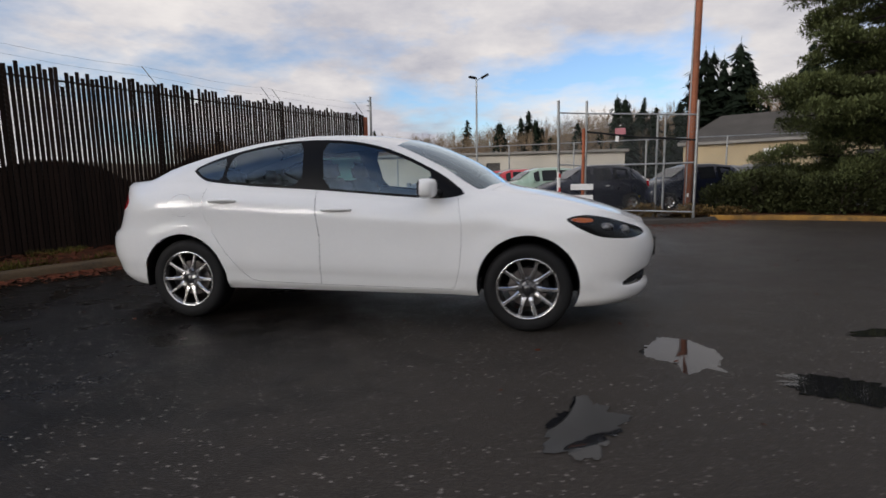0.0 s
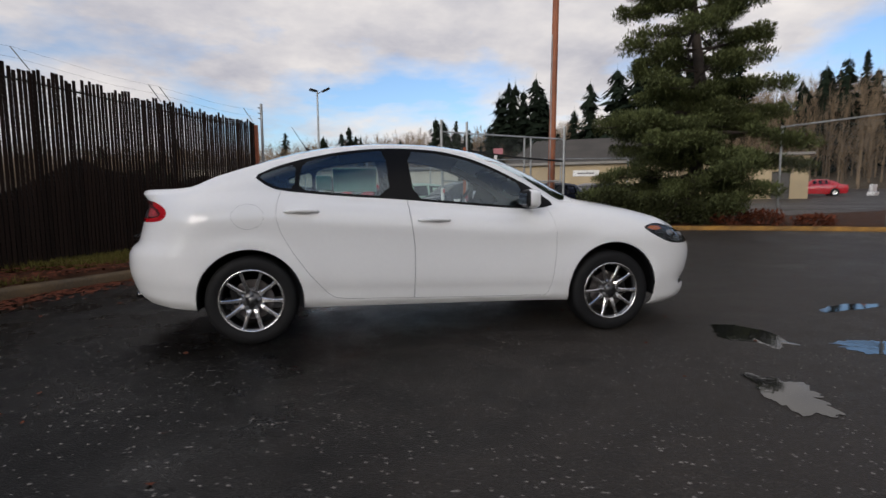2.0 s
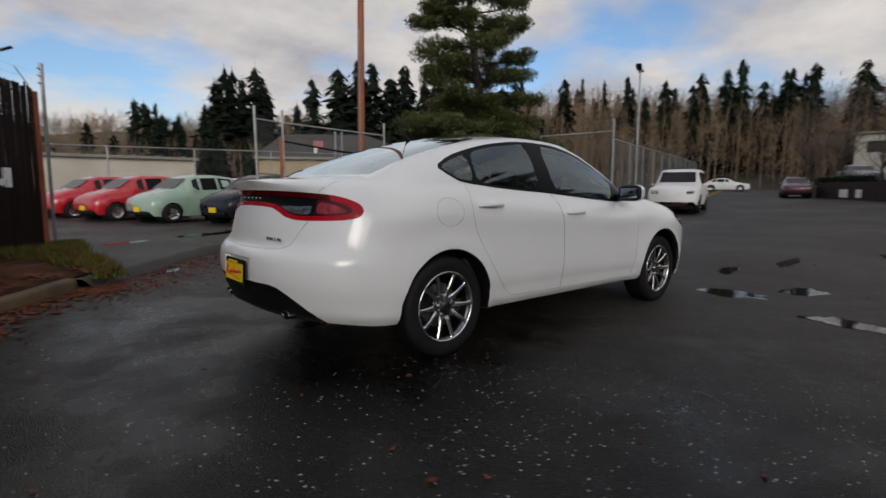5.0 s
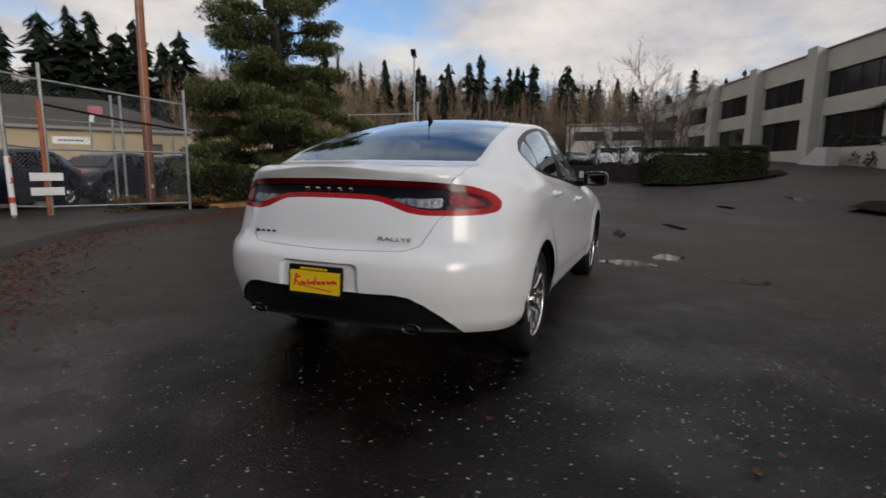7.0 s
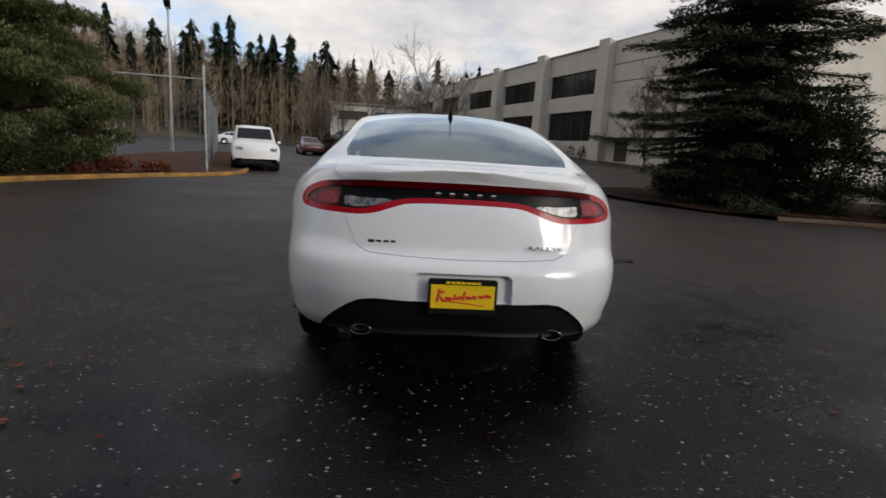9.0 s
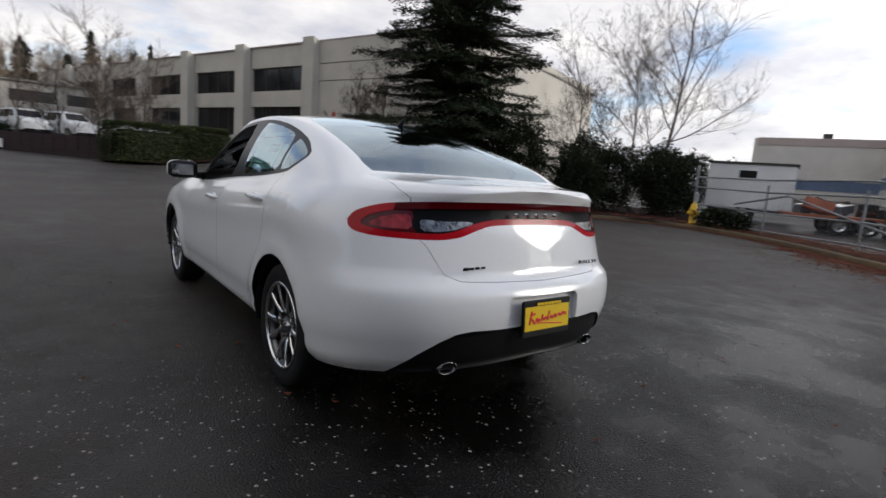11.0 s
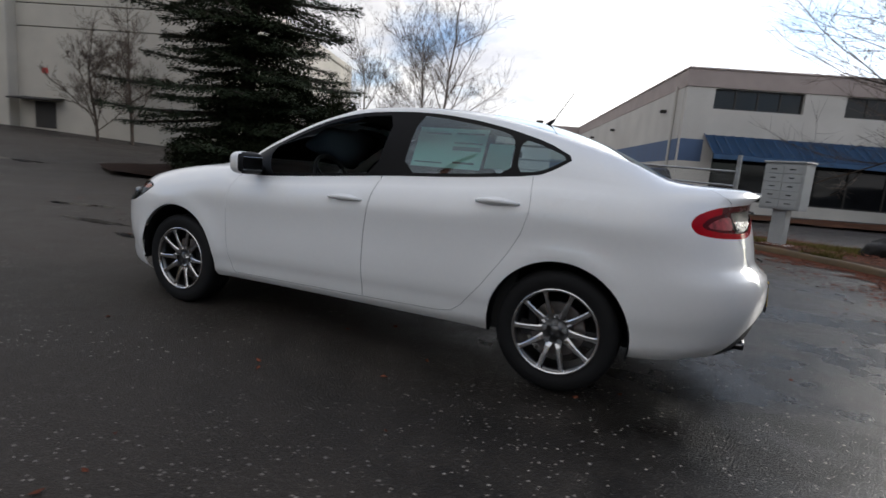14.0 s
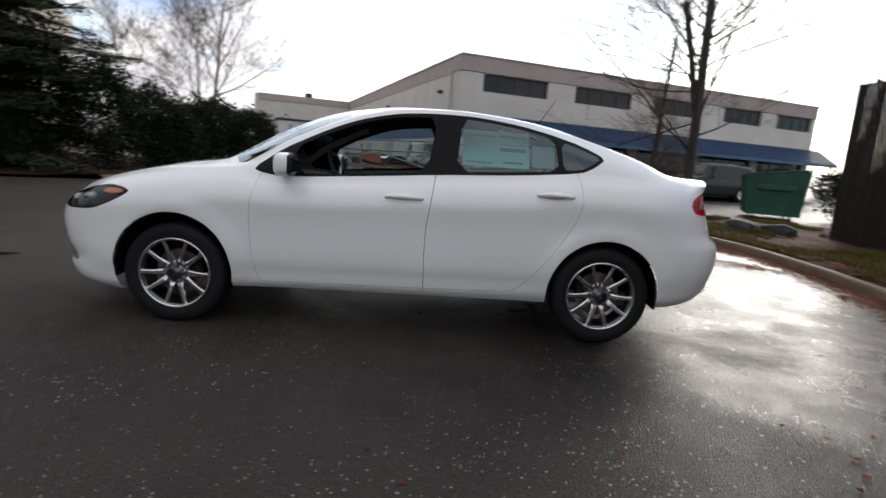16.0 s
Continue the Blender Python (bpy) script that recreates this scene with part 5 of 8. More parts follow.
def slat_fence():
    """Tall chain-link fence filled with dark upright slats, with barbed wire above."""
    ends = [Vector((-2.85, 8.0, 0)), Vector((-3.98, 5.6, 0)), Vector((-5.62, 1.4, 0)), Vector((-8.35, -6.05, 0))]
    fence = thing("slatted_fence", pose(0, 0, 0), "tall fence of dark weathered slats with barbed wire on top", "fence")
    rnd = random.Random(4)
    bm = bmesh.new()
    box(bm, (0.053, 0.009, 1.0), pose(0, 0, 0.5), 0.002)
    me = bpy.data.meshes.new("slat")
    bm.to_mesh(me); bm.free()
    me.materials.append(M["slat"])
    total = 0
    for a, b in zip(ends, ends[1:]):
        L = (b - a).length
        d = (b - a) / L
        yaw = math.degrees(math.atan2(d.y, d.x))
        n = int(L / 0.0665)
        for k in range(n):
            p = a + d * (k + 0.5) * L / n
            h = 2.66 + 0.05 * max(0.0, 1.4 - p.y) + 0.04 * noise.noise(Vector((p.y * 2.3, 3, 0))) + rnd.uniform(-0.04, 0.06) - (0.2 if rnd.random() < 0.02 else 0)
            shared("slat", me, fence, pose(p.x, p.y, 0.05, rnd.uniform(-0.1, 0.1), rnd.uniform(-0.12, 0.12), yaw + rnd.uniform(-2, 2)) @ Matrix.Diagonal((1, 1, h, 1)))
        chain_link("net", a.xy, b.xy, 0.1, 2.62, 0, fence, 0.066, 0.0022, "darkwire")
        # rails behind the slats
        nv = Vector((-d.y, d.x, 0)) * (-0.03)
        for z in (0.15, 2.58):
            rb = bmesh.new()
            tube(rb, [a + nv + Vector((0, 0, z)), b + nv + Vector((0, 0, z))], 0.015, 8)
            part("rail", rb, "slat_back", fence)
        for j in range(int(L / 2.4) + 1):
            p = a + d * min(L, j * 2.4) + nv * 1.4
            pb = bmesh.new()
            pole(pb, p.x, p.y, 0, 2.70, 0.022)
            post = part("fence_post", pb, "slat_back", fence)
            ab = bmesh.new()
            out = Vector((d.y, -d.x, 0))
            tube(ab, [p + Vector((0, 0, 2.74)), p + d * 0.14 + out * 0.12 + Vector((0, 0, 3.02))], 0.008, 6)
            part("wire_arm", ab, "galv", post)
        for k, z in enumerate((2.86, 3.0)):
            wb = bmesh.new()
            m = max(2, int(L / 0.6))
            tube(wb, [a + d * (L * i / m) + Vector((d.y, -d.x, 0)) * (0.04 * k) + Vector((0, 0, z - 0.05 * math.sin(math.pi * ((i / m * L / 2.4) % 1)))) for i in range(m + 1)], 0.0013, 4)
            part("barbed_wire", wb, "darkwire", fence)
    # rusty end post at the open end, taller steel post beside it
    pb = bmesh.new()
    span(pb, -2.88, -2.78, 7.98, 8.07, 0, 2.66, 0.008)
    part("end_post", pb, "rust", fence, "rusty orange square end post")
    pb = bmesh.new()
    pole(pb, -2.70, 8.08, 0, 3.15, 0.03)
    for z in (2.8, 2.92, 3.04):
        tube(pb, [(-2.70, 8.08, z), (-2.76, 8.02, z + 0.015)], 0.014, 5)
    part("corner_post", pb, "galv", fence, "galvanised corner post with insulators")
    # an added dark sheet low behind closes most gaps, standing in for dark growth
    nb = bmesh.new()
    cuts = smooth_line([(p.x, p.y) for p in ends], 0.22)
    rows = []
    for i, p in enumerate(cuts):
        top = 1.50 + 0.55 * noise.noise(Vector((i * 0.21, 1.7, 0))) + 0.15 * noise.noise(Vector((i * 0.9, 4, 0)))
        rows.append([nb.verts.new((p.x - 0.13, p.y + 0.05, z)) for z in (0.0, top * 0.5, top)])
    for r, q in zip(rows, rows[1:]):
        for k in range(2):
            nb.faces.new((r[k], q[k], q[k + 1], r[k + 1]))
    part("backing_net", nb, "slat_back", fence, "solid black sheet with a ragged top, added behind the slats")


slat_fence()


def bent_post():
    """A short white steel post with an offset arm."""
    bm = bmesh.new()
    tube(bm, [(0, 0, 0), (0, 0, 0.98), (0.02, -0.0, 1.02)], 0.05, 4)
    ob = thing("white_post", pose(-3.62, 5.72, 0.1, 0, 0, 20), "short white steel post with an offset arm on the verge", "post")
    part("upright", bm, "white", ob)
    bm = bmesh.new()
    box(bm, (0.34, 0.085, 0.085), pose(0.16, 0, 1.01, 0, -4), 0.006)
    part("arm", bm, "white", ob)
    bm = bmesh.new()
    box(bm, (0.085, 0.085, 0.26), pose(0.33, 0, 1.08), 0.006)
    part("stub", bm, "white", ob)


bent_post()


def gate_fence():
    g = thing("chain_link_gate", pose(0, 0, 0), "tall chain-link gate panel with galvanised and rusty posts", "gate")
    A, O, B = (2.0, 10.75), (2.72, 10.72), (5.3, 9.55)
    bm = bmesh.new(); pole(bm, A[0], A[1], 0, 3.25, 0.038, (-0.05, 0)); part("post", bm, "galv", g, "galvanised gate post")
    bm = bmesh.new(); pole(bm, A[0] + 0.0, A[1] - 0.012, 0.05, 1.25, 0.052, (-0.02, 0)); part("post_sleeve", bm, "white", g, "white sleeve round the post")
    for z in (0.3, 0.7, 1.1):
        bm = bmesh.new(); pole(bm, A[0] - 0.005, A[1] - 0.012, z, z + 0.12, 0.055); part("red_band", bm, "signred", g, "red band")
    bm = bmesh.new(); pole(bm, O[0], O[1], 0, 3.2, 0.036); part("post", bm, "galv", g)
    bm = bmesh.new(); pole(bm, O[0] - 0.07, O[1] - 0.02, 0, 2.45, 0.045); part("rusty_post", bm, "rust", g, "rusty red steel post")
    bm = bmesh.new(); pole(bm, B[0], B[1], 0, 2.95, 0.034); part("post", bm, "galv", g)
    for x, y in ((4.76, 11.46), (4.95, 11.38)):
        bm = bmesh.new(); pole(bm, x, y, 0, 2.84, 0.030); part("post", bm, "galv", g)
    for z0, z1, r in ((2.86, 2.60, 0.022), (1.42, 1.42, 0.022), (0.18, 0.18, 0.02)):
        bm = bmesh.new(); tube(bm, [(*A, z0 + 0.05), (*O, z0), (*B, z1)], r, 8); part("rail", bm, "galv", g)
    bm = bmesh.new(); tube(bm, [(*O, 2.36), (4.0, 10.1, 2.13), (*B, 1.98)], 0.028, 6); part("sagging_cable", bm, "plastic", g, "black sagging cable")
    chain_link("net", O, B, 0.2, 2.68, 0, g, 0.09, 0.0022)
    chain_link("net", A, O, 0.2, 2.86, 0, g, 0.09, 0.0022)
    bm = bmesh.new(); box(bm, (0.28, 0.006, 0.17), pose(3.57, 10.30, 2.31, 0, 0, -24), 0.002); part("warning_sign", bm, "signpink", g, "small faded red sign on the netting")
    bm = bmesh.new(); box(bm, (0.09, 0.008, 0.15), pose(3.50, 10.33, 2.12, 0, 8, -24), 0.003); part("tag", bm, "white", g, "small white tag")
    for z in (0.52, 0.83):
        bm = bmesh.new(); box(bm, (0.62, 0.015, 0.17), pose(2.62, 10.62, z, 0, 0, -8), 0.004); part("sign_board", bm, "white", g, "blank white board")


gate_fence()


def street_fence():
    """Chain-link fence that turns the corner and follows the street."""
    f = thing("street_fence", pose(0, 0, 0), "chain-link fence with angled arms along the street", "fence")
    P2, P3 = Vector((11.86, 9.0, 0)), Vector((13.36, 6.95, 0))
    bm = bmesh.new(); pole(bm, P2.x, P2.y, 0, 3.02, 0.035); part("post", bm, "galv", f)
    bm = bmesh.new(); pole(bm, P3.x, P3.y, 0, 3.56, 0.05, (0.03, 0.05)); part("corner_post", bm, "galv", f, "thick galvanised corner post")
    bm = bmesh.new(); tube(bm, [(P2.x, P2.y, 2.98), (P3.x, P3.y, 3.12)], 0.024, 8); part("rail", bm, "galv", f)
    chain_link("net", P2.xy, P3.xy, 0.15, 3.0, 0, f, 0.09)
    end = P3 + U * 33
    for k in range(1, 12):
        p = P3 + U * (3 * k)
        z = far_rise(p.x, p.y)
        bm = bmesh.new(); pole(bm, p.x, p.y, z, z + 2.85, 0.03, sides=8); post = part("post", bm, "galv", f)
        bm = bmesh.new(); tube(bm, [p + Vector((0, 0, z + 2.83)), p + Vector((0.10, -0.26, z + 3.12))], 0.014, 6); part("arm", bm, "galv", post)
        q = P3 + U * (3 * (k - 1))
        zq = far_rise(q.x, q.y)
        bm = bmesh.new(); tube(bm, [q + Vector((0, 0, zq + 2.82)), p + Vector((0, 0, z + 2.82))], 0.02, 6); part("rail", bm, "galv", f)
        chain_link("net", q.xy, p.xy, (z + zq) / 2 + 0.1, (z + zq) / 2 + 2.8, 0, f, 0.10 + 0.01 * k)


street_fence()


def lot_fence():
    f = thing("lot_fence", pose(0, 0, 0), "galvanised fence at the back of the car lot", "fence")
    xs = [-9, -6, -3, 0, 3, 6, 9, 12, 15]
    line = lambda x: 21.0 - 0.25 * x
    for x in xs:
        bm = bmesh.new(); pole(bm, x, line(x), 0, 2.72, 0.035, sides=8); part("post", bm, "galv", f)
    for x0, x1 in zip(xs, xs[1:]):
        bm = bmesh.new(); tube(bm, [(x0, line(x0), 2.7), (x1, line(x1), 2.7)], 0.025, 6); part("rail", bm, "galv", f)
        chain_link("net", (x0, line(x0)), (x1, line(x1)), 0.1, 2.68, 0, f, 0.14, 0.002)


lot_fence()


def yard_gate():
    """Low pipe gate with chain-link net before the neighbour's yard."""
    g = thing("pipe_gate", pose(0, 0, 0), "low galvanised pipe gate with chain-link net and a diagonal brace", "gate")
    A, B = Vector((5.0, -15.6, 0)), Vector((-3.0, -10.7, 0))
    D = (B - A)
    at = lambda t, z: A + D * t + Vector((0, 0, z))
    for t, h, r in ((0, 2.0, 0.045), (0.36, 1.45, 0.03), (0.68, 1.45, 0.03), (1.0, 1.95, 0.055)):
        bm = bmesh.new(); p = A + D * t; pole(bm, p.x, p.y, 0, h, r); part("post", bm, "galv", g)
    for z, r in ((1.62, 0.026), (1.28, 0.026), (0.72, 0.022), (0.22, 0.022)):
        bm = bmesh.new(); tube(bm, [at(0, z), at(0.36, z - 0.03), at(0.68, z + 0.02), at(1, z - 0.06)], r, 8); part("rail", bm, "galv", g)
    bm = bmesh.new(); tube(bm, [at(0.44, 1.2), at(0.96, 0.12)], 0.026, 8); part("brace", bm, "galv", g)
    bm = bmesh.new(); tube(bm, [at(0.44, 1.2), at(0.22, 0.85)], 0.03, 8); part("brace", bm, "galv", g)
    chain_link("net", A.xy, B.xy, 0.2, 1.6, 0, g, 0.10, 0.002)


yard_gate()


def tall_pole():
    ob = thing("utility_pole", pose(5.62, 11.35, 0), "tall orange-stained timber utility pole", "pole")
    bm = bmesh.new()
    tube(bm, [(0, 0, 0), (0.03, 0, 3), (0.10, 0, 9), (0.16, 0, 14)], [0.118, 0.110, 0.095, 0.08], 14)
    part("shaft", bm, "polewood", ob, "", True)
    bm = bmesh.new(); box(bm, (0.05, 0.02, 0.10), pose(-0.03, -0.122, 0.55)); part("tag_plate", bm, "white", ob)
    bm = bmesh.new(); tube(bm, [(-0.08, -0.085, 0.1), (-0.05, -0.08, 6)], 0.016, 6); part("conduit", bm, "galv", ob)


tall_pole()


def flood_lamp(x, y, h, yaw, label):
    z = far_rise(x, y)
    ob = thing("lamp_post", pose(x, y, z, 0, 0, yaw), label, "lamp post", "lamp posts")
    bm = bmesh.new(); tube(bm, [(0, 0, 0), (0, 0, h)], [0.10, 0.055], 10); part("mast", bm, "galv", ob)
    bm = bmesh.new(); tube(bm, [(0, 0, h - 0.25), (0.35, 0, h - 0.02), (0.5, 0, h + 0.02)], 0.03, 6); part("arm", bm, "galv", ob)
    bm = bmesh.new(); box(bm, (0.55, 0.36, 0.16), pose(0.62, 0, h + 0.08, 0, -28), 0.03); part("lamp_head", bm, "plastic", ob)
    bm = bmesh.new(); box(bm, (0.5, 0.3, 0.14), pose(-0.30, 0, h - 0.02, 0, 10), 0.03); part("lamp_head", bm, "plastic", ob)


flood_lamp(-3.06, 33.7, 8.2, 20, "tall grey floodlight mast over the car lot")
flood_lamp(29.7, 15.1, 8.6, 200, "tall grey floodlight mast beside the street")

# ---- buildings ----


def local(origin, ang):
    return pose(origin[0], origin[1], origin[2], 0, 0, ang)


def wall_with_openings(length, z0, z1, thick, holes, name, material, parent, m, x0=0.0):
    """A wall along local x, its outside towards -y, with rectangular holes cut through."""
    xs = sorted({x0, length, *(h[0] for h in holes), *(h[1] for h in holes)})
    zs = sorted({z0, z1, *(h[2] for h in holes), *(h[3] for h in holes)})
    bm = bmesh.new()
    def solid(xa, xb, za, zb):
        cx, cz = (xa + xb) / 2, (za + zb) / 2
        return not any(h[0] < cx < h[1] and h[2] < cz < h[3] for h in holes)
    grid = {}
    for i, (xa, xb) in enumerate(zip(xs, xs[1:])):
        for j, (za, zb) in enumerate(zip(zs, zs[1:])):
            grid[i, j] = solid(xa, xb, za, zb)
    vs = {}
    def vert(x, y, z):
        k = (round(x, 4), round(y, 4), round(z, 4))
        if k not in vs:
            vs[k] = bm.verts.new(k)
        return vs[k]
    for (i, j), s in grid.items():
        if not s:
            continue
        xa, xb, za, zb = xs[i], xs[i + 1], zs[j], zs[j + 1]
        bm.faces.new([vert(*p) for p in ((xa, 0, za), (xb, 0, za), (xb, 0, zb), (xa, 0, zb))])
        bm.faces.new([vert(*p) for p in ((xa, thick, za), (xa, thick, zb), (xb, thick, zb), (xb, thick, za))])
        for di, dj, q in ((-1, 0, ((xa, 0, za), (xa, 0, zb), (xa, thick, zb), (xa, thick, za))), (1, 0, ((xb, 0, za), (xb, thick, za), (xb, thick, zb), (xb, 0, zb))),
                          (0, -1, ((xa, 0, za), (xa, thick, za), (xb, thick, za), (xb, 0, za))), (0, 1, ((xa, 0, zb), (xb, 0, zb), (xb, thick, zb), (xa, thick, zb)))):
            if not grid.get((i + di, j + dj), False):
                bm.faces.new([vert(*p) for p in q])
    bmesh.ops.recalc_face_normals(bm, faces=bm.faces)
    ob = part(name, bm, material, parent)
    ob.matrix_local = m
    return ob


def window_in(parent, m, x0, x1, z0, z1, depth=0.22, mullions=2, glassmat="darkglass", blinds=False):
    """Frame, panes and mullions set back into an opening."""
    bm = bmesh.new()
    w = 0.06
    for q in ((x0, x1, z0, z0 + w), (x0, x1, z1 - w, z1), (x0, x0 + w, z0 + w, z1 - w), (x1 - w, x1, z0 + w, z1 - w)):
        span(bm, q[0], q[1], depth - 0.06, depth, q[2], q[3])
    win = part("window", bm, "winframe", parent, "dark framed window")
    win.matrix_local = m
    step = (x1 - x0) / (mullions + 1)
    for k in range(mullions + 1):
        bm = bmesh.new()
        span(bm, x0 + step * k + (0.03 if k else w), x0 + step * (k + 1) - (0.03 if k < mullions else w), depth - 0.02, depth - 0.005, z0 + w, z1 - w)
        part("pane", bm, glassmat, win)
        if k:
            bm = bmesh.new()
            span(bm, x0 + step * k - 0.03, x0 + step * k + 0.03, depth - 0.06, depth, z0 + w, z1 - w)
            part("mullion", bm, "winframe", win)
        if blinds and k in (1, 2):
            bm = bmesh.new()
            span(bm, x0 + step * k + 0.12, x0 + step * (k + 1) - 0.1, depth + 0.02, depth + 0.03, z0 + 0.1, z0 + 0.55)
            part("blind", bm, "white", win)


def office_building():
    """Two-storey beige tilt-up office with pillars, on rising ground."""
    ang = math.degrees(math.atan2(U.y, U.x))
    H, G = 8.78, 1.45
    ob = thing("office_building", local((35.15, -14.2, G), ang), "beige two-storey concrete office building with dark ribbon windows", "building")
    bay = 8.35
    holes = []
    for k in range(6):
        x0 = bay * k
        holes += [(x0 + 0.75, x0 + 7.0, 1.48, 3.85), (x0 + 0.75, x0 + 7.12, 5.08, 6.92)]
    I = Matrix()
    wall_with_openings(52, -1.0, H - 0.28, 0.35, holes, "front_wall", "stucco", ob, I)
    for h in holes:
        window_in(ob, I, *h, 0.30, 3)
    for k in range(7):
        bm = bmesh.new()
        span(bm, -1.15 + bay * k, 0.05 + bay * k, -0.75, 0.0, -1.0, H, 0.04)
        for v in bm.verts:
            if v.co.z > 5 and v.co.y > -0.3:
                v.co.z -= 0.22
        part("pillar", bm, "stucco", ob)
    # blank end of the front, scored by two joints
    for z0, z1 in ((-1.0, 5.64), (5.69, 6.90), (6.95, H - 0.20)):
        bm = bmesh.new()
        span(bm, -14.5, -1.15, -0.10, 0.25, z0, z1, 0.02)
        part("wall_panel", bm, "stucco", ob)
    bm = bmesh.new(); span(bm, -14.4, -1.15, 0.0, 0.2, -1.0, H - 0.4); part("wall_core", bm, "winframe", ob)
    bm = bmesh.new(); span(bm, -14.5, 52, 0.3, 22, H - 1.0, H - 0.8); part("roof", bm, "darkroof", ob)
    bm = bmesh.new(); span(bm, -14.5, -14.2, 0.25, 22, -1.0, H - 0.35); part("end_wall", bm, "stucco", ob)
    bm = bmesh.new(); span(bm, -14.2, 52, 22, 22.3, -1, H - 0.4); part("back_wall", bm, "stucco", ob)
    bm = bmesh.new(); span(bm, -14.5, 52, -0.14, 0.36, H - 0.26, H - 0.17); part("coping", bm, "band_tan", ob)
    for k in range(6):
        bm = bmesh.new(); span(bm, 0.6 + bay * k, 7.3 + bay * k, 0.55, 0.6, 1.4, 7.0); part("window_backing", bm, "winframe", ob)
    bm = bmesh.new(); box(bm, (0.36, 0.03, 0.30), pose(-2.9, -0.13, 3.25)); part("fire_sign", bm, "signred", ob, "small red sign")
    bm = bmesh.new(); box(bm, (2.7, 1.1, 0.10), pose(-2.7, -0.62, 1.62, 8), 0.02); part("door_canopy", bm, "winframe", ob, "dark canopy over a side door")
    bm = bmesh.new(); span(bm, -3.5, -2.2, -0.13, -0.105, 0.0, 1.5); part("side_door", bm, "winframe", ob)
    # steps up to the entrance
    for k in range(8):
        bm = bmesh.new(); span(bm, 3.4, 6.9 - 0.31 * k, -1.7, -0.8, 0.18 * k, 0.18 * (k + 1), 0.01); part("step", bm, "stucco2", ob)
    # drawn with the outside towards -y; it faces the other way
    for o in ob.children_recursive:
        o.data.transform(Matrix.Diagonal((1, -1, 1, 1)))
        o.data.flip_normals()


office_building()


def warehouse():
    """Pale two-storey building with a blue band and a blue awning."""
    ang = math.degrees(math.atan2(-U.y, -U.x))
    G, H = 0.55, 5.72
    # local x runs along the front away from the corner; drawn with the outside towards +y, then mirrored
    ob = thing("warehouse", local((-1.49, -22.4, G), ang), "pale stucco warehouse with a blue band and a blue metal awning", "building")
    L = 25.6
    wins = [(1.2, 4.95), (6.65, 10.4), (12.0, 15.6), (17.4, 20.6), (21.95, 25.2)]
    holes = [(a, b, 4.08, 4.95) for a, b in wins]
    # wide dark openings stand in for the dim recess under the awning
    doors = [(1.5, 5.2), (5.8, 10.6), (11.2, 15.2), (15.8, 20.2), (20.8, 25.0)]
    holes += [(a, b, 0.15, 2.25) for a, b in doors]
    turn = Matrix.Diagonal((1, -1, 1, 1))
    w = wall_with_openings(L, -0.6, H - 0.75, 0.3, holes, "front_wall", "stucco2", ob, Matrix())
    w.data.transform(turn); w.data.flip_normals()
    for a, b, z0, z1 in holes:
        before = set(ob.children)
        window_in(ob, Matrix(), a, b, z0, z1, 0.2, 3 if z0 > 3 else 2, blinds=(z0 > 3 and a < 2))
        for o in set(ob.children) - before:
            for q in (o, *o.children_recursive):
                q.data.transform(turn); q.data.flip_normals()
    bm = bmesh.new(); span(bm, -0.05, L, -0.3, 0.05, H - 0.75, H, 0.02); part("parapet_band", bm, "band_tan", ob, "tan band along the parapet")
    bm = bmesh.new(); span(bm, -0.06, L, -0.32, 0.09, H, H + 0.07); part("coping", bm, "band_tan", ob)
    bm = bmesh.new(); span(bm, 0.0, 1.0, 0.004, 0.012, 1.75, 2.72); part("blue_band", bm, "band_blue", ob, "blue painted band")
    # unseen dark sheet added behind the openings to keep them black
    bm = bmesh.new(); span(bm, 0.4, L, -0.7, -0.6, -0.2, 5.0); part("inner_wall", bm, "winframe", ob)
    # side wall runs away behind the corner
    S = 31.0
    for z0, z1, mat, nm in ((-0.6, 1.75, "stucco2", "side_wall"), (1.75, 2.72, "band_blue", "side_band"), (2.72, H - 0.75, "stucco2", "side_wall"), (H - 0.75, H, "band_tan", "side_parapet")):
        bm = bmesh.new(); span(bm, -0.02 - (0.02 if "band" in nm or "parapet" in nm else 0), 0.3, -S, -0.3, z0, z1); part(nm, bm, mat, ob)
    bm = bmesh.new(); span(bm, -0.08, 0.32, -S, -0.3, H, H + 0.07); part("coping", bm, "band_tan", ob)
    bm = bmesh.new(); tube(bm, [(-0.08, -1.2, 0), (-0.08, -1.2, H - 0.6)], 0.06, 8); part("downpipe", bm, "stucco2", ob)
    for y in (-2.6, -14.0, -22.0):
        bm = bmesh.new(); box(bm, (0.28, 0.22, 0.16), pose(-0.16, y, 4.15), 0.03); part("wall_lamp", bm, "winframe", ob, "small wall lamp")
    for y in (-6.5, -13, -20):
        bm = bmesh.new(); span(bm, -0.06, -0.01, y - 1.6, y + 0.6, -0.4, 1.55); part("side_door", bm, "greybox", ob)
    bm = bmesh.new(); span(bm, 0.0, L, -S, -0.3, H - 0.9, H - 0.7); part("roof", bm, "darkroof", ob)
    bm = bmesh.new(); span(bm, L - 0.3, L, -S, -0.3, -0.6, H); part("end_wall", bm, "stucco2", ob)
    bm = bmesh.new(); span(bm, -9.0, 0.0, -S - 0.3, -S, -0.6, H - 0.6); part("wing_wall", bm, "stucco2", ob)
    bm = bmesh.new(); span(bm, -9.0, 0.0, -S - 0.01, -S + 0.03, 1.4, 2.3); part("wing_band", bm, "band_blue", ob)
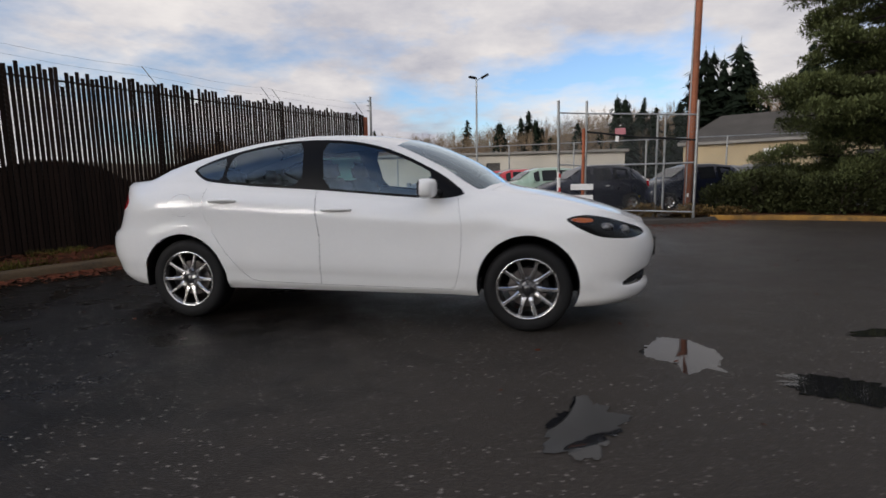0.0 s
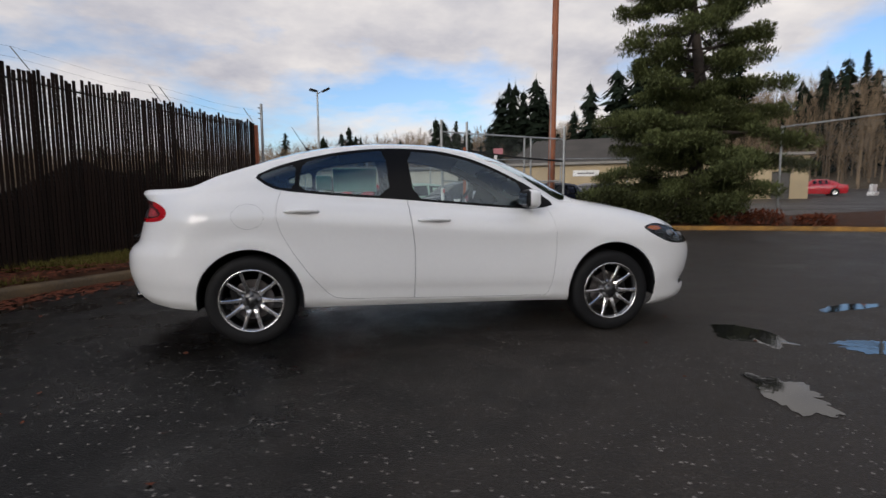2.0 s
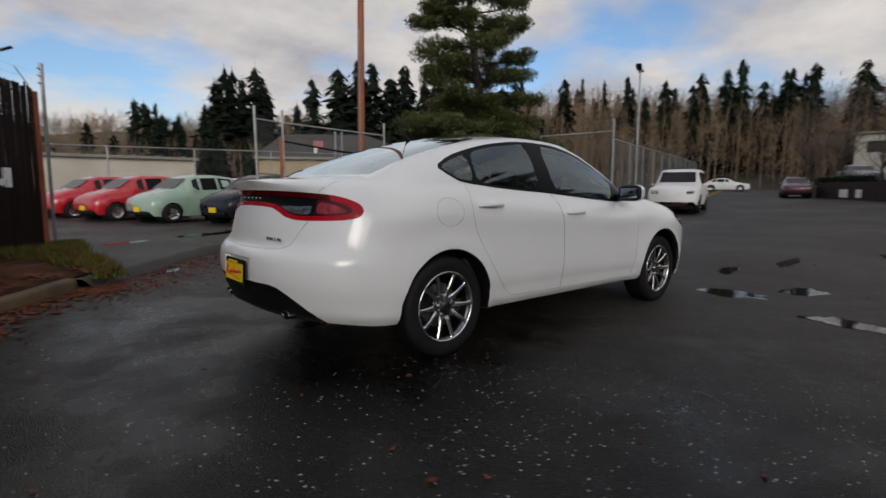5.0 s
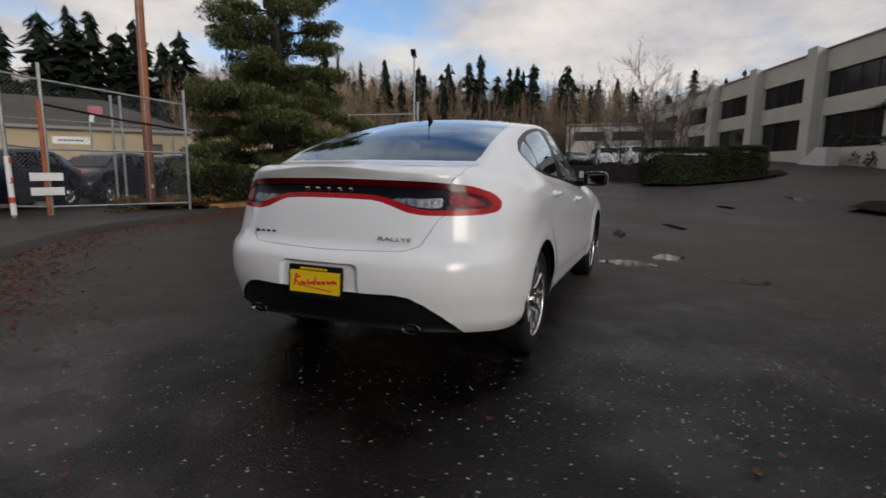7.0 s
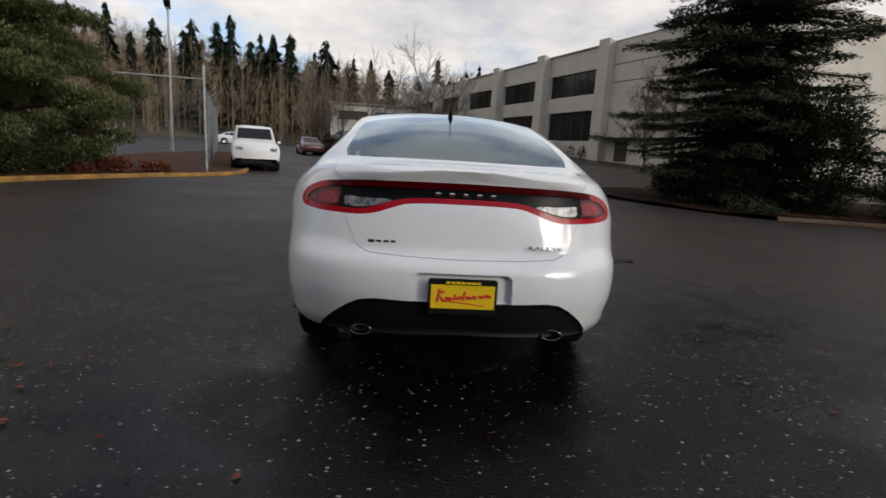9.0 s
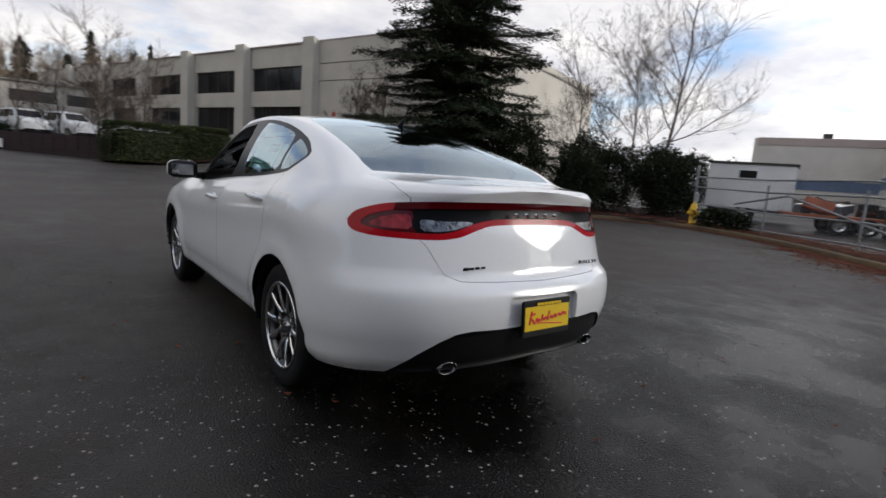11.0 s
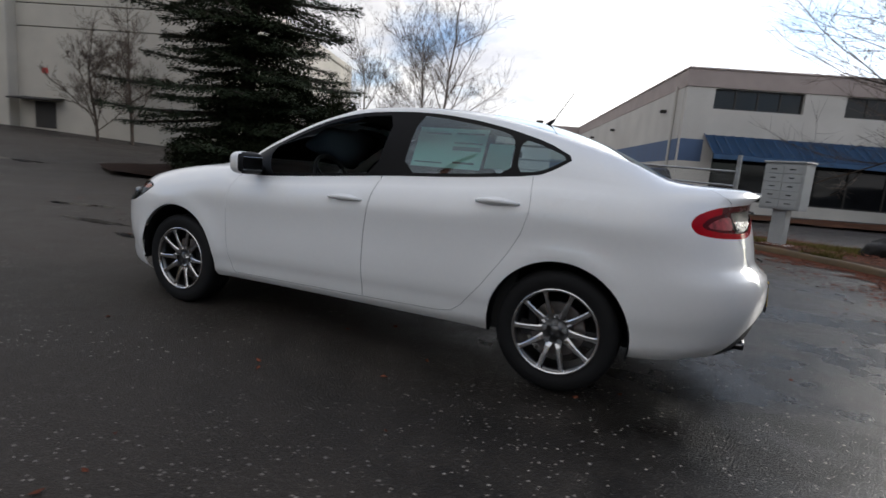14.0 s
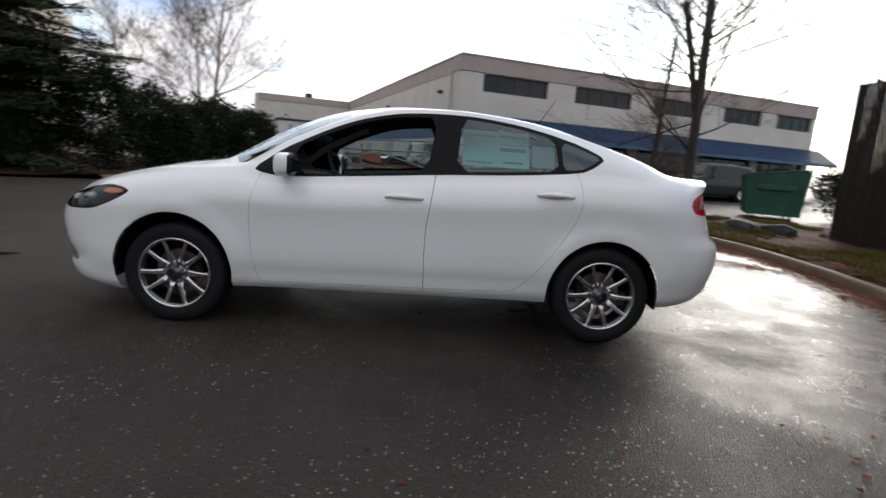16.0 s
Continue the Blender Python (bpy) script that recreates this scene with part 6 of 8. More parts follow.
    bm = bmesh.new(); span(bm, -9.0, 0.0, -S - 0.35, -S + 0.06, H - 0.6, H + 0.05); part("wing_parapet", bm, "band_tan", ob)
    bm = bmesh.new(); span(bm, -9.3, -9.0, -S - 14, -S, -0.6, H); part("wing_end", bm, "stucco2", ob)
    bm = bmesh.new(); span(bm, -4.3, -3.6, -S - 3, -S - 2.4, H, H + 0.7); part("roof_vent", bm, "winframe", ob)
    # awning: sloping ribbed metal
    x = 1.0
    while x < L + 0.6:
        bm = bmesh.new()
        q = [(x, 0.02, 2.95), (x + 0.40, 0.02, 2.95), (x + 0.40, 1.42, 2.02), (x, 1.42, 2.02)]
        vs = [bm.verts.new(p) for p in q]
        bm.faces.new(vs)
        bmesh.ops.solidify(bm, geom=bm.faces[:], thickness=0.03)
        part("awning_panel", bm, "awning", ob)
        bm = bmesh.new(); tube(bm, [(x, 0.02, 2.98), (x, 1.43, 2.05)], 0.022, 4); part("awning_rib", bm, "awning", ob)
        x += 0.41
    bm = bmesh.new(); span(bm, 1.0, x, 1.39, 1.44, 1.86, 2.04); part("awning_fascia", bm, "awning", ob)
    for o in ob.children_recursive:
        o.data.transform(turn)
        o.data.flip_normals()


warehouse()


def low_building(name, x0, x1, y, depth, z0, z1, wall, label, ang, doors=(), hip=0.0):
    """A low block with a ribbed flat roof, or with a hipped roof that rises by hip."""
    ob = thing(name, local((x0, y, z0), ang), label, "building")
    L = (x1 - x0) / (math.cos(radians(ang)) if ang > -60 else 1)
    wall_with_openings(L, -0.6, z1 - z0, 0.3, [(d[0], d[1], d[2], d[3]) for d in doors], "wall", wall, ob, Matrix())
    for d in doors:
        bm = bmesh.new(); span(bm, d[0], d[1], 0.22, 0.28, d[2], d[3]); part("shutter", bm, "winframe", ob)
    for nm, q in (("end_wall", (0, 0.3, 0.3, depth)), ("end_wall", (L - 0.3, L, 0.3, depth)), ("back_wall", (0.3, L - 0.3, depth - 0.3, depth))):
        bm = bmesh.new(); span(bm, *q, -0.6, z1 - z0); part(nm, bm, wall, ob)
    bm = bmesh.new(); span(bm, -0.3, L + 0.3, -0.35, depth + 0.3, z1 - z0 + 0.003, z1 - z0 + 0.22, 0.03); part("roof", bm, "metalroof", ob)
    if hip:
        z = z1 - z0 + 0.223
        bm = bmesh.new()
        low = [bm.verts.new(p) for p in ((-0.3, -0.35, z), (L + 0.3, -0.35, z), (L + 0.3, depth + 0.3, z), (-0.3, depth + 0.3, z))]
        top = [bm.verts.new((x, depth / 2, z + hip)) for x in (1.0, L - depth / 2)]
        for f in ((low[0], low[1], top[1], top[0]), (low[1], low[2], top[1]), (low[2], low[3], top[0], top[1]), (low[3], low[0], top[0]), low[::-1]):
            bm.faces.new(f)
        part("hipped_roof", bm, "greyroof", ob, "weathered grey hipped roof")
        return ob
    k = 0.6
    while k < L:
        bm = bmesh.new(); span(bm, k, k + 0.12, -0.4, depth, z1 - z0 + 0.22, z1 - z0 + 0.30); part("roof_rib", bm, "metalroof", ob)
        k += 1.6
    return ob


low_building("storage_building", -14, 8.2, 40.6, 7, 0.5, 3.15, "stucco", "long low grey storage building behind the car lot", -3, [(11, 12.2, 0, 2.0)])
workshop = low_building("workshop", 11.4, 21.5, 34.8, 9, 0.4, 3.2, "tanwall", "low tan workshop with a grey roof behind the gate", -34, [(9.6, 10.7, 0, 2.1)], 2.1)
bm = bmesh.new(); span(bm, 4.9, 6.8, -0.05, -0.004, 1.95, 2.4, 0.01); signboard = part("sign_board", bm, "white", workshop, "long white sign board")
for k in range(6):
    bm = bmesh.new(); span(bm, 5.25 + 0.2 * k, 5.41 + 0.2 * k, -0.056, -0.05, 2.12, 2.22); part("sign_mark", bm, "winframe", signboard)
low_building("depot", 25.4, 33.2, 35.7, 10, 0.6, 3.9, "tanwall", "tan depot building with a dark window", -38.5, [(2.5, 4.4, 0.75, 1.95), (7.6, 8.8, 0.0, 2.1)])
low_building("far_office", 69, 84, 11, 12, 1.6, 7.2, "stucco", "beige office building beyond the bare trees", -90, [(1, 5, 3.6, 4.8), (6, 10, 3.6, 4.8), (11, 14, 3.6, 4.8), (6, 10, 0.6, 2.2)])

# ---- trees and plants ----


def mesh_of(name, verts, faces, material, parent, label="", kind="", smooth=False):
    me = bpy.data.meshes.new(name)
    me.from_pydata(verts, [], faces)
    for k in material if isinstance(material, (list, tuple)) else [material]:
        me.materials.append(M[k])
    ob = new(name, me)
    ob.parent = parent
    if label:
        ob["label"] = label
    if kind:
        ob["kind"] = kind
    return ob


def spray(verts, faces, p, d, up, size, rnd, wide=0.34):
    """A tuft: a bent leaf of two triangles."""
    side = d.cross(up)
    if side.length < 1e-4:
        side = d.orthogonal()
    side.normalize()
    k = len(verts)
    w = size * wide * rnd.uniform(0.7, 1.3)
    tip = p + d * size
    mid = p + d * size * 0.45 + up * size * rnd.uniform(-0.05, 0.12)
    verts += [p, mid + side * w, tip, mid - side * w]
    faces += [(k, k + 1, k + 2), (k, k + 2, k + 3)]


def rand_dir(rnd, flat=1.0):
    while True:
        v = Vector((rnd.uniform(-1, 1), rnd.uniform(-1, 1), rnd.uniform(-1, 1)))
        if 0.05 < v.length < 1:
            v.z *= flat
            return v.normalized()


def conifer(name, x, y, height, reach, seed, label, foliage, bare=0.0, whorls=26, per=7, droop=0.25, tuft=0.22, dense=1.0, pads=False, z0=None):
    """A conifer: tapered trunk, whorled limbs and many small needle tufts along them. reach gives a limb's length by relative height."""
    rnd = random.Random(seed)
    z = far_rise(x, y) + 0.05 if z0 is None else z0
    tree = thing(name, pose(x, y, z), label, "tree")
    tb = bmesh.new()
    bends = [(0.12 * math.sin(k * 1.3 + seed), 0.12 * math.cos(k * 0.9 + seed), height * k / 8) for k in range(9)]
    bends[0] = (0, 0, -0.1)
    r0 = height * 0.018 + 0.05
    tube(tb, bends, [r0 * (1 - 0.92 * k / 8) for k in range(9)], 10)
    part("trunk", tb, "bark", tree, "", True)
    at = lambda h: Vector(bends[min(8, int(h / height * 8))]).lerp(Vector(bends[min(8, int(h / height * 8) + 1)]), (h / height * 8) % 1)
    lb = bmesh.new()
    verts, faces = [], []
    for w in range(whorls):
        rel = bare + (1 - bare) * (w + rnd.uniform(0, 0.8)) / whorls
        h = rel * height * 0.985
        for k in range(per):
            L = reach(rel) * rnd.uniform(0.45, 1.18) * (1 + 0.22 * math.sin(3.1 * w + k))
            if L < 0.12:
                continue
            az = math.tau * (k + rnd.uniform(-0.35, 0.35)) / per + w * 0.7
            out = Vector((math.cos(az), math.sin(az), 0))
            base = at(h)
            rise_ = rnd.uniform(0.02, 0.30) if pads else rnd.uniform(-0.05, 0.22) - droop * 0.3
            pts = []
            for s in range(6):
                t = s / 5
                lift = rise_ * L * t - droop * L * t * t * (0.3 if pads else 1.0) + (0.22 * L * t ** 3 if not pads else 0.10 * L * t * t)
                sway = 0.07 * L * math.sin(t * 3 + k + w)
                pts.append(base + out * L * t + Vector((-out.y, out.x, 0)) * sway + Vector((0, 0, lift)))
            rb = max(0.010, 0.022 * L)
            tube(lb, pts, [rb * (1 - 0.8 * s / 5) for s in range(6)], 4, False)
            n = int(L * 42 * dense)
            for j in range(n):
                t = rnd.uniform(0.45 if pads else 0.18, 1.0) ** (0.7 if pads else 1)
                i = min(4, int(t * 5))
                p = pts[i].lerp(pts[i + 1], t * 5 - i)
                dirn = (pts[i + 1] - pts[i]).normalized()
                width = (0.30 if pads else 0.26) * L * (1.05 - 0.75 * t) + 0.08
                sidev = Vector((-out.y, out.x, 0)) * rnd.uniform(-1, 1) * width
                q = p + sidev + Vector((0, 0, rnd.gauss(0.02, 0.05 if not pads else 0.10) - (abs(sidev.length) * droop * 0.6 if not pads else -0.05)))
                d = (dirn * 0.8 + sidev.normalized() * 0.5 + rand_dir(rnd) * 0.55 + Vector((0, 0, 0.25 if pads else -0.12))).normalized()
                spray(verts, faces, q, d, Vector((0, 0, 1)), tuft * rnd.uniform(0.6, 1.3), rnd, 0.20 if pads else 0.24)
    tagged(part("branchwork", lb, "bark", tree), kind="stuff")
    mesh_of("crown", verts, faces, foliage, tree, "", "stuff")
    return tree


def old_pine(x, y, height, seed, label):
    """An old pine: uneven limbs that carry flat clumps of fine needles."""
    rnd = random.Random(seed)
    tree = thing("pine_tree", pose(x, y, far_rise(x, y) + 0.05), label, "tree")
    tb, lb = bmesh.new(), bmesh.new()
    bends = [Vector((0.20 * math.sin(k * 0.9), 0.16 * math.cos(k * 1.1) - 0.16, height * k / 8 - (0.1 if k == 0 else 0))) for k in range(9)]
    tube(tb, bends, [0.26 * (1 - 0.88 * k / 8) for k in range(9)], 10)
    part("trunk", tb, "bark", tree, "", True)
    verts, faces = [], []

    def clump(c, rx, rz, n):
        for _ in range(n):
            d = rand_dir(rnd)
            r = rnd.random() ** 0.4
            p = c + Vector((d.x * rx * r, d.y * rx * r, d.z * rz * r))
            spray(verts, faces, p, (d * 0.6 + rand_dir(rnd) * 0.8 + Vector((0, 0, 0.5))).normalized(), Vector((0, 0, 1)), rnd.uniform(0.08, 0.15), rnd, 0.15)

    # limb length by height: a broad skirt, a neck, then an open upper crown
    reach = pchip([0, 0.08, 0.22, 0.31, 0.36, 0.41, 0.47, 0.60, 0.75, 0.90, 1.0], [2.6, 3.3, 3.3, 2.9, 2.5, 2.6, 2.7, 2.2, 1.6, 0.8, 0.2])
    for k in range(120):
        rel = 0.03 + 0.95 * ((k + rnd.random()) / 120) ** 1.12
        low = rel < 0.34
        az = k * 2.4 + rnd.uniform(-0.5, 0.5)
        L = reach(rel) * rnd.uniform(0.55, 1.12) * (0.90 if math.cos(az + 0.8) > 0.3 else 1.06)
        out, side = Vector((math.cos(az), math.sin(az), 0)), Vector((-math.sin(az), math.cos(az), 0))
        if rel < 0.12 and out.x > 0.3:
            continue
        i = min(7, int(rel * 8))
        base = bends[i].lerp(bends[i + 1], rel * 8 - i)
        up = rnd.uniform(-0.18, 0.10) if low else rnd.uniform(-0.02, 0.28)
        pts = [base + out * L * t + side * (0.10 * L * math.sin(2.6 * t + k)) + Vector((0, 0, L * (up * t + (0.02 if low else -0.12) * t * t + 0.05 * math.sin(5 * t + k)))) for t in (0, 0.25, 0.5, 0.75, 1.0)]
        tube(lb, pts, [max(0.008, 0.020 * L * (1 - 0.2 * j)) for j in range(5)], 4, False)
        count = int((5.0 if low else 3.7) * L) + 1
        for j in range(count):
            t = min(1.0, (0.30 if low else 0.45) + 0.7 * (j + rnd.random()) / count)
            q = min(3, int(t * 4))
            c = pts[q].lerp(pts[q + 1], t * 4 - q) + side * rnd.uniform(-0.32, 0.32) * L * (1.15 - t) + Vector((0, 0, rnd.uniform(-0.02, 0.16)))
            clump(c, rnd.uniform(0.26, 0.52) * (1 if low else 0.85), rnd.uniform(0.15, 0.28), 270 if low else 240)
    tagged(part("branchwork", lb, "bark", tree), kind="stuff")
    mesh_of("crown", verts, faces, "pine", tree, "", "stuff")


old_pine(10.4, 11.2, 12.0, 11, "broad dark green pine with open layered branches by the gate")
fir_reach = lambda r: 4.1 * (1 - r) ** 0.50 * (0.9 if r < 0.08 else 1.0)
conifer("fir_tree", 12.2, -10.7, 13.5, fir_reach, 5, "large dark fir with drooping branches in a mulch bed", "fir", 0.02, 38, 9, 0.30, 0.125, 6.8)


def bush(name, places, label, foliage, seed, leaf=0.14, count=900, stems=True, kind="", category="bush"):
    """A leafy mass of many small leaves over thin stems: places are (x, y, z, rx, ry, rz) of its lobes."""
    rnd = random.Random(seed)
    x0, y0 = places[0][0], places[0][1]
    ob = thing(name, pose(x0, y0, far_rise(x0, y0)), label, category, kind=kind)
    verts, faces = [], []
    sb = bmesh.new()
    for (x, y, z, rx, ry, rz) in places:
        n = int(count * (rx * ry * rz) ** (2 / 3) * 2)
        c = Vector((x - x0, y - y0, z + far_rise(x, y) - far_rise(x0, y0)))
        for _ in range(n):
            d = rand_dir(rnd)
            lump = 0.78 + 0.34 * noise.noise(d * 2.3 + Vector((seed, x, y)))
            r = lump * rnd.uniform(0.55, 1.06)
            p = c + Vector((d.x * rx * r, d.y * ry * r, d.z * rz * r))
            if p.z < -0.05:
                continue
            spray(verts, faces, p, (d * 0.7 + rand_dir(rnd) * 0.8 + Vector((0, 0, 0.35))).normalized(), Vector((0, 0, 1)), leaf * rnd.uniform(0.6, 1.4), rnd, 0.3)
        if stems:
            for _ in range(5):
                d = rand_dir(rnd, 0.5)
                tube(sb, [Vector((c.x + d.x * 0.2, c.y + d.y * 0.2, -0.05)), c + Vector((d.x * rx * 0.6, d.y * ry * 0.6, rz * 0.5))], [0.03, 0.01], 4, False)
    if stems:
        tagged(part("stem_work", sb, "bark", ob), kind="stuff")
    else:
        sb.free()
    mesh_of("leaves", verts, faces, foliage, ob, "", "stuff")
    return ob


bush("evergreen_bush", [(9.3, -11.5, 1.7, 1.3, 1.2, 2.1), (8.2, -13.2, 1.1, 1.3, 1.2, 1.4), (10.6, -10.9, 2.0, 1.4, 1.2, 2.4), (10.8, -9.8, 0.8, 1.4, 1.1, 0.9), (12.2, -9.0, 0.7, 1.4, 1.0, 0.8), (13.6, -9.4, 0.7, 1.2, 1.0, 0.8)], "dense dark evergreen bush at the foot of the fir", "shrub", 3, 0.085, 3600)
bush("evergreen_hedge", [(36.6 + 0.75 * k, 3.9 + 0.62 * k, 1.6 - far_rise(36.6 + 0.75 * k, 3.9 + 0.62 * k), 0.6, 0.6, 0.42) for k in range(6)], "dark unclipped hedge on the retaining wall", "shrub", 51, 0.13, 1000, False)
bush("evergreen_bush", [(8.6, -16.0, 1.4, 1.6, 1.4, 1.6), (6.9, -16.9, 1.2, 1.3, 1.2, 1.5), (10.5, -16.6, 1.6, 1.6, 1.4, 1.9)], "tall dark evergreen bush behind the hydrant", "shrub", 8, 0.09, 3200)
bush("evergreen_bush", [(8.5, -21.5, 1.4, 1.5, 1.2, 1.7), (10.5, -22.5, 1.6, 1.8, 1.4, 2.0), (7.0, -22.6, 1.1, 1.0, 1.0, 1.5)], "clump of dark evergreens by the yard", "shrub", 12, 0.11, 2200)
bush("juniper_bush", [(3.6, -14.3, 0.30, 0.75, 0.5, 0.42), (2.9, -14.2, 0.25, 0.5, 0.4, 0.35)], "low dark bush beside the pipe gate", "shrub", 21, 0.11, 2200)
bush("scrub", [(6.3, 10.6, 0.45, 0.7, 0.6, 0.55), (7.4, 10.4, 0.55, 0.9, 0.7, 0.75), (8.7, 10.0, 0.50, 0.9, 0.7, 0.7), (9.9, 9.6, 0.45, 0.9, 0.6, 0.6), (8.0, 11.6, 0.6, 1.0, 0.8, 0.9)], "olive green scrub under the pine", "broom", 6, 0.085, 3800)
fence_rnd = random.Random(19)
for k, (x, y) in enumerate(((-4.55, 6.6), (-5.0, 4.6), (-5.9, 2.9), (-6.5, 1.3), (-7.1, -0.4), (-7.7, -2.1), (-8.3, -3.7))):
    h = (1.0, 0.85, 0.75, 1.05, 0.8, 1.15, 0.95)[k]
    bush("laurel_bush", [(x, y, h * 0.8, 0.55, 1.0, h), (x - 0.1, y + 0.7, h * 0.5, 0.5, 0.7, h * 0.75)], "dark evergreen bush behind the slatted fence", "shrub", 60 + k, 0.11, 1500)
bush("bramble", [(11.2, 8.8, 0.25, 0.9, 0.5, 0.34), (12.3, 8.1, 0.20, 0.8, 0.5, 0.26), (10.4, 9.1, 0.3, 0.8, 0.5, 0.4)], "low rusty brown bramble on the verge", "leaf", 7, 0.10, 1800)
bush("scrub", [(4.3, 10.35, 0.15, 0.7, 0.35, 0.22), (5.4, 10.1, 0.15, 0.6, 0.4, 0.24), (6.2, 9.9, 0.12, 0.6, 0.3, 0.2)], "dry yellow-brown grass tuft at the gate's foot", "drygrass", 9, 0.08, 2600, False)
for k, (x, y) in enumerate(((34.5, -15.6), (32.2, -16.5), (38.2, -13.6), (36.8, -14.0), (29.5, -17.0))):
    bush("office_shrub", [(x, y, 0.45, 0.9, 0.8, 0.7)], "dark rounded shrub before the office wall", "shrub", 30 + k, 0.2, 300)


bush("laurel_bush", [(-13.9, -12.4, 0.8, 1.0, 1.2, 1.0), (-14.6, -11.0, 0.6, 0.9, 0.9, 0.8)], "dark evergreen bush beside the dumpster", "shrub", 73, 0.11, 1300)
bush("evergreen_hedge", [(-24.0 - 1.6 * k, -30.0 + 1.9 * k, 0.7, 1.4, 1.3, 1.1 + 0.2 * (k % 3)) for k in range(9)], "dark hedge beyond the dumpster", "shrub", 71, 0.2, 420, False)


def clipped_hedge():
    """Two box hedges with rounded, clipped sides."""
    rnd = random.Random(17)
    for k, (cx, cy, lx, ly, h) in enumerate(((27.6, -2.5, 1.1, 2.2, 2.0), (29.0, -5.3, 0.9, 1.4, 1.8))):
        ob = thing("clipped_hedge", pose(cx, cy, far_rise(cx, cy), 0, 0, 12), "clipped green box hedge at the drive's corner", "hedge", "hedges")
        verts, faces = [], []
        for _ in range(26000):
            q = Vector((rnd.uniform(-1, 1), rnd.uniform(-1, 1), rnd.uniform(-1, 1)))
            q /= sum(abs(c) ** 7 for c in q) ** (1 / 7)
            d = Vector([c ** 5 for c in q]).normalized()
            q *= rnd.uniform(0.88, 1.03) + 0.04 * noise.noise(q * 2.5)
            p = Vector((q.x * lx, q.y * ly, h / 2 + q.z * h / 2))
            spray(verts, faces, p, (d + rand_dir(rnd) * 0.7).normalized(), Vector((0, 0, 1)), 0.085 * rnd.uniform(0.6, 1.4), rnd, 0.4)
        mesh_of("leaves", verts, faces, "hedge", ob, "", "stuff")
        bm = bmesh.new(); box(bm, (lx * 1.4, ly * 1.5, h * 0.8), pose(0, 0, h * 0.42), 0.2, 3); part("twig_core", bm, "shrub", ob)


clipped_hedge()


def bare_tree(x, y, height, seed, label, bark="twig", spread=0.5, depth=5, trunk=None, forks=3, lean=0.0, first=0.28, leader=False, fine=0.0045, twin=False):
    """A leafless tree: limbs split again and again down to fine twigs."""
    rnd = random.Random(seed)
    tree = thing("bare_tree", pose(x, y, far_rise(x, y) + 0.05), label, "tree", "bare trees")
    trunk = trunk or height * 0.016
    tb, verts, faces, leads = bmesh.new(), [], [], []

    def twig(p, q, r0, r1):
        d = (q - p)
        a = d.orthogonal().normalized()
        b = d.normalized().cross(a)
        k = len(verts)
        for c, r in ((p, r0), (q, r1)):
            for t in (0, 2.094, 4.189):
                verts.append(c + (a * math.cos(t) + b * math.sin(t)) * r)
        for i in range(3):
            faces.append((k + i, k + (i + 1) % 3, k + 3 + (i + 1) % 3, k + 3 + i))

    def grow(p, d, L, r, level):
        n = 4 if level < 2 else 3
        pts, rad = [p], [r]
        cur = d.copy()
        for s in range(n):
            cur = (cur + rand_dir(rnd) * ((0.04 if leader else 0.10) if level == 0 else 0.20) + Vector((0, 0, 0.06))).normalized()
            pts.append(pts[-1] + cur * L / n)
            rad.append(r * (1 - 0.45 * (s + 1) / n))
        if level < 3:
            tube(tb, pts, rad, 7 if level < 1 else 5, False)
        else:
            for i in range(n):
                twig(pts[i], pts[i + 1], rad[i], rad[i + 1])
        if level >= depth:
            return
        if leader and level == 0:
            # an upright stem with limbs all the way up
            for k in range(42):
                t = 0.14 + 0.84 * (k + rnd.random()) / 42
                i = min(n - 1, int(t * n))
                side = rand_dir(rnd, 0.2)
                grow(pts[i].lerp(pts[i + 1], t * n - i), (side + Vector((0, 0, rnd.uniform(0.35, 1.1)))).normalized(), height * 0.27 * (1.12 - t) * rnd.uniform(0.7, 1.2), max(0.007, r * 0.20 * (1.2 - t)), 2)
            if twin and not leads:
                leads.append(1)
                grow(pts[1], Vector((0.16, -0.10, 1)).normalized(), L * 0.70, r * 0.62, 0)
            return
        count = forks + (2 if level in (1, 2) else 0) + (6 if level == 0 else 0)
        for k in range(count):
            t = rnd.uniform(first if level == 0 else 0.25, 1.0)
            i = min(n - 1, int(t * n))
            q = pts[i].lerp(pts[i + 1], t * n - i)
            side = rand_dir(rnd, 0.35)
            nd = (cur * (0.75 if level else 0.8) + side * spread * rnd.uniform(0.8, 1.7) + Vector((0, 0, 0.10))).normalized()
            grow(q, nd, L * rnd.uniform(0.42, 0.66) * (0.95 if level else 0.8), max(fine, r * (0.30 + 0.14 * (1 - t))), level + 1)
        if level < depth:
            grow(pts[-1], cur, L * 0.55, rad[-1], level + 1)

    grow(Vector((0, 0, -0.1)), Vector((lean, 0, 1)).normalized(), height * (0.96 if leader else 0.52), trunk, 0)
    part("trunk", tb, bark, tree, "", True)
    mesh_of("twigwork", verts, faces, "paletwig" if bark == "palebark" else "twig", tree, "", "stuff")
    return tree


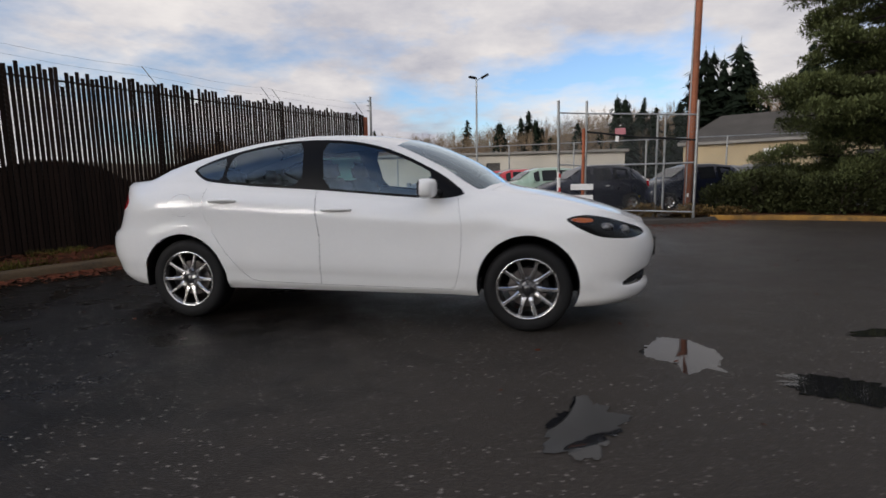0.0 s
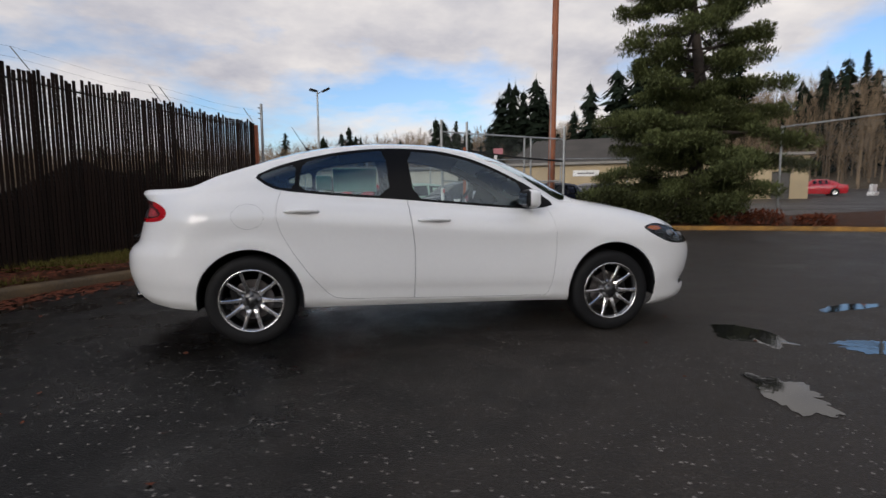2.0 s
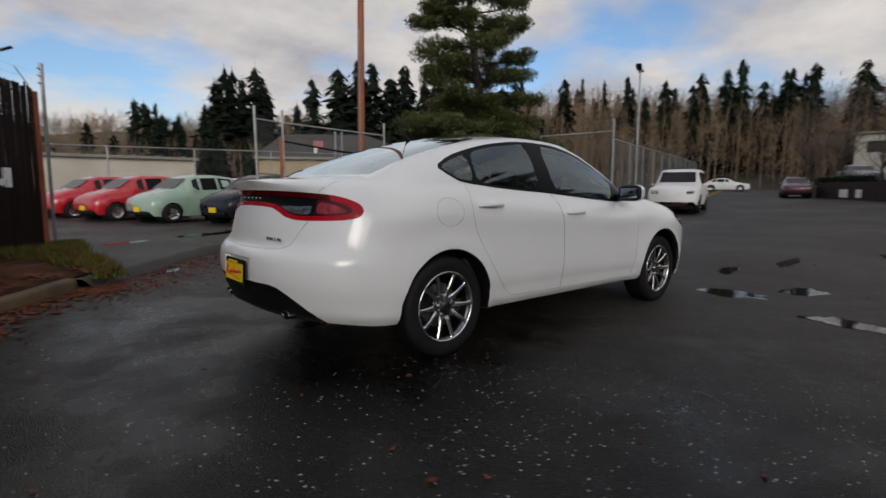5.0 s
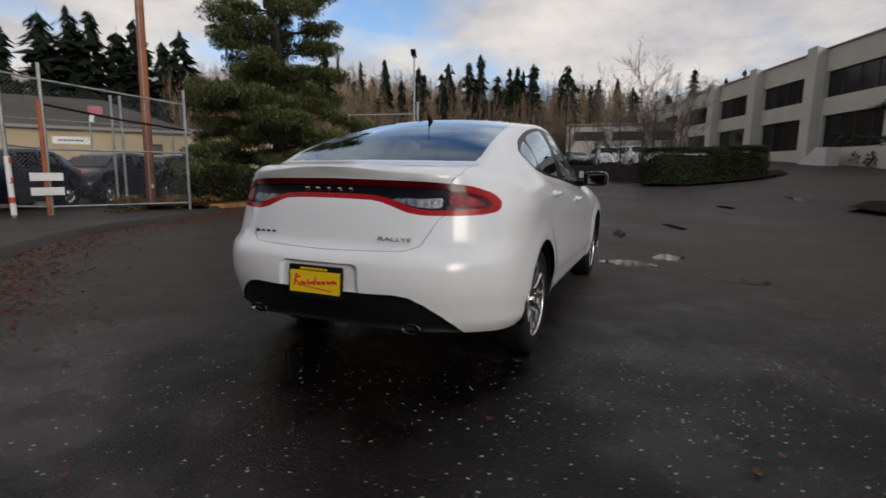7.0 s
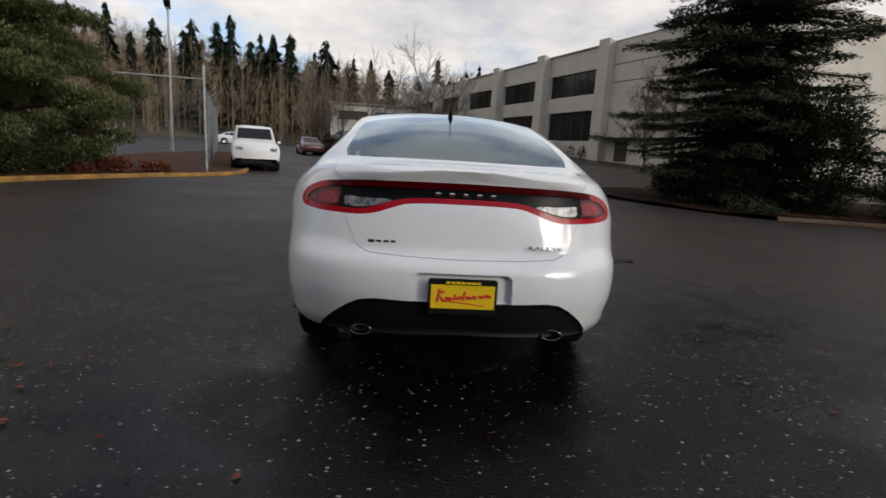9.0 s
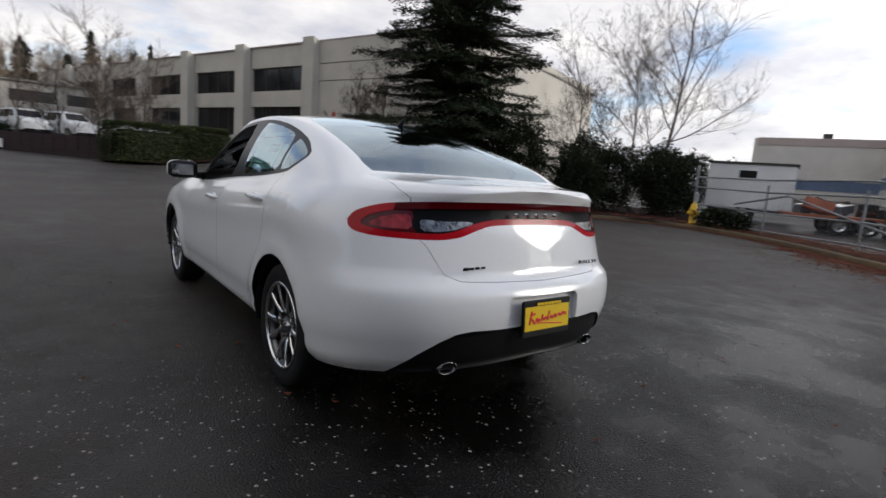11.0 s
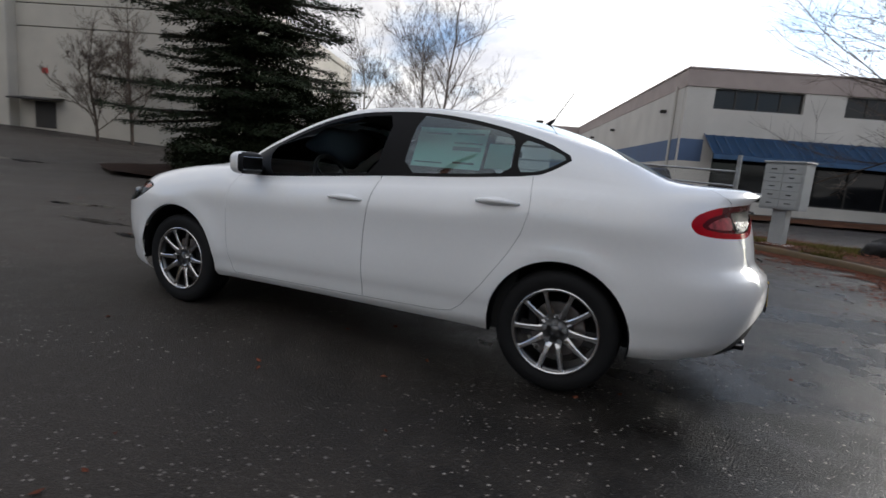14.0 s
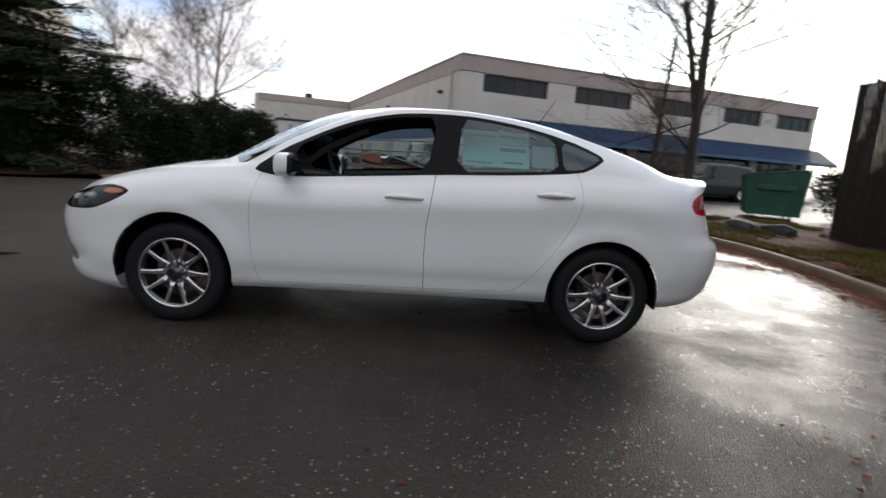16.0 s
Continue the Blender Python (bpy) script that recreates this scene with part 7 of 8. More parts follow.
bare_tree(-6.96, -9.31, 10.5, 2, "large leafless street tree with dark bark on the verge", "bark", 0.7, 5, 0.135, 4, -0.02, 0.2, True, 0.004, True)
bare_tree(-6.6, -11.0, 5.2, 27, "small leafless tree beside the street tree", "bark", 0.75, 4, 0.06, 3, -0.02, 0.2, True)
bare_tree(-11.0, -21.0, 6.5, 23, "small leafless tree before the warehouse", "bark", 0.7, 4, 0.09, 4, 0, 0.2, True)
bare_tree(11.6, -24.1, 12.5, 4, "tall leafless tree behind the evergreens", "palebark", 0.65, 5, 0.11, 3, 0, 0.25, False, 0.004)
bare_tree(9.6, -18.4, 9.5, 9, "slender leafless tree with pale brown twigs", "palebark", 0.6, 5, 0.062, 3, 0, 0.2, False, 0.0035)
bare_tree(14.0, -20.5, 9.0, 14, "slender leafless tree behind the fir", "palebark", 0.6, 5, 0.062, 3, 0, 0.2, False, 0.0035)
bare_tree(37.5, -14.9, 6.5, 31, "young birch with a pale trunk before the office", "palebark", 0.4, 4, 0.09, 3)
bare_tree(42.5, -13.3, 6.0, 32, "young leafless tree before the office", "palebark", 0.4, 4, 0.08, 3)
bare_tree(24.5, -14.8, 7.2, 34, "leafless reddish tree against the office wall", "twig", 0.55, 5, 0.09, 3, 0, 0.15, False, 0.006)
bare_tree(25.9, -13.9, 6.2, 35, "leafless reddish tree against the office wall", "twig", 0.55, 5, 0.08, 3, 0, 0.15, False, 0.006)
bare_tree(30.2, -18.6, 7.0, 33, "leafless reddish tree against the office wall", "twig", 0.45, 4, 0.09, 3)
for k, (x, y, h) in enumerate(((29.5, -0.4, 8.2), (30.5, -1.8, 6.5), (31.8, -0.8, 7.2), (34.0, 1.2, 7.0), (36.4, 3.2, 8.0), (40.6, 6.0, 8.0), (44.0, 8.0, 7.0), (47.0, 9.5, 8.0), (28.6, -2.2, 6.2))):
    bare_tree(x, y, h, 40 + k, "leafless tree on the bank along the street", "bark" if k % 2 else "twig", 0.55, 4, 0.065, 3, 0, 0.2, False, 0.007)


# ---- wooded hill ----


def ridge(az):
    """Height of the hill at 190 m, by the heading in degrees from +y towards +x."""
    return float(np.interp(az, [-40, -6, 6, 20, 40, 55, 75, 95, 120], [8, 12, 17, 20, 24, 26, 22, 16, 8]))


def hillside():
    bm = bmesh.new()
    rows = []
    for i in range(0, 81):
        az = -50 + i * 2.2
        a = radians(az)
        row = []
        for r, k in ((75, 0.0), (100, 0.10), (130, 0.35), (160, 0.7), (190, 1.0), (240, 1.05), (400, 0.9)):
            x, y = r * math.sin(a), r * math.cos(a)
            row.append(bm.verts.new((x, y, far_rise(x, y) * 0.55 + ridge(az) * k + 1.5 * noise.noise(Vector((x * 0.02, y * 0.02, 0))) * k - (2 if k == 0 else 0))))
        rows.append(row)
    for p, q in zip(rows, rows[1:]):
        for k in range(6):
            bm.faces.new((p[k], p[k + 1], q[k + 1], q[k]))
    tagged(part("hillside", bm, "hill", None, "", True), "brown wooded hillside behind the lots", "hill", kind="structure")


hillside()


def far_woods():
    """Firs and leafless woods on the hill: far and past counting."""
    rnd = random.Random(77)
    fv, ff, bv, bf = [], [], [], []

    def fir(x, y, z, h, w):
        """Many ragged drooping boughs round a stem."""
        n = 32
        lean = rnd.uniform(-0.02, 0.02) * h
        for s in range(n):
            t = (s + rnd.uniform(-0.4, 0.4)) / n
            zz = z + h * (0.06 + 0.92 * t)
            rr = w * 1.12 * (1.04 - t) ** 0.58 * rnd.uniform(0.55, 1.2)
            cx = x + lean * t
            for k in range(9):
                a = rnd.uniform(0, math.tau)
                L = rr * rnd.uniform(0.45, 1.25)
                dx, dy = math.cos(a), math.sin(a)
                for q in range(3):
                    u0, u1 = rnd.uniform(0, 0.45), rnd.uniform(0.55, 1.1)
                    hw = L * rnd.uniform(0.18, 0.36)
                    sk = rnd.uniform(-0.35, 0.35) * L
                    drop = h * rnd.uniform(0.01, 0.055)
                    i = len(fv)
                    fv.extend([(cx + dx * L * u0, y + dy * L * u0, zz + h * 0.03), (cx + dx * L * (u0 + u1) / 2 - dy * (hw + sk), y + dy * L * (u0 + u1) / 2 + dx * (hw + sk), zz - drop * 0.6), (cx + dx * L * u1 - dy * sk, y + dy * L * u1 + dx * sk, zz - drop)])
                    ff.append((i, i + 1, i + 2))
        i = len(fv)
        fv.extend([(x + lean - 0.16, y, z + h * 0.86), (x + lean + 0.16, y + 0.05, z + h * 0.86), (x + lean, y, z + h * 1.04)])
        ff.append((i, i + 1, i + 2))

    def bare(x, y, z, h, w):
        """A leafless crown: a stem, limbs and a haze of fine twigs."""
        def sliver(p, q, r):
            i = len(bv)
            d = q - p
            s = Vector((-d.y - 0.3, d.x + 0.2, 0.1)).normalized() * r
            bv.extend([p - s, p + s, q]); bf.append((i, i + 1, i + 2))
        top = Vector((x + rnd.uniform(-0.6, 0.6), y, z + h))
        base = Vector((x, y, z))
        sliver(base, top, 0.13)
        for k in range(9):
            t = rnd.uniform(0.2, 0.8)
            p = base.lerp(top, t)
            a = rnd.uniform(0, math.tau)
            q = p + Vector((math.cos(a) * w * (1.1 - t), math.sin(a) * w * (1.1 - t), h * rnd.uniform(0.12, 0.26)))
            sliver(p, q, 0.06)
            for j in range(4):
                c = p.lerp(q, rnd.uniform(0.3, 1.0))
                sliver(c, c + Vector((rnd.uniform(-0.9, 0.9), rnd.uniform(-0.9, 0.9), rnd.uniform(0.3, 1.6))), 0.045)

    def slope(r, az):
        k = float(np.interp(r, [75, 100, 130, 160, 190, 240], [0, 0.10, 0.35, 0.7, 1.0, 1.05]))
        a = radians(az)
        x, y = r * math.sin(a), r * math.cos(a)
        return x, y, far_rise(x, y) * 0.55 + ridge(az) * k - 0.5

    for _ in range(4200):
        az, r = rnd.uniform(-38, 108), rnd.uniform(88, 215)
        x, y, z = slope(r, az)
        bare(x, y, z - 1.0, rnd.uniform(5, 9.5) * (1.45 if az > 38 else 1.0), rnd.uniform(1.8, 3.6))
    for _ in range(190):
        az = rnd.uniform(-38, 112)
        thick = 0.35 if az < 8 else 0.6 if az < 36 else 1.0
        if rnd.random() > thick:
            continue
        r = rnd.uniform(95, 200)
        x, y, z = slope(r, az)
        fir(x, y, z - 1, rnd.uniform(7, 15) * (1.1 if az > 45 else 0.85), rnd.uniform(2.0, 3.4))
    # taller leafless trees along the foot of the slope
    for _ in range(620):
        az = rnd.uniform(38, 86)
        x, y, z = slope(rnd.uniform(98, 124), az)
        bare(x, y, z - 1.0, rnd.uniform(10, 17.5), rnd.uniform(1.5, 2.6))
    # a dark belt of younger firs at the foot of the slope
    for _ in range(46):
        az, r = rnd.choice((rnd.uniform(10, 23), rnd.uniform(10, 23), rnd.uniform(30, 38))), rnd.uniform(84, 102)
        x, y, z = slope(r, az)
        fir(x, y, z - 1, rnd.uniform(6, 12), rnd.uniform(1.6, 2.6))
    # the taller firs that stand clear of the ridge: heading and height of the top
    for az, top in ((0.5, 13.5), (8.9, 17.5), (9.9, 17), (11.4, 15), (16.3, 22), (17.1, 24.7), (18.0, 24.6), (19.0, 23), (20.2, 25.6), (21.2, 22), (25.9, 23.7), (29.0, 26.2), (30.7, 27.9), (32.4, 27.5), (34.4, 25), (36.3, 27.1), (38.2, 24), (39.8, 26.4),
                    (45.3, 20.8), (47.1, 22.7), (48.5, 23.7), (54.0, 24.0), (60.5, 23.9), (64.2, 22.6), (67.5, 23.6), (69.8, 23.8), (71.1, 25.4), (73.0, 21.1), (75.1, 23.1), (76.9, 23.6), (80.6, 22.9), (83.5, 17)):
        x, y, z = slope(108, az)
        h = top - z + 2
        fir(x, y, z - 2, h, h * rnd.uniform(0.13, 0.19) * (1.35 if az < 42 else 1.15))
        fir(x + rnd.uniform(-2.4, 2.4), y + rnd.uniform(1, 5), z - 2, h * rnd.uniform(0.62, 0.9), h * rnd.uniform(0.13, 0.18))
    for nm, v, f, mat, lab in (("fir_woods", fv, ff, "hillfir", "dark fir trees on the far hillside"), ("leafless_woods", bv, bf, "hillbare", "brown leafless woods on the far hillside")):
        me = bpy.data.meshes.new(nm)
        me.from_pydata(v, [], f)
        me.materials.append(M[mat])
        tagged(new(nm, me), lab, "woods", kind="stuff")


far_woods()


# ---- grass and fallen leaves ----


def scatter():
    rnd = random.Random(55)
    gv, gf, lv, lf = [], [], [], []
    fence_x = lambda y: float(np.interp(y, [-5.3, 1.4, 5.6, 8.0], [-8.0, -5.62, -3.98, -2.85]))
    kl = [(p.x, p.y) for p in kerb_line if p.x < 0.6]
    def kerb_x(y):
        ys = sorted((q[1], q[0]) for q in kl)
        return float(np.interp(y, [q[0] for q in ys], [q[1] for q in ys]))
    n = 0
    while n < 34000:
        y = rnd.uniform(-9.5, 7.5)
        x = rnd.uniform(-9.5, -1.5)
        edge = kerb_x(y) if y < 3.2 else -2.2
        if x > edge - 0.2 or (y > -5.3 and x < fence_x(y) - 0.1):
            continue
        tuft = noise.noise(Vector((x * 0.7, y * 0.7, 0)))
        if tuft < -0.05 + (0.25 if y < -4 and x < edge - 1.6 else 0):
            n += 0.2
            continue
        h = rnd.uniform(0.05, 0.13) 
        a = rnd.uniform(0, math.tau)
        i = len(gv)
        gv.extend([(x - 0.009 * math.cos(a), y - 0.009 * math.sin(a), 0.09), (x + 0.009 * math.cos(a), y + 0.009 * math.sin(a), 0.09), (x + rnd.gauss(0, 0.05), y + rnd.gauss(0, 0.05), 0.10 + h)])
        gf.append((i, i + 1, i + 2))
        n += 1

    def leaf(x, y, z, s):
        z += far_rise(x, y)
        a = rnd.uniform(0, math.tau)
        c, q = math.cos(a) * s, math.sin(a) * s
        i = len(lv)
        t = [rnd.uniform(0.001, 0.014) for _ in range(4)]
        lv.extend([(x + c, y + q, z + t[0]), (x - q * 0.6, y + c * 0.6, z + t[1]), (x - c, y - q, z + t[2]), (x + q * 0.6, y - c * 0.6, z + t[3])])
        lf.append((i, i + 1, i + 2)); lf.append((i, i + 2, i + 3))

    for _ in range(22000):
        p = rnd.choice(kerb_line)
        k = kerb_line.index(p)
        q = kerb_line[min(k + 1, len(kerb_line) - 1)]
        d = (q - p).normalized() if q != p else Vector((1, 0, 0))
        right = Vector((d.y, -d.x, 0))
        off = abs(rnd.gauss(0, 0.22))
        if rnd.random() < 0.40:
            s = p + d * rnd.uniform(0, 0.4) + right * (off + 0.01)
            leaf(s.x, s.y, 0.006, rnd.uniform(0.02, 0.042))
        else:
            s = p + d * rnd.uniform(0, 0.4) - right * (0.16 + abs(rnd.gauss(0.6, 1.2)))
            leaf(s.x, s.y, 0.14, rnd.uniform(0.025, 0.05))
    # a broad drift of maroon leaves has washed against the kerb before the yard
    drift = [i for i, p in enumerate(kerb_line) if p.x < 0.8 and p.y < -2.5]
    for _ in range(9000):
        i = rnd.choice(drift)
        p, q = kerb_line[i], kerb_line[min(i + 1, len(kerb_line) - 1)]
        d = (q - p).normalized()
        s = p + d * rnd.uniform(0, 0.4) + Vector((d.y, -d.x, 0)) * abs(rnd.gauss(0, 0.62))
        if noise.noise(Vector((s.x * 1.4, s.y * 1.4, 2))) > -0.12:
            leaf(s.x, s.y, 0.006, rnd.uniform(0.02, 0.04))
    for _ in range(4200):
        p = rnd.choice(berm_line)
        s = p + Vector((abs(rnd.gauss(0, 0.5)) * 0.8, -abs(rnd.gauss(0, 0.55)), 0))
        leaf(s.x, s.y, 0.004, rnd.uniform(0.014, 0.03))
    # a thin litter of leaves and grit over the whole lot
    for _ in range(330):
        leaf(rnd.uniform(-6, 9), rnd.uniform(-8, 7), 0.003, rnd.uniform(0.010, 0.028))
    for nm, v, f, mat, lab, cat in (("grass", gv, gf, "blade", "wet yellow-green grass on the verge", "grass"), ("fallen_leaves", lv, lf, "leaf", "wet brown fallen leaves along the kerb", "leaves")):
        me = bpy.data.meshes.new(nm)
        me.from_pydata(v, [], f)
        me.materials.append(M[mat])
        tagged(new(nm, me), lab, cat, kind="stuff")


scatter()

# ---- parked vehicles ----


def loft(bm, rows):
    """Rows of points joined into a skin."""
    vs = [[bm.verts.new(p) for p in r] for r in rows]
    for a, b in zip(vs, vs[1:]):
        for k in range(len(a) - 1):
            bm.faces.new((a[k], a[k + 1], b[k + 1], b[k]))
    return vs


def small_wheel(parent, x, y, r, rim="rim", width=0.18):
    s = 1 if y > 0 else -1
    hub = part("wheel", lathe_mesh([(r * 0.66, -width / 2), (r * 0.95, -width / 2), (r, -width * 0.35), (r, width * 0.35), (r * 0.95, width / 2), (r * 0.68, width / 2), (r * 0.62, width * 0.4)], 24, False), "tyre", parent, "", True)
    hub.matrix_local = pose(x, y, r, 0, 0, 0 if s > 0 else 180)
    part("rim", lathe_mesh([(r * 0.64, width * 0.42), (r * 0.60, width * 0.30), (r * 0.25, width * 0.34), (0.001, width * 0.36)], 24, False), rim, hub, "", True)
    for k in range(7):
        bm = bmesh.new()
        box(bm, (r * 0.46, 0.012, r * 0.12), pose(r * 0.36, width * 0.38, 0))
        shared_me = part("spoke", bm, rim, hub)
        shared_me.matrix_local = pose(0, 0, 0, 0, k * 360 / 7, 0)


def vehicle(name, m, label, paint, L, W, H, plan, wheels, wr, plate=True, group="", lamps="round"):
    """A car body from a side outline: plan holds rows (x, z_belt, z_roof, half width at belt, half width at roof) from nose to tail."""
    car = thing(name, m, label, "car", group)
    bm = bmesh.new()
    rows = []
    for x, zl, zb, zr, wb, wr_ in plan:
        rows.append([(x, -wb * 0.93, zl), (x, -wb, zl + (zb - zl) * 0.45), (x, -wb * 0.985, zl + (zb - zl) * 0.8), (x, -wb * 0.93, zb), (x, -wr_, zr - 0.03), (x, -wr_ * 0.6, zr), (x, wr_ * 0.6, zr), (x, wr_, zr - 0.03), (x, wb * 0.93, zb), (x, wb * 0.985, zl + (zb - zl) * 0.8), (x, wb, zl + (zb - zl) * 0.45), (x, wb * 0.93, zl)])
    vs = loft(bm, rows)
    bm.faces.new(vs[0]); bm.faces.new(vs[-1][::-1])
    for ax in wheels:
        ring = [(ax + wr * 1.16 * math.cos(t), wr + wr * 1.16 * math.sin(t)) for t in (math.pi * (-0.35 + 1.7 * k / 20) for k in range(21))]
        cut(bm, ring, (0, 2), lambda c: abs(c.y) > W * 0.3)
        bmesh.ops.delete(bm, geom=[f for f in bm.faces if abs((c := f.calc_center_median()).y) > W * 0.3 and inside(ring, c.x, c.z)], context="FACES")
    bmesh.ops.recalc_face_normals(bm, faces=bm.faces)
    part("body", bm, paint, car, "", True)
    cab = [p for p in plan if p[3] - p[2] > 0.22]
    x0, x1 = cab[0][0], cab[-1][0]
    for s in (-1, 1):
        for a, b in zip(cab, cab[1:]):
            gb = bmesh.new()
            q = []
            for row, inset in ((a, 0.05), (b, -0.05)):
                x, zl, zb, zr, wb, wr_ = row
                for t in (0.10, 0.86):
                    q.append(gb.verts.new((x - inset, s * (wb * 0.93 + (wr_ - wb * 0.93) * t + 0.012), zb + (zr - 0.03 - zb) * t)))
            gb.faces.new((q[0], q[2], q[3], q[1]))
            part("side_window", gb, "darkglass", car)
    for (a, b), nm in (((plan[[p[0] for p in plan].index(x0) - 1], cab[0]), "windscreen"), ((plan[min(len(plan) - 1, [p[0] for p in plan].index(x1) + 1)], cab[-1]), "rear_window")):
        gb = bmesh.new()
        q = [gb.verts.new((a[0] * (1 - t) + b[0] * t + (0.012 if nm == "windscreen" else -0.012), y * (a[5] * (1 - t) + b[5] * t) * 0.9, a[3] * (1 - t) + b[3] * t + 0.012)) for t, y in ((0.12, -1), (0.12, 1), (0.92, 1), (0.92, -1))]
        gb.faces.new(q)
        part(nm, gb, "darkglass", car)
    for ax in wheels:
        for s in (-1, 1):
            small_wheel(car, ax, s * (W / 2 - 0.10), wr)
            bm = bmesh.new()
            bmesh.ops.create_cone(bm, cap_ends=True, segments=20, radius1=wr * 1.17, radius2=wr * 1.17, depth=0.3, matrix=pose(ax, s * (W / 2 - 0.28), wr, 90))
            part("arch_liner", bm, "plastic", car)
    fx, tx = plan[0][0], plan[-1][0]
    for s in (-1, 1):
        bm = bmesh.new()
        if lamps == "round":
            bmesh.ops.create_uvsphere(bm, u_segments=14, v_segments=8, radius=0.095, matrix=pose(fx - 0.20, s * W * 0.34, 0.70) @ Matrix.Diagonal((0.9, 1, 1, 1)))
        else:
            box(bm, (0.08, 0.30, 0.16), pose(fx - 0.04, s * W * 0.34, 0.82), 0.02)
        part("headlight", bm, "lampsilver", car)
        bm = bmesh.new()
        box(bm, (0.06, 0.12, 0.24), pose(tx + 0.04, s * W * 0.40, 0.85), 0.02)
        part("tail_light", bm, "red", car)
        bm = bmesh.new()
        i = [p[0] for p in plan].index(x0)
        box(bm, (0.12, 0.18, 0.11), pose(plan[i][0] + 0.02, s * (W / 2 + 0.06), plan[i][2] + 0.06), 0.04, 2)
        part("wing_mirror", bm, paint, car)
        bm = bmesh.new()
        box(bm, (0.14, 0.02, 0.03), pose(plan[i][0] - 0.75, s * (W / 2 - 0.005), plan[i][2] - 0.12), 0.008)
        part("door_handle", bm, "chrome", car)
    bm = bmesh.new(); box(bm, (0.05, W * 0.6, 0.12), pose(fx - 0.015, 0, 0.32), 0.02); part("intake", bm, "plastic", car)
    if plate:
        bm = bmesh.new(); box(bm, (0.02, 0.31, 0.15), pose(fx + 0.03, 0.0, 0.42), 0.003); part("dealer_plate", bm, "plate_yellow", car, "yellow dealer plate")
    bm = bmesh.new(); span(bm, tx + 0.3, fx - 0.3, -W * 0.36, W * 0.36, 0.18, 0.3); part("underbody", bm, "plastic", car)
    return car


MINI = [(1.77, 0.36, 0.62, 0.66, 0.62, 0.40), (1.68, 0.22, 0.72, 0.80, 0.74, 0.50), (1.35, 0.20, 0.84, 0.94, 0.80, 0.58), (1.00, 0.20, 0.90, 1.01, 0.815, 0.62), (0.45, 0.20, 0.94, 1.38, 0.815, 0.56), (0.15, 0.20, 0.95, 1.47, 0.815, 0.55), (-0.5, 0.20, 0.97, 1.49, 0.815, 0.55), (-1.1, 0.20, 1.0, 1.44, 0.815, 0.53), (-1.45, 0.20, 1.0, 1.30, 0.80, 0.52), (-1.66, 0.22, 0.95, 1.00, 0.76, 0.52), (-1.77, 0.36, 0.70, 0.78, 0.68, 0.45)]
SUVP = [(2.35, 0.45, 0.85, 0.95, 0.82, 0.66), (2.28, 0.35, 0.98, 1.06, 0.90, 0.70), (1.5, 0.32, 1.02, 1.12, 0.93, 0.74), (1.05, 0.32, 1.05, 1.16, 0.93, 0.76), (0.55, 0.32, 1.08, 1.68, 0.93, 0.70), (0.1, 0.32, 1.08, 1.78, 0.93, 0.70), (-1.3, 0.32, 1.08, 1.78, 0.93, 0.70), (-2.1, 0.32, 1.08, 1.74, 0.92, 0.69), (-2.3, 0.36, 1.05, 1.2, 0.9, 0.68), (-2.38, 0.45, 0.9, 1.0, 0.85, 0.6)]
SEDANP = [(2.3, 0.35, 0.66, 0.72, 0.78, 0.55), (2.2, 0.22, 0.75, 0.82, 0.86, 0.62), (1.3, 0.2, 0.88, 0.96, 0.9, 0.68), (0.95, 0.2, 0.92, 1.0, 0.9, 0.70), (0.3, 0.2, 0.95, 1.36, 0.9, 0.60), (-0.1, 0.2, 0.96, 1.45, 0.9, 0.58), (-0.9, 0.2, 0.98, 1.42, 0.9, 0.57), (-1.4, 0.2, 1.0, 1.26, 0.89, 0.58), (-1.75, 0.22, 1.0, 1.06, 0.87, 0.62), (-2.2, 0.25, 0.95, 1.0, 0.84, 0.6), (-2.3, 0.4, 0.75, 0.85, 0.78, 0.5)]


def heading(dx, dy):
    return math.degrees(math.atan2(dy, dx))


lot = [("carnavy", "navy", 3.01, 13.15), ("carmint", "mint green", 1.42, 15.04), ("carred", "red", 0.3, 17.2), ("carred", "red", -0.6, 19.5), ("carnavy", "dark navy", 6.3, 13.9), ("carblack", "black", 8.6, 14.5), ("cargrey", "dark grey", 8.0, 17.0)]
for paint, colour, x, y in lot:
    vehicle("hatchback", pose(x, y, 0, 0, 0, heading(-0.947, -0.321)), f"small {colour} hatchback parked in the fenced lot", paint, 3.55, 1.63, 1.49, MINI, (1.15, -1.15), 0.29, True, "cars for sale")
for paint, colour, x, y in (("white", "white", 4.6, 19.2), ("cargrey", "grey", -3.6, 21.6 - 2.0 + 4), ("white", "silver white", 1.5, 23.0), ("carmint", "pale", 12.0, 17.0)):
    vehicle("sedan_car", pose(x, y, far_rise(x, y), 0, 0, heading(-0.5, -0.85)), f"{colour} sedan parked behind the hatchbacks", paint, 4.6, 1.8, 1.45, SEDANP, (1.4, -1.35), 0.31, False, "cars for sale", "wide")
vehicle("pickup_suv", pose(18.6, 6.9, far_rise(18.6, 6.9), 0, 0, heading(-0.95, -0.31)), "white sport utility vehicle parked at the roadside", "white", 4.7, 1.86, 1.78, SUVP, (1.45, -1.45), 0.36, False, "", "wide")
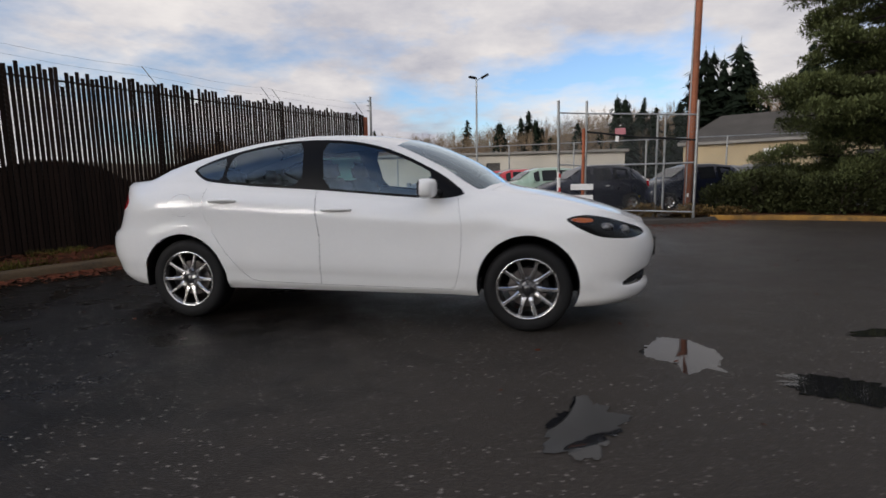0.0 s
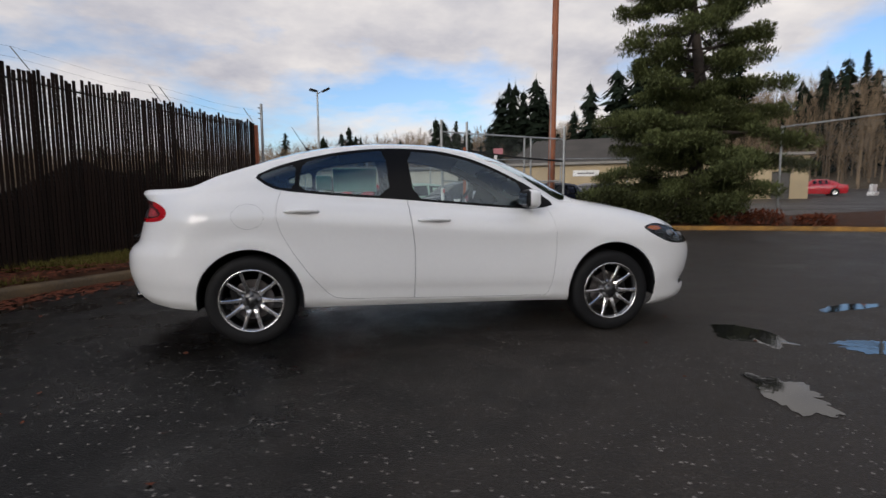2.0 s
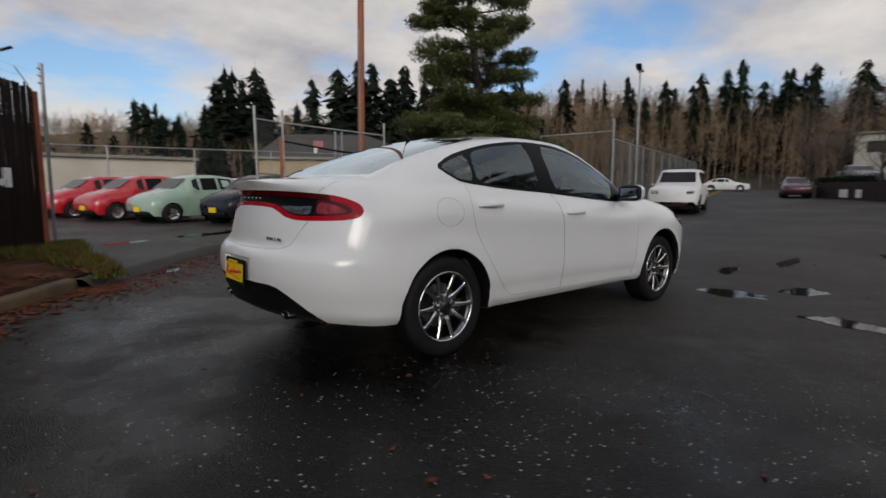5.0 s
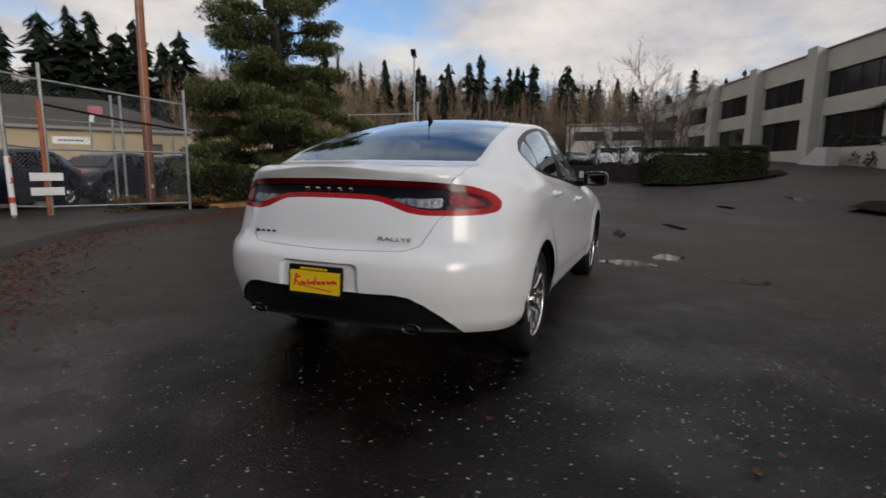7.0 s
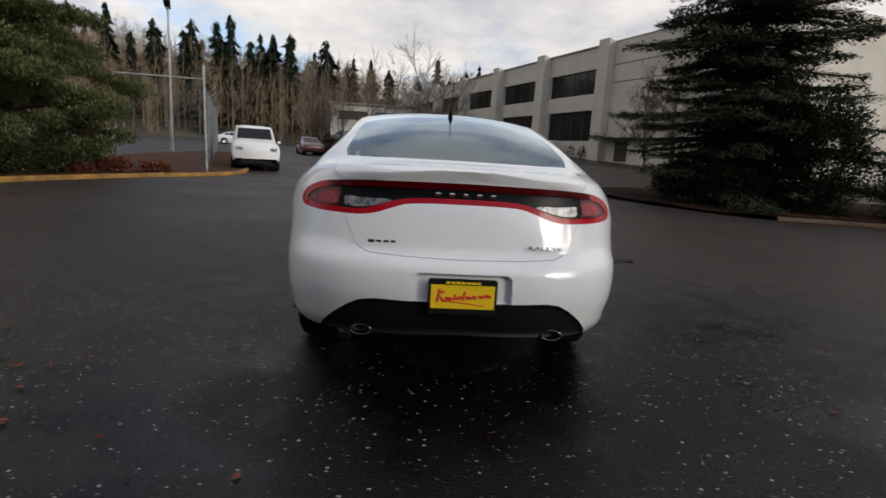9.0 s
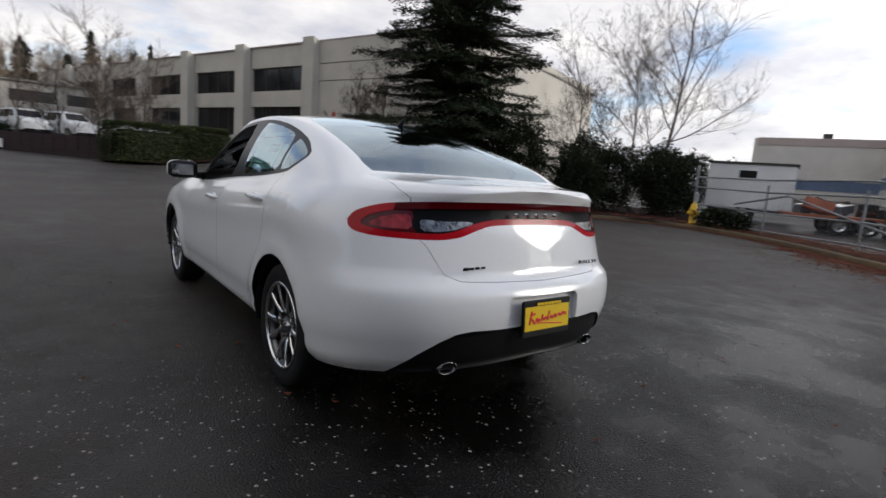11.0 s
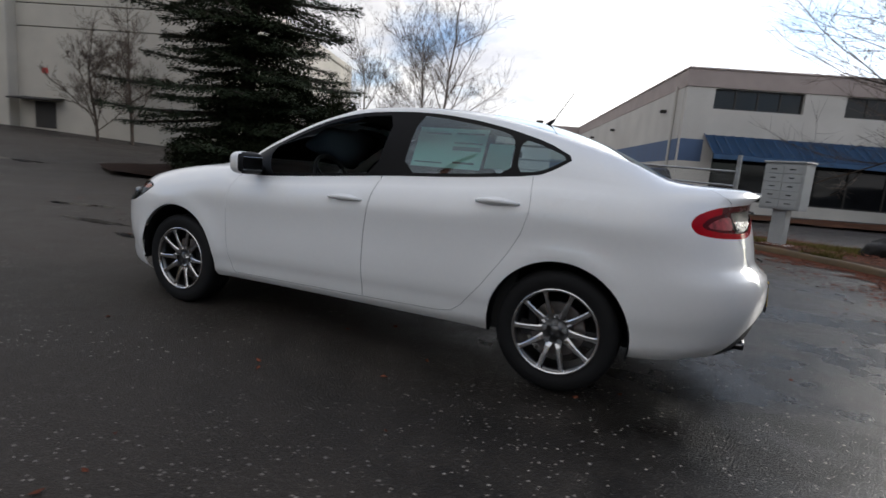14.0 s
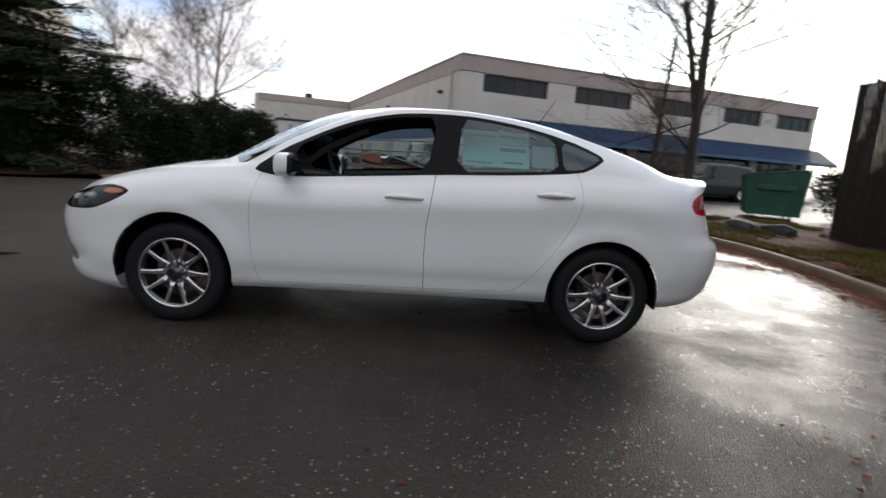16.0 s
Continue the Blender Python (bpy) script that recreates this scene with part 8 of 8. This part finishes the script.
for k, (x, y, z, turn, paint, shape, nm) in enumerate(((41.8, 3.0, 1.42, 0, "white", SUVP, "white sport utility vehicle"), (40.4, 0.6, 1.42, 8, "white", SUVP, "white van-like car"), (38.2, -3.2, 1.42, -6, "white", SEDANP, "white sedan"), (43.2, 5.6, 1.42, 12, "cargrey", SEDANP, "grey sedan"), (58, 20.0, far_rise(58, 20), 90, "white", SEDANP, "white sedan"))):
    vehicle("parked_car", pose(x, y, z, 0, 0, heading(-0.95, -0.32) + turn), f"{nm} parked above the bank", paint, 4.6, 1.86, 1.7, shape, (1.42, -1.4), 0.34, False, "cars on the bank", "wide")
vehicle("parked_car", pose(39.6, 8.4, far_rise(39.6, 8.4), 0, 0, heading(-0.95, -0.32)), "dark red car parked along the street", "carmaroon", 4.6, 1.8, 1.45, SEDANP, (1.4, -1.35), 0.31, False, "", "wide")
vehicle("parked_car", pose(38.8, 34.6, far_rise(38.8, 34.6), 0, 0, heading(-0.8, 0.5)), "bright red car in the far lot", "carred", 4.6, 1.8, 1.45, SEDANP, (1.4, -1.35), 0.31, False, "", "wide")
vehicle("pickup_truck", pose(-13.8, -21.2, far_rise(-13.8, -21.2), 0, 0, heading(0.95, 0.3)), "dark green pickup truck with a canopy by the warehouse", "cardark", 4.7, 1.86, 1.75, SUVP, (1.45, -1.45), 0.36, False, "", "wide")
vehicle("parked_car", pose(-0.5, -18.6, far_rise(-0.5, -18.6), 0, 0, heading(-0.3, 0.95)), "dark pickup parked in the neighbour's yard", "carblack", 4.6, 1.8, 1.7, SUVP, (1.45, -1.45), 0.36, False, "", "wide")

# ---- small things ----


def yard_trailer():
    ob = thing("box_trailer", pose(5.6, -21.2, far_rise(5.6, -21.2), 0, 0, heading(0.95, 0.32)), "white box trailer in the neighbour's yard", "trailer")
    bm = bmesh.new(); span(bm, -1.5, 1.5, -1.0, 1.0, 0.5, 2.25, 0.04, 2); part("box_body", bm, "white", ob)
    bm = bmesh.new(); span(bm, -1.55, 1.55, -1.05, 1.05, 2.25, 2.33); part("roof_rim", bm, "winframe", ob)
    bm = bmesh.new(); span(bm, -0.2, 0.4, 1.0, 1.03, 1.72, 2.0); part("window", bm, "darkglass", ob)
    bm = bmesh.new(); span(bm, -1.6, 1.4, -0.9, 0.9, 0.4, 0.5); part("chassis", bm, "plastic", ob)
    for s in (-1, 1):
        small_wheel(ob, 0.1, s * 0.9, 0.33)


yard_trailer()


def flatbed():
    ob = thing("flatbed_trailer", pose(1.8, -19.6, far_rise(1.8, -19.6), 0, 0, heading(0.8, 0.5)), "rusty brown flatbed trailer loaded with scrap", "trailer")
    bm = bmesh.new(); span(bm, -1.8, 1.8, -0.8, 0.8, 0.52, 0.62, 0.01); part("deck", bm, "rust", ob)
    rnd = random.Random(3)
    for k in range(16):
        bm = bmesh.new()
        box(bm, (rnd.uniform(0.3, 0.9), rnd.uniform(0.2, 0.6), rnd.uniform(0.12, 0.4)), pose(rnd.uniform(-1.4, 1.4), rnd.uniform(-0.5, 0.5), 0.75 + rnd.uniform(0, 0.2), rnd.uniform(-20, 20), rnd.uniform(-20, 20), rnd.uniform(0, 180)), 0.02)
        part("scrap_piece", bm, rnd.choice(("rust", "plastic", "cargrey", "soil")), ob)
    for s in (-1, 1):
        for x in (-0.4, 0.4):
            small_wheel(ob, x, s * 0.72, 0.30)


flatbed()


def fire_hydrant():
    ob = thing("fire_hydrant", pose(4.4, -14.45, 0.09), "yellow cast-iron fire hydrant on the grass", "hydrant")
    prof = [(0.001, 0.0), (0.15, 0.0), (0.15, 0.04), (0.10, 0.05), (0.095, 0.42), (0.13, 0.44), (0.13, 0.48), (0.11, 0.50), (0.10, 0.58), (0.06, 0.66), (0.025, 0.69), (0.025, 0.74), (0.001, 0.74)]
    body = part("barrel", lathe_mesh(prof, 20, False), "hydrant", ob, "", True)
    body.matrix_local = pose(0, 0, 0, 90)
    for a in (0, 90, 180):
        bm = bmesh.new()
        bmesh.ops.create_cone(bm, cap_ends=True, segments=12, radius1=0.06, radius2=0.05, depth=0.10, matrix=pose(0, 0, 0, 0, 0, a) @ pose(0.13, 0, 0.36, 0, 90))
        part("nozzle_cap", bm, "hydrant", ob)
    bm = bmesh.new(); pole(bm, -0.45, -0.1, 0, 0.95, 0.07); pass_ob = thing("bollard", pose(4.4 + 0.75, -14.45 - 0.55, 0.09), "grey weathered bollard beside the hydrant", "bollard")
    part("pipe", bm, "greybox", pass_ob)
    bm = bmesh.new(); bmesh.ops.create_uvsphere(bm, u_segments=12, v_segments=6, radius=0.07, matrix=pose(-0.45, -0.1, 0.95)); part("cap", bm, "greybox", pass_ob)


fire_hydrant()


def mailboxes():
    ob = thing("mailbox_cluster", pose(-3.72, -8.75, 0.1, 0, 0, heading(0.5, 0.86) - 90), "grey steel cluster mailbox on a pedestal", "mailbox")
    bm = bmesh.new(); span(bm, -0.36, 0.36, -0.22, 0.22, 0.72, 1.62, 0.015, 2); part("cabinet", bm, "greybox", ob)
    bm = bmesh.new(); span(bm, -0.13, 0.13, -0.12, 0.12, 0.03, 0.72, 0.01); part("pedestal", bm, "greybox", ob)
    bm = bmesh.new(); span(bm, -0.25, 0.25, -0.2, 0.2, 0.0, 0.03); part("base_plate", bm, "stucco2", ob)
    for r in range(5):
        for c in range(2):
            bm = bmesh.new(); span(bm, -0.32 + 0.33 * c, -0.01 + 0.33 * c, 0.22, 0.232, 0.76 + 0.165 * r, 0.91 + 0.165 * r, 0.004); door = part("mail_door", bm, "greybox", ob)
            bm = bmesh.new(); span(bm, -0.20 + 0.33 * c, -0.10 + 0.33 * c, 0.232, 0.238, 0.83 + 0.165 * r, 0.85 + 0.165 * r); part("lock", bm, "plastic", door)
    bm = bmesh.new(); span(bm, -0.38, 0.38, -0.25, 0.25, 1.62, 1.66, 0.01); part("lid", bm, "greybox", ob)


mailboxes()


def skip():
    ob = thing("dumpster", pose(-11.3, -12.4, far_rise(-11.3, -12.4), 0, 0, 62), "dark green steel dumpster by the verge", "dumpster")
    bm = bmesh.new()
    rows = [[(-0.95, -0.72, 0.15), (0.95, -0.72, 0.15), (0.95, 0.72, 0.15), (-0.95, 0.72, 0.15)], [(-1.05, -0.85, 1.35), (1.05, -0.85, 1.35), (1.05, 0.85, 1.55), (-1.05, 0.85, 1.55)]]
    vs = [[bm.verts.new(p) for p in r] for r in rows]
    bm.faces.new(vs[0][::-1])
    for k in range(4):
        bm.faces.new((vs[0][k], vs[0][(k + 1) % 4], vs[1][(k + 1) % 4], vs[1][k]))
    part("bin", bm, "dumpster", ob)
    for k in range(2):
        bm = bmesh.new(); box(bm, (1.0, 1.74, 0.05), pose(-0.53 + 1.06 * k, 0, 1.48, 6.7), 0.02); part("lid", bm, "dumpster", ob)
    for x in (-0.6, 0.0, 0.6):
        for s in (-1, 1):
            bm = bmesh.new(); box(bm, (0.07, 0.05, 1.2), pose(x, s * 0.80, 0.75, s * -6), 0.008); part("rib", bm, "dumpster", ob)
    for s in (-1, 1):
        bm = bmesh.new(); box(bm, (0.08, 1.0, 0.14), pose(s * 1.06, 0, 1.0), 0.01); part("fork_pocket", bm, "dumpster", ob)
    for x in (-0.75, 0.75):
        for y in (-0.5, 0.5):
            bm = bmesh.new(); bmesh.ops.create_cone(bm, cap_ends=True, segments=12, radius1=0.075, radius2=0.075, depth=0.05, matrix=pose(x, y, 0.075, 90)); part("caster", bm, "plastic", ob)


skip()


def boulder(x, y, r, seed):
    bm = bmesh.new()
    bmesh.ops.create_icosphere(bm, subdivisions=4, radius=1.0)
    for v in bm.verts:
        d = v.co.normalized()
        k = 1 + 0.30 * noise.noise(d * 1.4 + Vector((seed, 0, 0))) + 0.10 * noise.noise(d * 4.5 + Vector((0, seed, 0)))
        v.co = Vector((d.x * r[0] * k, d.y * r[1] * k, d.z * r[2] * k))
    ob = part("boulder", bm, "stone", None, "", True)
    ob.matrix_world = pose(x, y, 0.09 + r[2] * 0.35, 0, 0, seed * 40)
    tagged(ob, "dark mossy boulder lying on the verge", "boulder", "boulders")


boulder(-5.5, -8.9, (0.42, 0.32, 0.26), 1)
boulder(-6.75, -6.45, (0.50, 0.33, 0.20), 2)
boulder(-7.35, -6.15, (0.40, 0.28, 0.16), 3)
for k in range(5):
    x, y = 41.6 + 0.95 * k, 31.7 - 1.0 * k
    ob = thing("road_barrier", pose(x, y, far_rise(x, y), 0, 0, 30 + 17 * k), "orange and white water-filled barrier in the far lot", "barrier", "barriers")
    bm = bmesh.new(); span(bm, -0.9, 0.9, -0.25, 0.25, 0, 0.35, 0.06); part("barrier_foot", bm, "barrier" if k % 2 else "white", ob)
    bm = bmesh.new(); span(bm, -0.85, 0.85, -0.1, 0.1, 0.35, 0.95, 0.05); part("barrier_top", bm, "barrier" if k % 2 else "white", ob)
